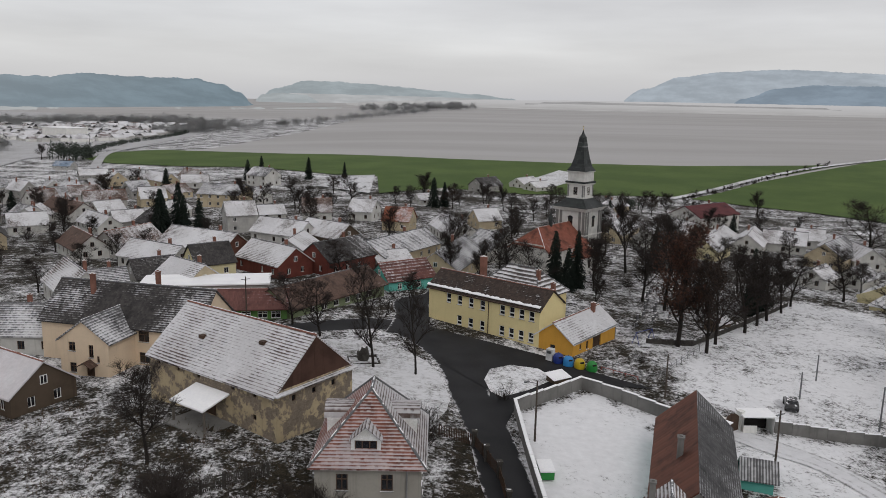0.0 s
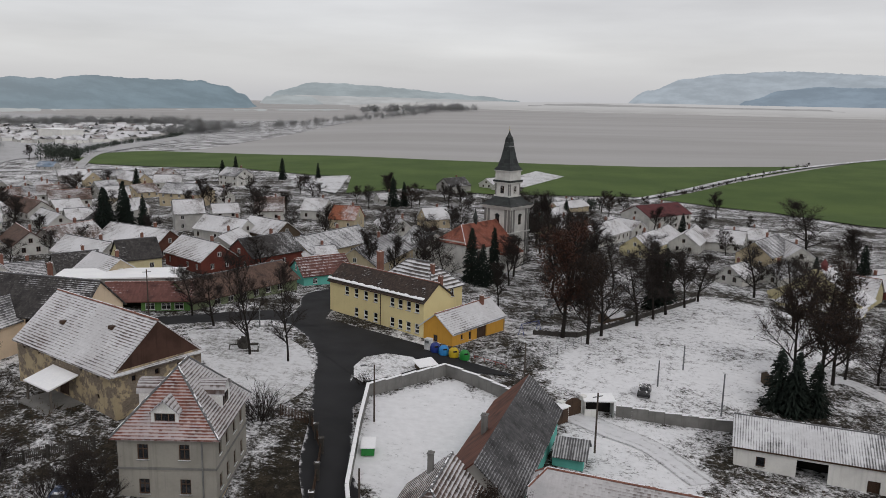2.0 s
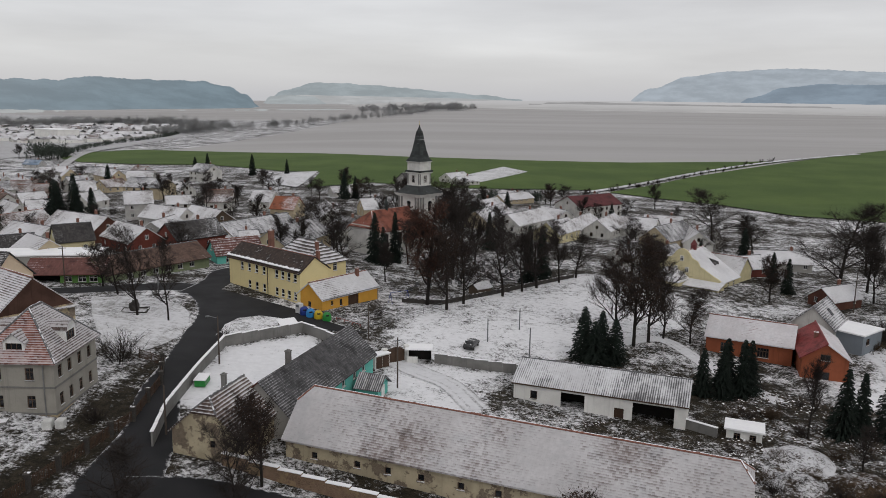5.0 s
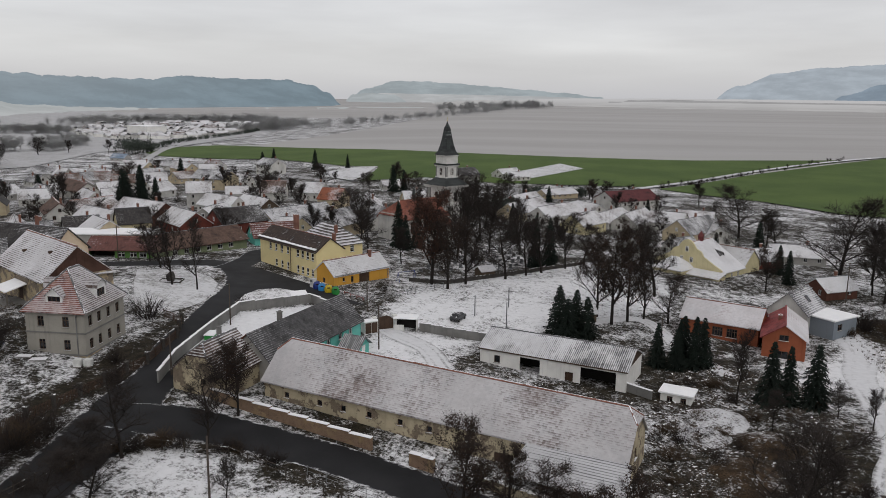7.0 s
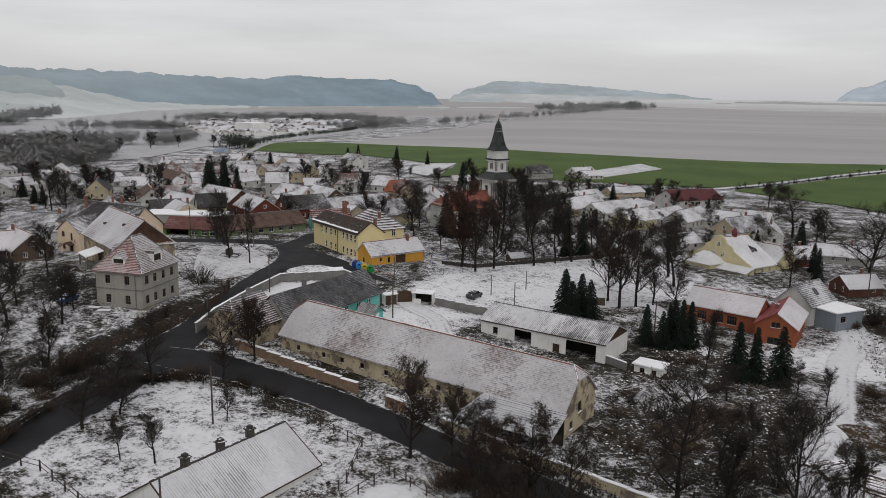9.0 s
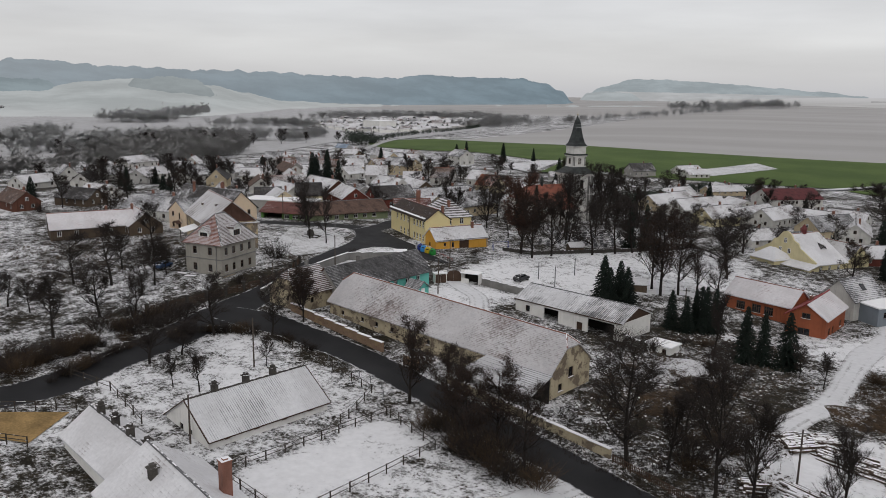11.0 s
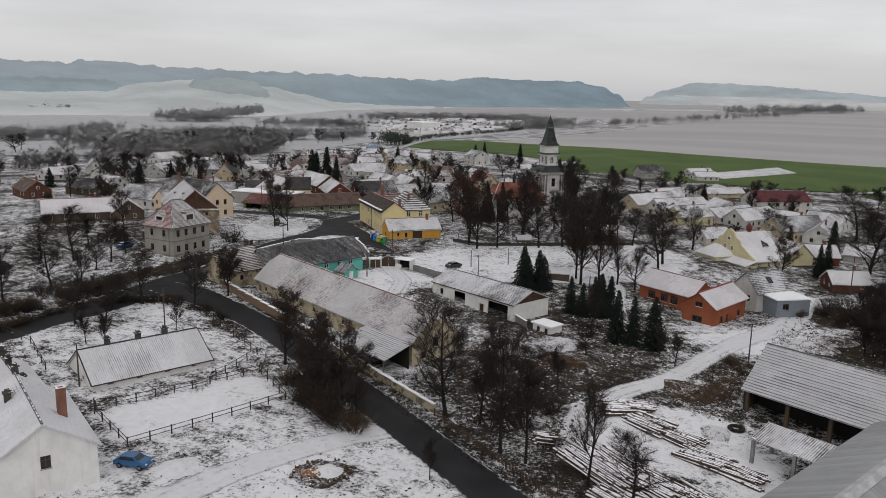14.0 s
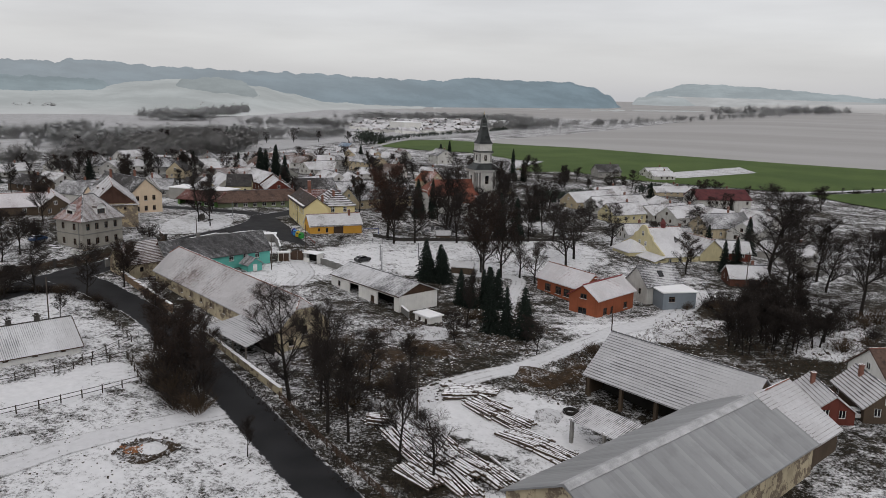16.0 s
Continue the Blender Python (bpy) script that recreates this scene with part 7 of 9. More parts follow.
# along the long barn and side road
plant("leafy", 51.6, 29.2, 12.0, 0.9, 0)
plant("leafy", 59.4, 27.6, 9.4, 0.9, 2)
plant("leafy", 66.6, 24.4, 11.0, 0.85, 0)
plant("leafy", 63.6, 22.0, 10.0, 0.9, 1)
plant("leafy", 71.2, 21.8, 9.6, 0.9, 2)
plant("leafy", 56.0, 31.5, 8.6, 0.8, 1)
plant("bush", 61.0, 26.4, 4.6, 1.5)
plant("bush", 68.0, 23.4, 4.4, 1.5)
plant("bush", 65.5, 20.5, 4.2, 1.4)
plant("bush", 72.6, 19.4, 3.6, 1.4)
for i in range(16):
    t = i / 15
    plant("bush" if i % 3 else "dry", 57 + 17 * t + random.uniform(-1.5, 1), 27.6 - 8.6 * t - random.uniform(0.4, 4.0), random.uniform(1.6, 3.6), 1.4)
plant("bare", 81.6, 27.6, 17.0, 0.8, 1)
plant("bare", 92.0, 23.4, 16.5, 0.7, 0)
plant("bare", 95.6, 23.0, 13.5, 0.7, 2)
plant("bare", 103.6, 22.6, 12.0, 0.7, 0)
plant("bare", 109.1, 21.4, 9.0, 0.9, 3)
plant("bare", 86.0, 29.0, 10.0, 0.9, 2)
plant("bare", 88.7, 12.9, 4.8, 0.8, 2)
plant("bush", 88, 32, 3.6, 1.5)
plant("bush", 92, 38, 3.2, 1.5)
plant("leafy", 20.6, 46.4, 9.8, 0.8, 0)
plant("leafy", 17.6, 49.6, 8.6, 0.8, 1)
# orchard and west gardens
plant("bare", 13.4, 32.6, 9.6, 1.0, 3)
plant("bare", 20.6, 38.2, 9.6, 0.9, 1)
plant("bare", 14.5, 18.6, 7.2, 1.2, 3)
plant("bare", 15.6, 23.6, 5.4, 1.3, 1)
plant("bare", 26.4, 16.2, 6.0, 0.9, 2)
plant("bare", 27.6, 28.4, 4.6, 0.9, 0)
plant("bare", 22.8, 15.0, 5.0, 0.8, 2)
plant("bare", 11.4, 27.8, 6.4, 1.2, 3)
plant("bare", -20.2, 41.0, 11.5, 1.0, 3)
plant("bare", -11.4, 40.2, 7.2, 1.1, 1)
plant("bare", -13.8, 45.5, 9.5, 1.0, 0)
plant("bare", -16.6, 51.0, 6.0, 1.0, 2)
plant("bare", -26.2, 66.6 - 18, 8.2, 1.0, 2)
plant("bare", -26.4, 37.6, 9.4, 1.1, 3)
plant("bare", -33.5, 63.0, 10.0, 0.9, 0)
plant("bush", -30, 58, 3.2, 1.5)
plant("bush", -22, 54, 3.0, 1.6)
plant("bush", -2.4, 56.2, 2.6, 1.2)
plant("bush", 1.2, 90.2, 2.2, 1.0)
for i in range(48):
    t = random.random()
    ln = ((9.5, 6), (7.0, 20), (9.6, 31), (14, 36), (22, 38.2), (31, 36.6))
    k = min(int(t * 5), 4)
    f = t * 5 - k
    x, y = ln[k][0] + (ln[k + 1][0] - ln[k][0]) * f, ln[k][1] + (ln[k + 1][1] - ln[k][1]) * f
    off = random.uniform(-0.4, 1.1)
    plant("bush" if i % 3 else "dry", x + off * 0.7, y - off * 0.7, random.uniform(0.8, 2.2), 1.4)
for i in range(60):
    y = random.uniform(4, 36)
    plant("bush" if i % 4 else "dry", 5.2 - abs(y - 20) * 0.06 - random.uniform(0.4, 5.0), y, random.uniform(1.2, 3.2), 1.5)
for i in range(26):
    x, y = random.uniform(-52, 2), random.uniform(-18, 34)
    if x < 4 - max(0, (20 - y)) * 0.2:
        plant("bare" if i % 3 else "bush", x, y, random.uniform(5, 11) if i % 3 else random.uniform(2, 4), 1.1)
for i in range(70):
    x, y = random.uniform(70, 100), random.uniform(28, 92)
    if inside(x, y, BRUSH):
        plant("dry" if i % 2 else "bush", x, y, random.uniform(0.7, 1.8), 1.6)
for i in range(40):
    x, y = random.uniform(113, 150), random.uniform(92, 126)
    if y > 108 - (x - 113) * 0.5 and y > 84:
        plant(("bush", "bare", "bush", "dry")[i % 4], x, y, random.uniform(5, 10) if i % 4 == 1 else random.uniform(1.6, 4.2), 1.3)
COPSE = [(122, 102), (128, 88), (136.5, 89), (138.5, 106), (134, 120), (126, 116)]
for i in range(58):
    x, y = random.uniform(121, 139), random.uniform(87, 121)
    if inside(x, y, COPSE):
        plant("bare", x, y, random.uniform(5.0, 9.0), 0.75)
for x, y, h in ((87.5, 62, 6), (90, 45, 6.5), (86, 40, 8), (101, 66, 5.5), (97.5, 69, 5)):
    plant("bare", x, y, h, 0.9)
for x, y in ((78.6, 88.2),):
    plant("spruce", x, y, random.uniform(6.5, 8.5), 0.9)
for i in range(26):
    x, y = random.uniform(104, 116), random.uniform(58, 74)
    if x + 0.35 * y > 132 and x < 113:
        plant("dry", x, y, random.uniform(0.8, 1.8), 1.6)
# village gardens
for i in range(260):
    a = random.random()
    x, y = random.uniform(-190, 120), random.uniform(136, 400)
    if a < 0.3:
        x, y = random.uniform(-200, -62), random.uniform(50, 220)
    blocked = False
    for o in scene.objects:
        if o.parent is None and o.get("category", "") in ("house", "shop", "church", "church tower", "school", "manor", "annex"):
            if (o.location.x - x) ** 2 + (o.location.y - y) ** 2 < 81:
                blocked = True
                break
    if blocked or y > 345 or inside(x, y, SPORT):
        continue
    r = random.random()
    plant("bare" if r < 0.62 else "leafy" if r < 0.72 else "spruce" if r < 0.77 else "bush", x, y, random.uniform(2, 4) if r >= 0.77 else random.uniform(6, 12), random.uniform(0.9, 1.2))
for x, y, h in ((-88, 196, 14), (-84, 198, 16), (-81, 194, 13), (-86, 191, 15), (-78, 197, 12), (-120, 400, 13), (-128, 402, 11), (-96, 405, 12), (-78, 412, 9), (-22, 300, 12), (-18, 304, 10)):
    plant("spruce", x, y, h, 0.95)
for i in range(26):
    t = i / 25
    plant("bare" if i % 3 else "bush", 104 + 150 * t + random.uniform(-2, 2), 396 + 195 * t + 4, random.uniform(2.2, 4.2), 1.0)
for i in range(16):
    t = random.random()
    plant("bare", -470 + 340 * t * 0.35 + random.uniform(-25, 25), 240 + 330 * t + random.uniform(-25, 25), random.uniform(9, 15), 1.2)

# ---- walls, gates and fences ----
def panel_wall(name, pts, h, material, coping, label, step=2.6, thick=0.22, post=0.0):
    """A wall of separate panels between points, each panel with its own snow-topped coping."""
    ob = new(name)
    x0, y0 = pts[0]
    ob.matrix_basis = pose(x0, y0, ground_z(x0, y0))
    tagged(ob, label, "wall", kind="structure")
    base = ob.matrix_basis.translation
    for (ax, ay), (bx, by) in zip(pts, pts[1:]):
        n = max(1, round(math.hypot(bx - ax, by - ay) / step))
        ang = math.degrees(math.atan2(by - ay, bx - ax))
        ln = math.hypot(bx - ax, by - ay) / n
        for i in range(n):
            t = (i + 0.5) / n
            x, y = ax + (bx - ax) * t, ay + (by - ay) * t
            z = ground_z(x, y)
            key = ("panel", name, round(ln, 2), h)
            if key not in CACHE:
                bm = bmesh.new()
                bm_box(bm, -ln / 2 + 0.012, ln / 2 - 0.012, -thick / 2, thick / 2, -0.8, h)
                if post:
                    bm_box(bm, -ln / 2, -ln / 2 + post, -thick / 2 - 0.08, thick / 2 + 0.08, -0.8, h + 0.05)
                me = bpy.data.meshes.new("panel")
                bm.to_mesh(me)
                bm.free()
                me.materials.append(material)
                bm = bmesh.new()
                bm_box(bm, -ln / 2, ln / 2, -thick / 2 - 0.10, thick / 2 + 0.10, h, h + 0.09)
                bmesh.ops.bevel(bm, geom=[e for e in bm.edges if abs(e.verts[0].co.z - h - 0.09) < 1e-5 and abs(e.verts[1].co.z - h - 0.09) < 1e-5], offset=0.03, segments=1, affect="EDGES")
                cp = bpy.data.meshes.new("coping")
                bm.to_mesh(cp)
                bm.free()
                cp.materials.append(coping)
                CACHE[key] = (me, cp)
            p = shared("panel", CACHE[key][0], ob, pose(x - base.x, y - base.y, z - base.z, 0, 0, ang))
            shared("coping", CACHE[key][1], p, Matrix())
    return ob


def fence(name, pts, h, material, label, step=2.4, rails=(0.5, 1.0), post=0.06, slats=0, kind_of="fence"):
    """Posts and rails between points; slats: boards a metre."""
    ob = new(name)
    x0, y0 = pts[0]
    ob.matrix_basis = pose(x0, y0, ground_z(x0, y0))
    tagged(ob, label, kind_of)
    base = ob.matrix_basis.translation.copy()
    key = ("post", h, post, material.name)
    if key not in CACHE:
        bm = bmesh.new()
        bm_box(bm, -post, post, -post, post, -0.5, h)
        me = bpy.data.meshes.new("post")
        bm.to_mesh(me)
        bm.free()
        me.materials.append(material)
        CACHE[key] = me
    for (ax, ay), (bx, by) in zip(pts, pts[1:]):
        n = max(1, round(math.hypot(bx - ax, by - ay) / step))
        for i in range(n + 1):
            x, y = ax + (bx - ax) * i / n, ay + (by - ay) * i / n
            shared("post", CACHE[key], ob, pose(x - base.x, y - base.y, ground_z(x, y) - base.z))
        for r in rails:
            for i in range(n):
                bm = bmesh.new()
                p, q = [(ax + (bx - ax) * t, ay + (by - ay) * t) for t in (i / n, (i + 1) / n)]
                bm_tube(bm, (p[0] - base.x, p[1] - base.y, ground_z(*p) - base.z + h * r), (q[0] - base.x, q[1] - base.y, ground_z(*q) - base.z + h * r), 0.05 if post > 0.05 else 0.03, 0.05 if post > 0.05 else 0.03, 4)
                part("rail", bm, material, ob)
        if slats:
            ln = math.hypot(bx - ax, by - ay)
            m = int(ln * slats)
            bm = bmesh.new()
            ux, uy = (bx - ax) / ln, (by - ay) / ln
            for i in range(m):
                t = (i + 0.5) / m
                x, y = ax + (bx - ax) * t, ay + (by - ay) * t
                z = ground_z(x, y) - base.z
                c = [(x - base.x + ux * s - uy * w, y - base.y + uy * s + ux * w) for s, w in ((-0.05, 0.03), (0.05, 0.03), (0.05, 0.05), (-0.05, 0.05))]
                v = [bm.verts.new((*k, z + zz)) for zz in (0.1, h * 0.95) for k in c]
                for f in ((0, 1, 5, 4), (1, 2, 6, 5), (2, 3, 7, 6), (3, 0, 4, 7), (4, 5, 6, 7)):
                    bm.faces.new([v[q] for q in f])
            part("boarding", bm, material, ob)["kind"] = "stuff"
    return ob


panel_wall("yard_wall", [(6.4, 52.2), (4.6, 60), (3.3, 74), (2.4, 86.6), (11.9, 97.2), (16.8, 93.6), (22.2, 88.6)], 1.75, M["concrete"], M_SNOW, "grey concrete yard wall with snow on its coping")
panel_wall("field_wall", [(34.8, 88.7), (41, 88.0), (49.6, 87.6)], 1.5, M["concrete"], M_CONC, "dark concrete slab wall along the sports field", 2.2)
panel_wall("roadside_wall", [(15.2, 50.0), (22, 47.8), (30, 45.6), (38.8, 43.0)], 1.5, M["stonewall"], M_SNOW, "crumbling brick and stone wall with snowy coping", 3.0, 0.4)
panel_wall("roadside_wall", [(43.8, 41.0), (46.8, 40.0)], 1.6, M["stonewall"], M_SNOW, "short stub of brick wall by the gap", 1.6, 0.5)
panel_wall("barn_front_wall", [(52.5, 38.4), (60, 35.6), (70, 31.8), (79.5, 28.2)], 1.2, M["barn"], M_SNOW, "low rendered wall with snowy coping", 3.2, 0.35)
panel_wall("churchyard_wall", [(25.5, 121.5), (33, 121.8), (42, 132.5), (52, 145.0), (62.5, 158.4)], 0.8, M_BOULDER, M_BOULDER, "old grey churchyard wall", 3.0, 0.4)
panel_wall("shed_wall", [(69.0, 72.4), (72.8, 69.6)], 1.3, M["concrete"], M_SNOW, "low concrete wall by the small shed", 2.2)
fence("villa_fence", [(-2.6, 33.5), (-1.0, 41.0), (0.5, 49.2), (1.7, 57.6), (0.2, 68.6), (-2.4, 75.0), (-6.4, 76.4)], 1.5, M_DOOR, "dark slatted fence between stone posts", 2.7, (0.25, 0.85), 0.05, 5)
bm = bmesh.new()
bm_box(bm, -0.24, 0.24, -0.24, 0.24, -0.6, 1.75)
bm_box(bm, -0.31, 0.31, -0.31, 0.31, 1.75, 1.9)
pm = bpy.data.meshes.new("gate_pier")
bm.to_mesh(pm)
bm.free()
pm.materials.append(M_BOULDER)
for x, y in ((-2.6, 33.5), (-1.8, 37.2), (-1.0, 41.0), (-0.2, 45.0), (0.5, 49.2), (1.1, 53.4), (1.7, 57.6), (1.0, 63.0), (0.2, 68.6), (-1.1, 71.8), (-2.4, 75.0)):
    o = new("fence_pier", pm)
    o.matrix_basis = pose(x, y, ground_z(x, y), 0, 0, 10)
    tagged(o, "stone fence pier with snow-capped top", "pier", "villa fence piers")
fence("orchard_fence", [(9.6, 9.6), (7.8, 20), (9.6, 30), (14, 35.2), (24, 36.6), (34, 33.9), (45.4, 29.4), (47.2, 21.2), (47, 19.6)], 1.3, M_RAIL, "weathered wooden post and rail orchard fence", 2.6, (0.45, 0.9))
fence("paddock_fence", [(42.6, 2.9), (43.8, 2.3), (50.8, 24.6), (53.0, 24.0)], 1.25, M_RAIL, "grey wooden paddock fence", 2.6, (0.45, 0.9))
fence("paddock_fence", [(44.6, 1.6), (55.6, -1.6), (60.6, 19.7), (51.6, 24.2)], 1.25, M_RAIL, "grey wooden paddock fence round trodden snow", 2.6, (0.45, 0.9))
fence("road_rail", [(33.5, 35.8), (45.8, 31.4), (47.6, 29.0)], 1.0, M_STEEL, "thin steel railing beside the road", 2.6, (0.5, 1.0), 0.035)
fence("garden_fence", [(15.6, 106.8), (22.8, 102.4), (29, 112), (33.6, 119)], 1.2, M_STEEL, "thin wire garden fence on steel posts", 2.4, (0.3, 0.6, 0.95), 0.035)
fence("low_red_rail", [(15.8, 105.8), (20.6, 102.8)], 0.5, plain("faded_red_paint", (0.22, 0.05, 0.04), 0.6), "low faded red rail", 2.0, (0.9,), 0.06)
fence("plank_fence", [(80, 27.4), (92, 21.4), (104, 16.2), (122, 9.0), (150, -3)], 1.1, M_DOOR, "dark plank fence along the road", 2.6, (0.3, 0.85), 0.07, 4)
fence("yard_fence", [(27.5, 5.5), (17.6, 9.2), (10.2, 9.0)], 1.3, M_RAIL, "wooden paddock fence behind the stable", 2.6, (0.45, 0.9))
fence("sand_paddock_fence", [(22.5, -6.0), (16, -9), (12, -3), (19, 3)], 1.3, M_RAIL, "wooden rails round a sandy pen", 2.6, (0.3, 0.6, 0.95))
sheet("sand_pen", [(22, -5.5), (16, -8.2), (12.6, -3), (19, 2.0)], plain("ochre_sand", (0.26, 0.17, 0.07), 0.95, 0, 0.4, 1.0), 0.12, 2.0, "ochre sand in a small pen", "pen")

# farm gate and shelter at the court
gt = thing("court_gate", 28.9, 87.2, 38, "dark arched double gate between white piers", "gate")
for px in (-1.9, 1.9):
    bm = bmesh.new()
    bm_box(bm, px - 0.3, px + 0.3, -0.3, 0.3, -0.6, 2.3)
    bm_box(bm, px - 0.38, px + 0.38, -0.38, 0.38, 2.3, 2.45)
    part("pier", bm, M["barnwhite"], gt)
for sx in (-1, 1):
    bm = bmesh.new()
    top = [(sx * 1.6, 1.8), (sx * 0.9, 2.25), (0.02 * sx, 2.45)]
    prof = [(sx * 1.6, 0.05), *top, (0.02 * sx, 0.05)]
    f0, f1 = [bm.verts.new((x, -0.05, z)) for x, z in prof], [bm.verts.new((x, 0.05, z)) for x, z in prof]
    bm.faces.new(f0)
    bm.faces.new(f1[::-1])
    for i in range(5):
        bm.faces.new((f0[i], f1[i], f1[(i + 1) % 5], f0[(i + 1) % 5]))
    part("gate_leaf", bm, M_DOOR, gt)
sh = thing("shelter", 32.4, 88.8, 4, "white open shelter with flat snowy roof", "shelter")
bm = bmesh.new()
facade(bm, (1.9, -1.2), (1.9, 1.2), -0.5, 2.2)
facade(bm, (1.9, 1.2), (-1.9, 1.2), -0.5, 2.2)
facade(bm, (-1.9, 1.2), (-1.9, -1.2), -0.5, 2.2)
facade(bm, (-1.9, -1.2), (-0.2, -1.2), -0.5, 1.1)
part("wall", bm, M["barnwhite"], sh)
# Added black board that darkens the shelter's inside like shade.
bm = bmesh.new()
bm_box(bm, -1.85, 1.85, 0.9, 1.1, -0.4, 2.15)
part("shade_board", bm, M_VOID, sh, "black board standing in for shade at the back")
bm = bmesh.new()
bm_box(bm, -2.1, 2.1, -1.5, 1.4, 2.2, 2.36)
part("roof_slab", bm, M_SNOW, sh)
gs = thing("garage_door", 27.0, 84.6, 45, "dark brown shed doors beside the gate", "doors")
bm = bmesh.new()
bm_box(bm, -1.3, 1.3, -0.5, 0.9, -0.5, 2.0)
part("body", bm, M["barnwhite"], gs)
for px in (-0.6, 0.6):
    bm = bmesh.new()
    bm_box(bm, px - 0.55, px + 0.55, -0.58, -0.5, 0, 1.8)
    part("door", bm, M_DOOR, gs)
bm = bmesh.new()
bm_box(bm, -1.45, 1.45, -0.7, 1.0, 2.0, 2.12)
part("roof_slab", bm, M_SNOW, gs)


fence("board_fence", [(-30.5, 53.8), (-26.6, 58.4), (-21.6, 62.2)], 1.5, M_BOULDER, "dark board fence with stone posts by the villa", 2.4, (0.3, 0.8), 0.12, 6)
bm = bmesh.new()
bm_box(bm, -1.1, 1.1, -0.6, 0.6, 0, 0.14)
BD = bpy.data.meshes.new("concrete_slab")
bm.to_mesh(BD)
bm.free()
BD.materials.append(M_CONC)
for x, y, r in ((-14.6, 53.4, 10), (-12.2, 52.8, 24), (-12.0, 52.9, 18)):
    o = new("concrete_slab", BD)
    o.matrix_basis = pose(x, y, ground_z(x, y) + (0.15 if r == 18 else 0.0), 0, 0, r)
    tagged(o, "flat concrete slab under snow beside the villa", "slab", "concrete slabs")


# ---- poles, bins, vehicles ----
def pole(x, y, h, label="tarred wooden utility pole", arm=True, material=None, lamp=False):
    ob = thing("utility_pole", x, y, 30, label, "pole", "poles")
    bm = bmesh.new()
    bm_tube(bm, (0, 0, -0.6), (0, 0, h), 0.13, 0.09, 8)
    part("pole", bm, material or M_POLE, ob)
    if arm:
        bm = bmesh.new()
        bm_box(bm, -0.7, 0.7, -0.05, 0.05, h - 0.5, h - 0.4)
        part("crossarm", bm, M_STEEL, ob)
    if lamp:
        bm = bmesh.new()
        bm_tube(bm, (0, 0, h - 0.3), (-1.2, 0, h + 0.1), 0.04, 0.04, 6)
        bm_box(bm, -1.7, -1.1, -0.12, 0.12, h + 0.05, h + 0.2)
        part("lamp_head", bm, M_STEEL, ob)
    return ob


pole(23.1, 96.7, 6.2, arm=False)
pole(30.6, 76.9, 7.4)
pole(4.4, 78.6, 7.2, "street lamp on a dark pole", False, None, True)
pole(49.6, 92.6, 6.0, "slim grey steel pole", False, M_STEEL)
pole(48.4, 109.4, 4.0, "slim grey steel post on the sports field", False, M_STEEL)
pole(42.8, 101.2, 4.0, "slim grey steel post on the sports field", False, M_STEEL)
pole(35.6, 5.4, 6.1, "tall dark pole beside the stable", False)
pole(99.4, 32.6, 7.0)
pole(-40.4, 116.4, 8.0)
pole(-20.0, 113.0, 4.2, "slim sign post on the square", False, M_STEEL)
pole(6.6, 55.4, 6.0, "pole behind the yard wall", False)
pole(110.5, 75.0, 7.0)
pole(26.5, 27.0, 7.5, "thin pole in the orchard", False)
pole(120, 140, 9.0)
pole(76, 92, 6.5)

COL = {k: plain(k + "_recycling_plastic", c, 0.45, 0, 0.12, 2.0, 0.4) for k, c in (("blue", (0.015, 0.035, 0.20)), ("light_blue", (0.03, 0.22, 0.52)), ("yellow", (0.52, 0.37, 0.02)), ("green", (0.02, 0.22, 0.04)))}
bins = (("blue", 9.6, 107.2), ("light_blue", 11.0, 106.2), ("yellow", 12.6, 105.5), ("green", 14.3, 104.8))
for k, x, y in bins:
    ob = thing("recycling_bell", x, y, 20, k.replace("_", " ") + " bell-shaped plastic recycling container", "container", "recycling containers")
    frustum(ob, "body", [(0.72, 0.0), (0.80, 0.25), (0.80, 0.8), (0.72, 1.15), (0.5, 1.45), (0.2, 1.6)], COL[k], "", 16)
    bm = bmesh.new()
    bm_tube(bm, (0, 0, 1.55), (0, 0, 1.75), 0.12, 0.12, 8)
    part("lifting_eye", bm, M_STEEL, ob)
    bm = bmesh.new()
    bm_box(bm, -0.28, 0.28, -0.80, -0.66, 1.0, 1.22)
    part("slot", bm, M_VOID, ob)
cl = thing("clothing_bank", 8.5, 108.1, 330, "white steel clothing bank beside the school", "container")
bm = bmesh.new()
bm_box(bm, -0.55, 0.55, -0.5, 0.5, 0, 1.9)
bmesh.ops.bevel(bm, geom=bm.edges[:], offset=0.05, segments=1, affect="EDGES")
part("body", bm, plain("white_enamelled_steel", (0.6, 0.6, 0.6), 0.5), cl)
bm = bmesh.new()
bm_box(bm, -0.35, 0.35, -0.58, -0.5, 1.25, 1.65)
part("flap", bm, M_STEEL, cl)
tr = thing("green_skip", 5.0, 70.6, 96, "green skip with a snow-covered lid", "skip")
bm = bmesh.new()
bm_box(bm, -1.3, 1.3, -0.7, 0.7, 0.15, 1.0)
part("body", bm, COL["green"], tr)
bm = bmesh.new()
bm_box(bm, -1.4, 1.4, -0.8, 0.8, 1.0, 1.14)
part("lid", bm, M_SNOW, tr)
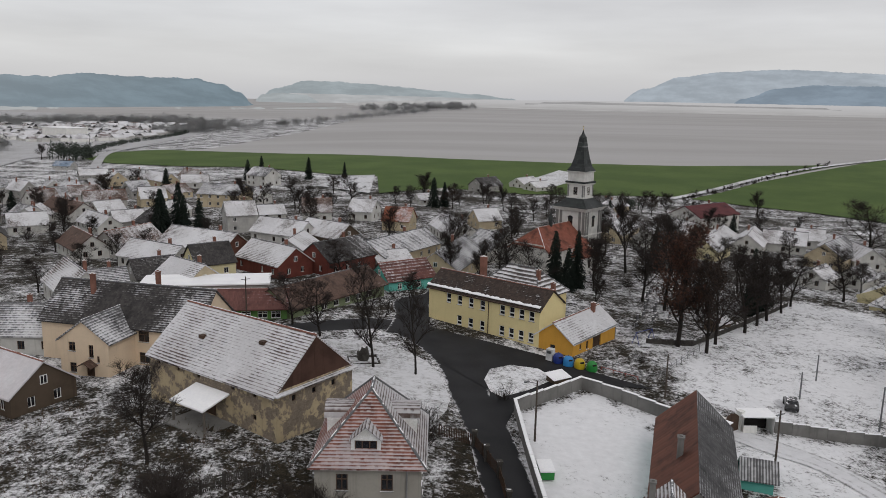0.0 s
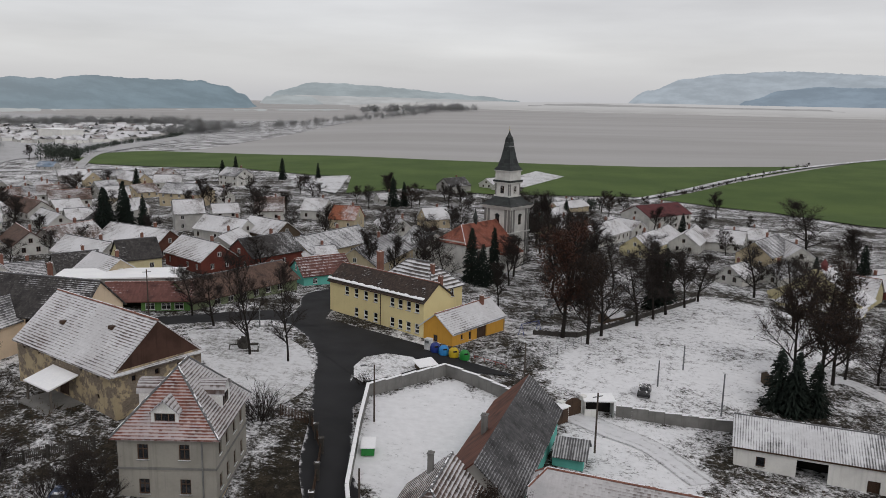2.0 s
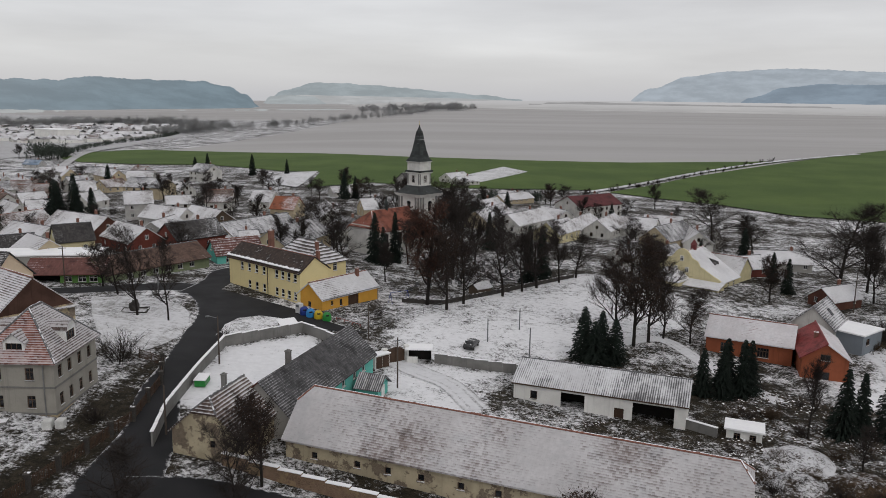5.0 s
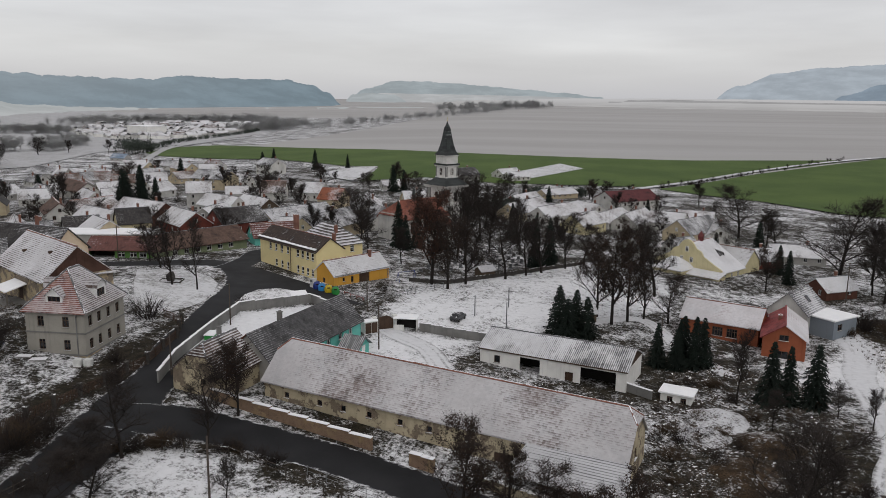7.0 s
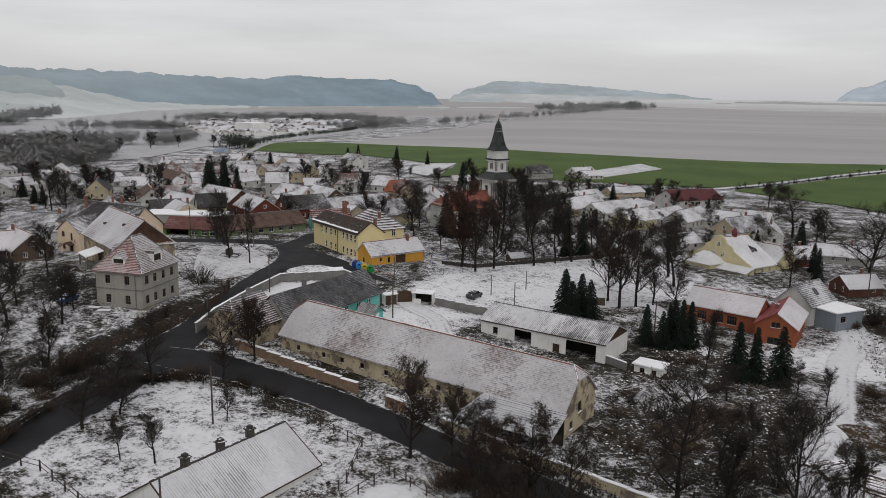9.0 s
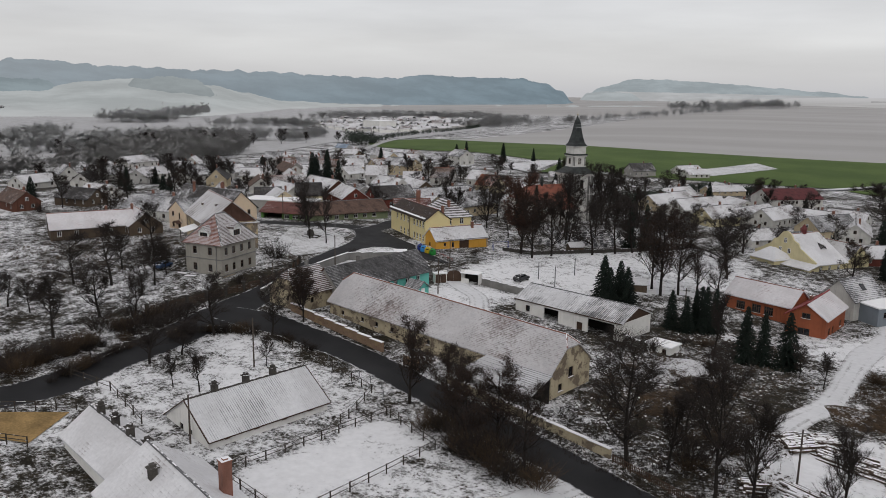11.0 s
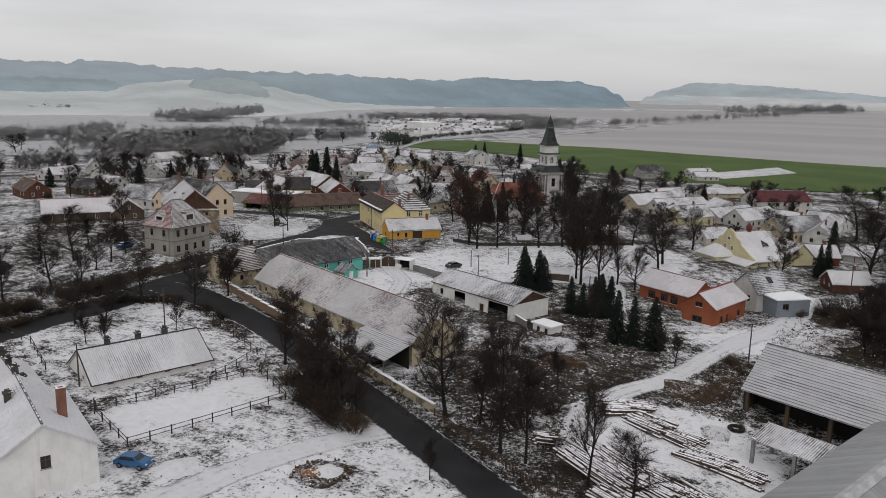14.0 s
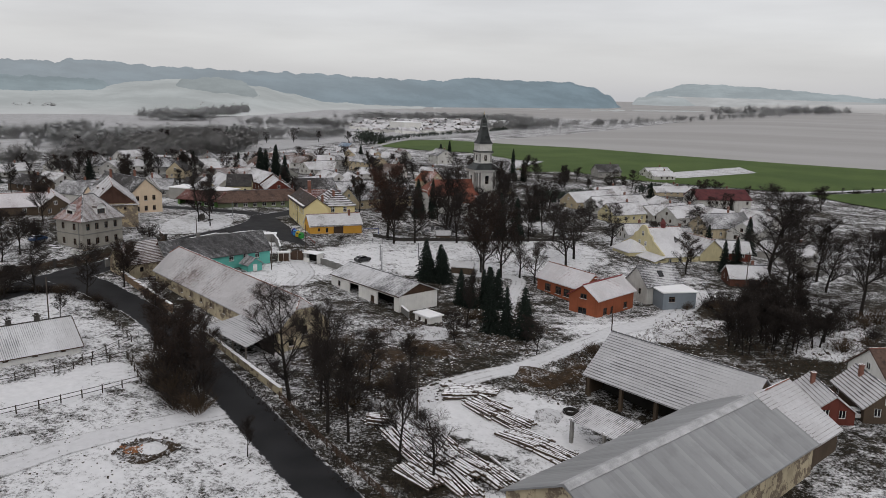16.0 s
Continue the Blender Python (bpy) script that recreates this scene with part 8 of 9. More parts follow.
for i, (x, y) in enumerate(((-6.2, 53.2), (-5.0, 53.8))):
    t = thing("water_tank", x, y, 15, "white plastic water tank in a steel cage", "tank", "water tanks")
    bm = bmesh.new()
    bm_box(bm, -0.5, 0.5, -0.6, 0.6, 0.15, 1.1)
    bmesh.ops.bevel(bm, geom=bm.edges[:], offset=0.08, segments=2, affect="EDGES")
    part("body", bm, plain("milky_plastic", (0.62, 0.62, 0.60), 0.5), t)
    bm = bmesh.new()
    bm_box(bm, -0.55, 0.55, -0.65, 0.65, 0.0, 0.14)
    part("pallet", bm, M_WOOD, t)
hut = thing("low_hut", 8.8, 99.0, 35, "low hut with snowy sheet roof by the yard corner", "hut")
block(hut, 2.6, 1.8, 0.9, 0.9, M["brown"], gables=False, base=-0.4)
bm = bmesh.new()
slab(bm, bm.loops.layers.uv.new("UVMap"), [([(-1.6, -1.1, 0.85), (1.6, -1.1, 0.85), (1.6, 1.1, 1.35), (-1.6, 1.1, 1.35)], (1, 0, 0))], 0.08)
part("roof", bm, M_SNOW, hut)
for x, y, r, lw, nm in ((40.6, 133.4, 40, 3.6, "brown hut with snowy roof at the field's edge"), (62.6, 107.0, 20, 5.0, "dark field shelter with snowy roof")):
    h2 = thing("hut", x, y, r, nm, "hut")
    block(h2, lw, 3.0, 1.9, 2.7, M["brown"])
    roof_part(h2, lw, 3.0, 1.9, 2.7, R["snow"], 0.35, 0.3)


def car(x, y, rot, paint, label):
    ob = thing("car", x, y, rot, label, "car", "parked cars", z=ground_z(x, y) + 0.02)
    bm = bmesh.new()
    prof = [(-2.0, 0.35), (-2.05, 0.75), (-1.9, 0.95), (-1.55, 1.05), (-1.1, 1.42), (0.45, 1.45), (1.05, 1.02), (1.85, 0.88), (2.05, 0.6), (2.02, 0.35)]
    n = len(prof)
    rows = []
    for y0, k in ((-0.82, 0.0), (-0.80, 1.0), (0.80, 1.0), (0.82, 0.0)):
        rows.append([bm.verts.new((px, y0 * (0.86 if pz > 1.2 else 1.0), pz)) for px, pz in prof])
    for a, b in ((rows[0], rows[3]),):
        for i in range(n):
            j = (i + 1) % n
            bm.faces.new((a[i], a[j], b[j], b[i]))
        bm.faces.new(a[::-1])
        bm.faces.new(b)
    for r in rows[1:3]:
        for v in r:
            bm.verts.remove(v)
    bmesh.ops.bevel(bm, geom=bm.edges[:], offset=0.05, segments=2, affect="EDGES")
    part("body", bm, paint, ob)
    for nm, x0, x1, z0, z1 in (("windscreen", 0.5, 0.98, 1.08, 1.40), ("rear_window", -1.5, -1.14, 1.1, 1.38)):
        bm = bmesh.new()
        s = 1 if x0 > 0 else -1
        a, b = (x1, x0) if s > 0 else (x0, x1)
        vs = [bm.verts.new(p) for p in ((a + 0.05 * s, -0.62, z0), (a + 0.05 * s, 0.62, z0), (b + 0.05 * s, 0.58, z1), (b + 0.05 * s, -0.58, z1))]
        bm.faces.new(vs)
        part(nm, bm, M_GLASS, ob)
    for sy in (-1, 1):
        bm = bmesh.new()
        vs = [bm.verts.new(p) for p in ((-1.35, sy * 0.81, 1.04), (0.8, sy * 0.81, 1.04), (0.4, sy * 0.735, 1.38), (-1.05, sy * 0.735, 1.38))]
        bm.faces.new(vs)
        part("side_window", bm, M_GLASS, ob)
        for px in (-1.25, 1.25):
            bm = bmesh.new()
            bmesh.ops.create_cone(bm, cap_ends=True, segments=16, radius1=0.32, radius2=0.32, depth=0.2, matrix=Matrix.Translation((px, sy * 0.76, 0.31)) @ Matrix.Rotation(radians(90), 4, "X"))
            w = part("wheel", bm, M_VOID, ob, "black rubber tyre")
            bm = bmesh.new()
            bmesh.ops.create_cone(bm, cap_ends=True, segments=12, radius1=0.19, radius2=0.19, depth=0.04, matrix=Matrix.Translation((px, sy * 0.865, 0.31)) @ Matrix.Rotation(radians(90), 4, "X"))
            part("rim", bm, M_STEEL, w)
        bm = bmesh.new()
        bm_box(bm, 1.93, 2.0, sy * 0.6 - 0.16, sy * 0.6 + 0.16, 0.62, 0.76)
        part("headlight", bm, M_FRAME_W, ob)
    return ob


car(60.2, -4.2, 20, plain("blue_car_paint", (0.02, 0.10, 0.24), 0.3, 0, 0.1, 1.0, 0.5), "small blue hatchback parked in the snow")
car(-19.9, 53.4, 100, plain("dark_blue_car_paint", (0.02, 0.05, 0.12), 0.3, 0, 0.1, 1.0, 0.5, snow=0.3), "dark blue car parked beside the villa")
car(40.2, 97.6, 75, plain("black_car_paint", (0.02, 0.02, 0.022), 0.35, 0, 0.2, 1.0, 0.5, snow=0.3), "dark hatchback standing on the snowy field")
car(147.8, 68.4, 200, plain("white_car_paint", (0.6, 0.6, 0.6), 0.35, 0, 0.1, 1.0, 0.5), "white estate car parked by the barn")


# ---- log yard, heaps, graves ----
M_LOG = plain("debarked_logs", (0.075, 0.055, 0.042), 0.9, 0, 0.5, 2.0, 0.2, snow=0.62)
M_LOGEND = plain("sawn_log_ends", (0.30, 0.22, 0.13), 0.9)
bm = bmesh.new()
bmesh.ops.create_cone(bm, cap_ends=True, segments=9, radius1=0.2, radius2=0.16, depth=6.0, matrix=Matrix.Rotation(radians(90), 4, "Y"))
LOG = bpy.data.meshes.new("log")
bm.to_mesh(LOG)
bm.free()
LOG.materials.append(M_LOG)


def log_pile(x, y, rot, rows, count, label, s=1.0):
    ob = thing("log_pile", x, y, rot, label, "log pile", "log piles")
    for j in range(rows):
        for i in range(count - j):
            yy = (i - (count - j - 1) / 2) * 0.42 + random.uniform(-0.08, 0.08)
            shared("log", LOG, ob, pose(random.uniform(-0.6, 0.6), yy, 0.2 + j * 0.34, random.uniform(0, 360), random.uniform(-1.5, 1.5), random.uniform(-5, 5)) @ Matrix.Diagonal((s * random.uniform(0.85, 1.1), random.uniform(0.8, 1.2), random.uniform(0.8, 1.2), 1)))
    return ob


log_pile(98.8, 44.4, 40, 2, 12, "loose pile of snow-dusted logs", 0.7)
log_pile(104.2, 42.6, 340, 2, 11, "flat pile of snow-dusted logs")
log_pile(108.6, 41.4, 345, 2, 9, "flat pile of snow-dusted logs")
log_pile(112.6, 37.6, 352, 2, 10, "flat pile of long snow-dusted logs")
log_pile(117.0, 36.6, 345, 2, 9, "flat pile of long snow-dusted logs")
log_pile(101.0, 27.6, 330, 2, 11, "dark pile of long logs")
log_pile(105.6, 25.4, 332, 3, 12, "dark pile of long logs")
log_pile(110.4, 26.2, 340, 3, 12, "dark pile of long logs")
log_pile(114.4, 26.6, 335, 2, 9, "dark pile of long logs")
log_pile(100.6, 30.6, 334, 2, 8, "dark pile of long logs")
log_pile(104.6, 29.4, 328, 3, 9, "dark pile of long logs")
log_pile(107.6, 21.6, 342, 2, 10, "dark pile of long logs")
log_pile(112.0, 22.2, 330, 2, 8, "dark pile of long logs")
log_pile(101.6, 46.6, 20, 2, 8, "loose pile of snow-dusted logs", 0.6)
log_pile(95.0, 29.6, 20, 3, 6, "short stacked firewood logs", 0.35)


def heap(name, x, y, r, h, material, label, seed, flat=1.0):
    """A low irregular mound that rests on the ground."""
    ob_z = ground_z(x, y)
    bm = bmesh.new()
    n, m = 7, 18
    c = bm.verts.new((0, 0, h))
    prev = None
    for i in range(1, n + 1):
        ring = []
        for j in range(m):
            a = math.tau * j / m
            rr = r * i / n * (1 + 0.35 * noise.noise(Vector((math.cos(a) * 1.5, math.sin(a) * 1.5, seed))))
            z = h * (1 - (i / n) ** 1.5) * (1 + 0.5 * noise.noise(Vector((rr * 1.2, a * 2, seed)))) - (0.25 if i == n else 0)
            xx, yy = rr * math.cos(a) * flat, rr * math.sin(a)
            ring.append(bm.verts.new((xx, yy, z + ground_z(x + xx, y + yy) - ob_z)))
        for j in range(m):
            if prev is None:
                bm.faces.new((c, ring[j], ring[(j + 1) % m]))
            else:
                bm.faces.new((prev[j], ring[j], ring[(j + 1) % m], prev[(j + 1) % m]))
        prev = ring
    ob = part(name, bm, material, None)
    ob.location = (x, y, ob_z)
    return tagged(ob, label, "heap", "heaps")


_, M_RUBBLE = land("snowy_rubble", (0.045, 0.035, 0.028), (0.11, 0.085, 0.065), 0.52, (0.72, 0.72, 0.74), 0.03, 1.4)
_, M_OLDSNOW = land("old_lumpy_snow", (0.05, 0.04, 0.03), (0.12, 0.10, 0.08), 0.78, (0.80, 0.80, 0.82), 0.06, 1.2)
_, M_BRUSHEARTH = land("brown_overgrown_earth", (0.040, 0.028, 0.018), (0.085, 0.055, 0.032), 0.36, (0.66, 0.66, 0.68), 0.04, 1.2)
heap("mound", 78.2, 7.0, 3.8, 0.25, M_BRUSHEARTH, "ring of dark earth round a rubble pit", 13)
heap("snow_mound", 78.6, 7.4, 2.0, 0.7, M_OLDSNOW, "snow-covered rubble heap in a shallow pit", 1)
heap("snow_mound", 64.6, -1.6, 2.8, 0.35, M_OLDSNOW, "flat heap of old snow beside the driveway", 2)
heap("mound", 81.0, 64.0, 4.6, 1.0, M_RUBBLE, "overgrown rubble heap under patchy snow", 3)
heap("mound", 86.0, 57.0, 5.0, 0.9, M_BRUSHEARTH, "earth mound overgrown with weeds", 4)
heap("mound", 78.0, 58.0, 4.0, 0.9, M_RUBBLE, "rubble mound with patchy snow", 5)
heap("mound", 82.0, 48.0, 5.0, 0.8, M_BRUSHEARTH, "brown mound overgrown with weeds", 6)
heap("mound", 105.6, 57.6, 4.4, 0.7, M_BRUSHEARTH, "brown weedy mound beside the track", 7)
heap("mound", 110.6, 63.0, 4.6, 1.0, M_BRUSHEARTH, "brown weedy mound by the barn", 8)
heap("mound", 117.0, 92.0, 5.0, 0.9, M_RUBBLE, "heap of building rubble under snow", 9)
heap("mound", 112.0, 46.6, 2.4, 0.6, M_RUBBLE, "heap of boards and rubble", 10)
heap("mound", 121.0, 99.0, 4.0, 0.8, M_RUBBLE, "heap of building rubble under snow", 11)
def scatter(name, poly, n, lo, hi, material, label, seed, lumps=True, lift=0.0, even=False):
    """Countless small stuff strewn over a patch of ground: clods and stones, or tufts of dead stalks."""
    rng = random.Random(seed)
    xs, ys = [p[0] for p in poly], [p[1] for p in poly]
    v, f = [], []
    made = 0
    while made < n:
        x, y = rng.uniform(min(xs), max(xs)), rng.uniform(min(ys), max(ys))
        if not inside(x, y, poly) or not even and noise.noise(Vector((x * 0.22, y * 0.22, seed))) < rng.uniform(-0.5, 0.35):
            made += 0.2
            continue
        made += 1
        s, z, b = rng.uniform(lo, hi) * rng.choice((0.6, 0.8, 1.0)), ground_z(x, y) + lift, len(v)
        if lumps:
            a0 = rng.uniform(0, 6.28)
            ring = [(x + math.cos(a0 + k * 1.257) * s * rng.uniform(0.6, 1.3), y + math.sin(a0 + k * 1.257) * s * rng.uniform(0.5, 1.1), z - 0.05) for k in range(5)]
            up = [(x + (p[0] - x) * 0.6, y + (p[1] - y) * 0.6, z + s * rng.uniform(0.3, 0.8)) for p in ring]
            v += ring + up
            f += [(b + k, b + (k + 1) % 5, b + 5 + (k + 1) % 5, b + 5 + k) for k in range(5)] + [tuple(b + 5 + k for k in range(5))]
        else:
            for _ in range(5):
                b = len(v)
                dx, dy, w = rng.uniform(-0.5, 0.5) * s, rng.uniform(-0.5, 0.5) * s, rng.uniform(0.02, 0.05)
                ox, oy = rng.uniform(-0.2, 0.2), rng.uniform(-0.2, 0.2)
                a0 = rng.uniform(0, 6.28)
                v += [(x + ox - w * math.cos(a0), y + oy - w * math.sin(a0), z - 0.05), (x + ox + w * math.cos(a0), y + oy + w * math.sin(a0), z - 0.05), (x + ox + dx, y + oy + dy, z + s * rng.uniform(0.5, 1.0))]
                f.append((b, b + 1, b + 2))
    me = bpy.data.meshes.new(name)
    me.from_pydata(v, [], f)
    me.materials.append(material)
    return tagged(new(name, me), label, "rubble" if lumps else "undergrowth", kind="stuff")


M_CLOD = plain("dirty_rubble_and_clods", (0.07, 0.058, 0.048), 0.95, 0, 0.5, 2.0, 0.2, snow=0.42)
M_OLDBRICK = plain("broken_old_bricks", (0.26, 0.12, 0.06), 0.9, 0, 0.5, 2.0, 0.2, snow=0.3)
scatter("rubble", BRUSH, 2600, 0.12, 0.5, M_CLOD, "snow-dusted clods and rubble in the overgrown yard", 61)
scatter("undergrowth", BRUSH, 1700, 0.3, 0.8, M_DRY, "dead brown weeds in the overgrown yard", 62, False)
scatter("rubble", THICKET, 900, 0.12, 0.5, M_CLOD, "snow-dusted rubble around the block house", 63)
scatter("undergrowth", THICKET, 3000, 0.4, 1.1, M_DRY, "dead brown weeds behind the timber barn", 64, False)
scatter("undergrowth", VERGE, 2600, 0.3, 1.0, M_TWIG, "dark dead weeds along the road", 65, False)
scatter("rubble", [(75, 4), (79, 3.6), (82, 7), (81, 10.6), (77, 10.4), (74.6, 7)], 120, 0.1, 0.35, M_CLOD, "broken stones in the shallow pit", 66, lift=0.22, even=True)
scatter("brick_rubble", [(75.6, 5.4), (77.6, 4.6), (79, 6.6), (77, 7.6)], 50, 0.12, 0.3, M_OLDBRICK, "broken orange bricks on the heap", 67, lift=0.28, even=True)
scatter("rubble", FORE, 1500, 0.05, 0.22, M_CLOD, "loose clods showing through the snow", 68)
scatter("undergrowth", GARDEN, 2600, 0.3, 0.9, M_DRY, "dead brown weeds in the garden", 69, False)
scatter("rubble", [(104, 52), (112, 50), (113, 66), (106, 72), (103, 60)], 300, 0.1, 0.4, M_CLOD, "rubble beside the timber barn", 70)
scatter("undergrowth", [(104, 54), (112, 56), (113, 68), (107, 74), (104, 62)], 700, 0.4, 1.1, M_DRY, "brown weeds beside the timber barn", 71, False)
scatter("undergrowth", LOGDARK, 500, 0.2, 0.6, M_TWIG, "bark and twigs between the log piles", 72, False)
scatter("rubble", BARNYARD, 900, 0.08, 0.3, M_CLOD, "clods and stones in the barnyard", 73)
tyre = thing("tractor_tyre", 114.0, 49.6, 0, "big tractor tyre lying on the ground", "tyre")
bm = bmesh.new()
for i in range(24):
    a, b = math.tau * i / 24, math.tau * (i + 1) / 24
    bm_tube(bm, (math.cos(a) * 0.9, math.sin(a) * 0.9, 0.25), (math.cos(b) * 0.9, math.sin(b) * 0.9, 0.25), 0.26, 0.26, 7, False)
part("tread", bm, M_VOID, tyre)
st = thing("memorial", -18.6, 100.4, 15, "rough boulder memorial within a low kerb", "memorial")
bm = bmesh.new()
bmesh.ops.create_icosphere(bm, subdivisions=3, radius=1.0)
for v in bm.verts:
    v.co = Vector((v.co.x * 0.9, v.co.y * 0.7, v.co.z * 1.2 + 0.9)) * (1 + 0.25 * noise.noise(v.co * 1.7))
part("boulder", bm, M_BOULDER, st)
bm = bmesh.new()
for a in ((-2.2, 2.2, -1.8, -1.6), (-2.2, 2.2, 1.6, 1.8), (-2.2, -2.0, -1.6, 1.6), (2.0, 2.2, -1.6, 1.6)):
    bm_box(bm, a[0], a[1], a[2], a[3], -0.3, 0.3)
part("kerb", bm, M_BOULDER, st)["kind"] = "stuff"
bm = bmesh.new()
bm_box(bm, -0.45, 0.45, -0.1, 0.1, -0.2, 1.0)
bm_box(bm, -0.55, 0.55, -0.2, 0.2, -0.2, 0.2)
GR = bpy.data.meshes.new("gravestone")
bm.to_mesh(GR)
bm.free()
GR.materials.append(plain("dark_polished_granite", (0.10, 0.10, 0.105), 0.35, 0, 0.4, 1.0, 0.5, snow=0.6))
for i in range(90):
    x, y = 26 + (i % 10) * 2.6 + random.uniform(-0.4, 0.4), 132 + (i // 10) * 4.2 + random.uniform(-0.5, 0.5)
    x += (i // 10) * 1.2
    if inside(x, y, CHURCH) and math.hypot(x - CX, y - CY) > 12:
        o = new("gravestone", GR)
        o.matrix_basis = pose(x, y, ground_z(x, y), 0, 0, 53 + random.uniform(-4, 4)) @ Matrix.Diagonal((1, 1, random.uniform(0.7, 1.4), 1))
        tagged(o, "dark granite gravestone with a cap of snow", "gravestone", "gravestones")
sw = thing("playground_frame", 25.0, 121.2, 40, "blue steel swing frame by the orange outbuilding", "playground")
for px in (-2, 2):
    for py in (-0.9, 0.9):
        bm = bmesh.new()
        bm_tube(bm, (px, py, -0.3), (px, 0, 2.2), 0.05, 0.05, 6)
        part("leg", bm, COL["blue"], sw)
bm = bmesh.new()
bm_tube(bm, (-2.1, 0, 2.2), (2.1, 0, 2.2), 0.05, 0.05, 6)
part("beam", bm, COL["blue"], sw)

# ---- far town and woods ----
def belt(name, line, width, n, h, material, label, seed, tris_each=70):
    """A far belt of trees, each a stem and a haze of twigs, joined into one object."""
    rng = random.Random(seed)
    tris = []
    for _ in range(n):
        t = rng.random() * (len(line) - 1)
        i = min(int(t), len(line) - 2)
        f = t - i
        x = line[i][0] + (line[i + 1][0] - line[i][0]) * f + rng.uniform(-width, width)
        y = line[i][1] + (line[i + 1][1] - line[i][1]) * f + rng.uniform(-width, width)
        z = ground_z(x, y)
        hh = h * rng.uniform(0.55, 1.15)
        r = hh * rng.uniform(0.25, 0.42)
        tris.append(((x - 0.3, y, z - 1), (x + 0.3, y, z - 1), (x, y, z + hh * 0.8)))
        for _ in range(tris_each):
            u, v, w = rng.gauss(0, 0.5), rng.gauss(0, 0.5), rng.gauss(0, 0.42)
            c = Vector((x + u * r, y + v * r, z + hh * 0.56 + w * hh * 0.38))
            a = Vector((rng.uniform(-1, 1), rng.uniform(-1, 1), rng.uniform(-1, 1))).normalized() * hh * rng.uniform(0.07, 0.15)
            b = Vector((rng.uniform(-1, 1), rng.uniform(-1, 1), rng.uniform(-1, 1))).normalized() * hh * rng.uniform(0.04, 0.10)
            tris.append((c - a, c + b, c + a))
    ob = new(name, tri_mesh(name, tris, material))
    return tagged(ob, label, "wood", kind="stuff")


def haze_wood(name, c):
    """Twigs of a far wood, too fine to shade one by one: normals face up, haze is in the colour."""
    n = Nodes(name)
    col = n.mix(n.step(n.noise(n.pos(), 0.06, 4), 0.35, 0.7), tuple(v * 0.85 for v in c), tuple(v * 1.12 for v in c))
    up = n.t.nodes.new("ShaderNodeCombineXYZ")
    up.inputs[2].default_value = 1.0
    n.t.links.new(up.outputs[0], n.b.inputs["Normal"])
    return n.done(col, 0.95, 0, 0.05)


# One wood in three tones, paled further as painted haze grows with distance.
M_FARWOOD = haze_wood("hazed_brown_wood", (0.30, 0.293, 0.291))
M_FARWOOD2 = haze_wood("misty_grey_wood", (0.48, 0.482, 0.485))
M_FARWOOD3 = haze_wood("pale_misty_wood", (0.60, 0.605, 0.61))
M_HEDGE = plain("dark_evergreen_hedge", (0.045, 0.055, 0.045), 0.95, 0, 0.3, 0.3)
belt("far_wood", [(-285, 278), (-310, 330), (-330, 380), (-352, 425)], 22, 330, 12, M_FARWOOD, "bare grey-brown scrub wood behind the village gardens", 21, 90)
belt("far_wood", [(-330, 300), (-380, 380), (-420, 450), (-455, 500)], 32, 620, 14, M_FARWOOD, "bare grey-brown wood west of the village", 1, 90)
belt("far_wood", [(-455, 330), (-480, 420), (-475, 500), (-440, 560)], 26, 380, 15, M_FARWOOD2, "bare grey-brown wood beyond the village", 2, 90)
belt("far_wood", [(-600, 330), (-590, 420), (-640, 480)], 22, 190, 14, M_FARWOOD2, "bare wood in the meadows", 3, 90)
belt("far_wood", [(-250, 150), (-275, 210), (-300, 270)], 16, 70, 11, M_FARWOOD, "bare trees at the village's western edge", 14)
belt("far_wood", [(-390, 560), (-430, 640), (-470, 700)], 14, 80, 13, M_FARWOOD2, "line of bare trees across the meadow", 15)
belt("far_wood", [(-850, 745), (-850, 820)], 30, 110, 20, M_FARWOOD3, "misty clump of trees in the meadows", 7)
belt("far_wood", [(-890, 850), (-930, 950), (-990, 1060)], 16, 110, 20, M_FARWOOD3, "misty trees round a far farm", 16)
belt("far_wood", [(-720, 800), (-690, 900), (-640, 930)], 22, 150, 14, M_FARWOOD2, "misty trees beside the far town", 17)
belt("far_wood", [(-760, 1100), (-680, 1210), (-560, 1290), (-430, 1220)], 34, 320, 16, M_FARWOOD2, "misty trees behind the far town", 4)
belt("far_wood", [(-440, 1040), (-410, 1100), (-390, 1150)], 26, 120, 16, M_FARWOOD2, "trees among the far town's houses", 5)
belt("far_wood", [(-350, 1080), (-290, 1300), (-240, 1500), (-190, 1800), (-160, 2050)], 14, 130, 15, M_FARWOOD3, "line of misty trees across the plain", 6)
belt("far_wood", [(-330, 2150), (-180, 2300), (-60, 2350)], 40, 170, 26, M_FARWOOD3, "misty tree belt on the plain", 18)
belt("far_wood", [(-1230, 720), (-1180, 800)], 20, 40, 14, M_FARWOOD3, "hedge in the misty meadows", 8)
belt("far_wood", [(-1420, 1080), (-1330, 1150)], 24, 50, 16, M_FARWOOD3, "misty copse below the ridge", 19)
belt("hedge", [(-302, 565), (-326, 615), (-354, 703), (-378, 795), (-393, 908), (-405, 990), (-415, 1060)], 3, 360, 6, M_HEDGE, "dark hedge along the country road", 9, 40)
belt("hedge", [(36, 322), (52, 330), (64, 338)], 2, 90, 5, M_HEDGE, "dark hedge round the farm", 10, 40)
belt("hedge", [(22, 236), (30, 252), (38, 263)], 2, 110, 6, M_HEDGE, "dark evergreen hedge behind the church", 12, 40)
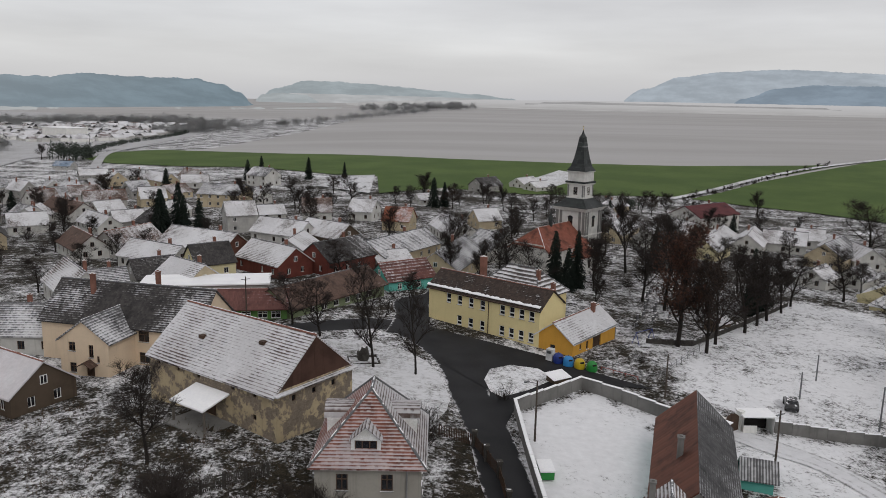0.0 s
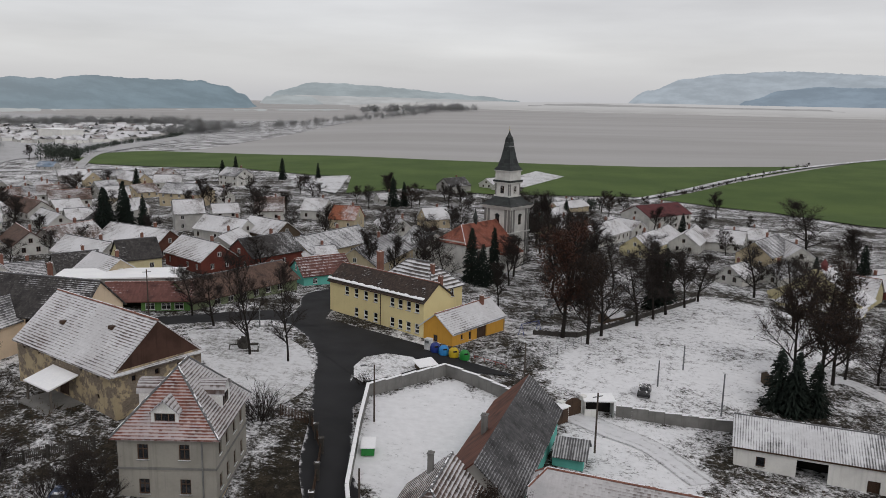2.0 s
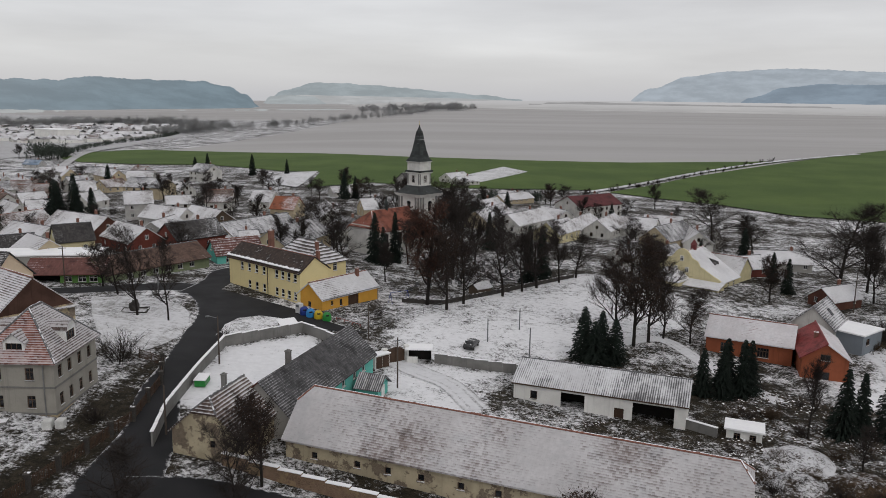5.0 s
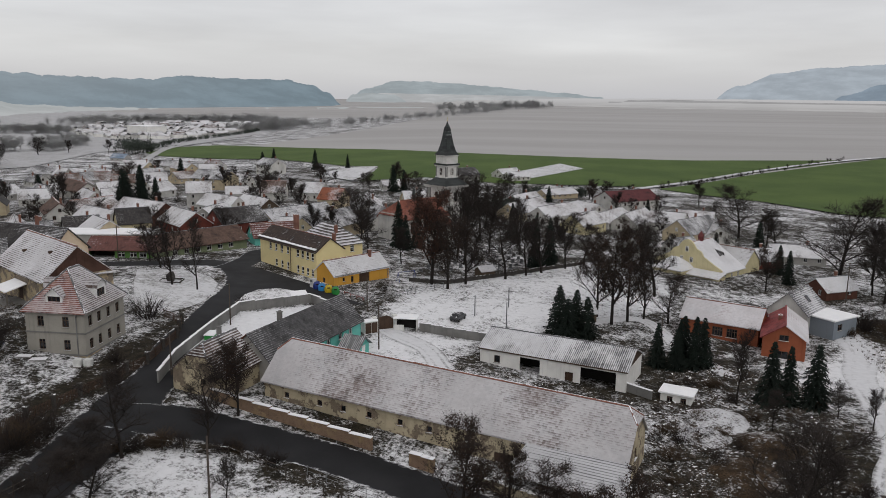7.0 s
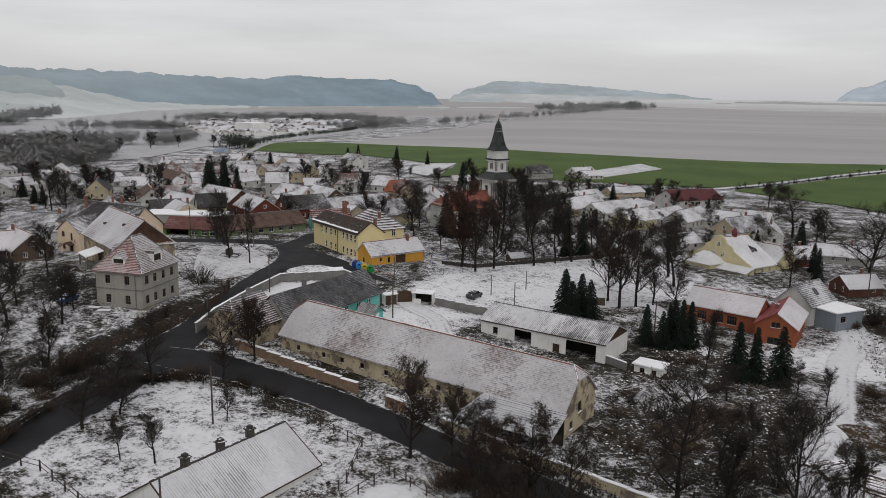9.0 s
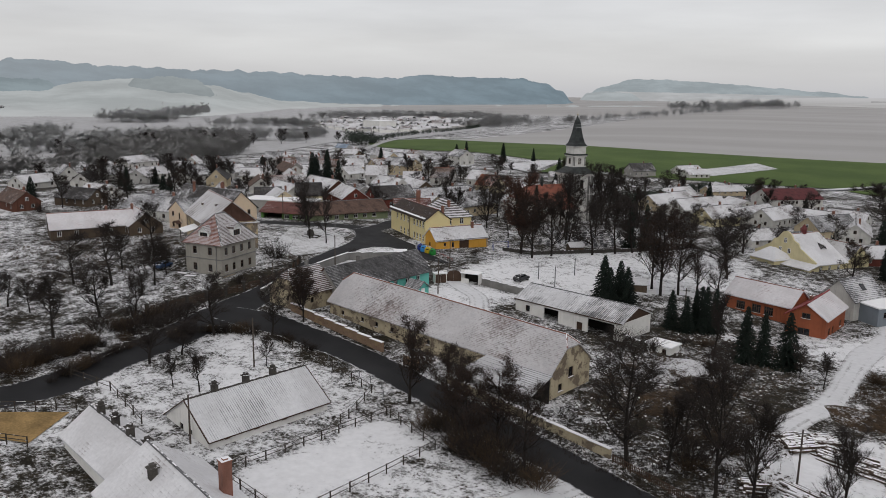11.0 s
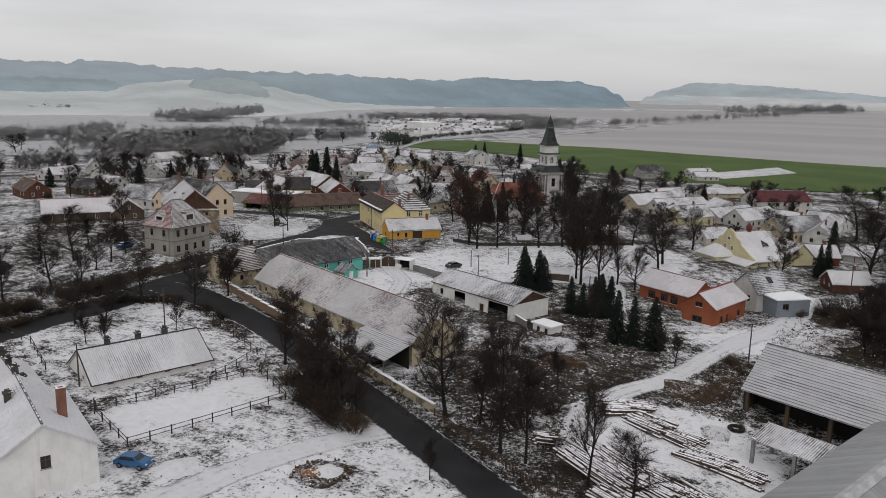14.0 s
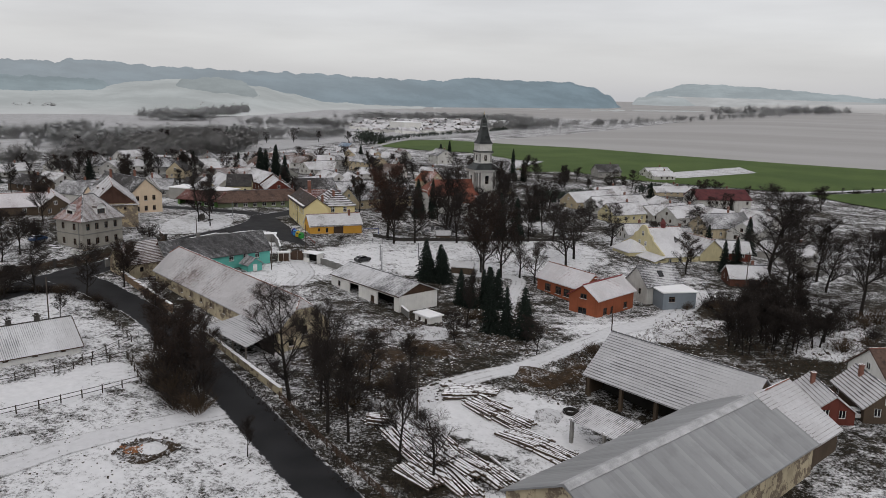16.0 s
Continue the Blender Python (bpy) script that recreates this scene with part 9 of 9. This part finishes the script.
belt("far_wood", [(-290, 540), (-310, 565), (-330, 575)], 12, 34, 13, M_HEDGE, "dark conifers by the road", 11)
TOWN = [(-660, 960), (-530, 846), (-470, 822), (-432, 824), (-412, 900), (-432, 1010), (-432, 1150), (-560, 1230), (-720, 1130)]
rng = random.Random(77)
spots = [(-514, 918)]
tries = 0
while len(spots) < 190 and tries < 6000:
    tries += 1
    x, y = rng.uniform(-720, -405), rng.uniform(820, 1230)
    gap = 13.5 if len(spots) < 150 else 11.0
    if not inside(x, y, TOWN) or min(math.hypot(x - u, y - v) for u, v in spots) < gap or math.hypot(x + 514, y - 918) < 34:
        continue
    spots.append((x, y))
    h = rng.uniform(5.5, 9.5)
    ob = thing("far_house", x, y, rng.uniform(-20, 20) + rng.choice((-28, 62)), "small pale house with snowy roof in the far town", "house", "far town houses")
    L, W = rng.uniform(10, 21), rng.uniform(8, 12)
    bm = bmesh.new()
    bm_box(bm, -L / 2, L / 2, -W / 2, W / 2, -2, h * 0.6)
    part("wall", bm, M[rng.choice(("barnwhite", "white", "pale"))], ob)
    roof_part(ob, L, W, h * 0.6, h, R[rng.choice(("fresh", "fresh", "snow", "snow", "grey", "snowbrown"))], 0.3, 0.2)
fac = thing("factory_hall", -506, 908, -28, "large white factory hall in the far town", "factory")
bm = bmesh.new()
bm_box(bm, -24, 24, -14, 14, -2, 14)
part("wall", bm, M["barnwhite"], fac)
bm = bmesh.new()
bm_box(bm, -24.5, 24.5, -14.5, 14.5, 14, 14.6)
part("roof_slab", bm, M_SNOW, fac)
for i in range(44):
    x, y = rng.uniform(-230, -120), rng.uniform(150, 420)
    ok = True
    for o in scene.objects:
        if o.parent is None and o.get("category", "") in ("house", "shop") and (o.location.x - x) ** 2 + (o.location.y - y) ** 2 < 210:
            ok = False
            break
    if ok and not (y > 330 and x > -150):
        cottage(round(x, 1), round(y, 1), rng.choice((35, 125, 60, 150)), rng.uniform(9, 15), rng.uniform(7.5, 9.5), rng.uniform(5.5, 7.5), rng.choice(("snow", "snow", "grey", "snowbrown", "darkgrey")), rng.choice(("white", "white", "cream", "grey", "pale")), "village house under a snow-dusted saddle roof")
cottage(153.5, 84, 40, 13, 9, 7, "brown", "barnwhite", "white house with dark brown tiled roof")
cottage(160, 94, 130, 13, 9, 7, "snowbrown", "brown", "brown house with half snowy roof")
cottage(143.6, 68.4, 118, 9, 5.5, 4.2, "tilelines", "red", "dark red boarded shed with snow-striped tile roof")
cottage(149.4, 73.0, 118, 10, 6, 5.0, "tilelines", "brown", "brown shed with snow-striped tile roof")
cottage(-58.5, 81.5, 152, 14, 8, 6, "redsnow", "brown", "long shed with red snow-streaked tile roof")
cottage(-72, 101, 5, 20, 9, 6.5, "grey", "white", "white outbuilding with long grey snowy roof")
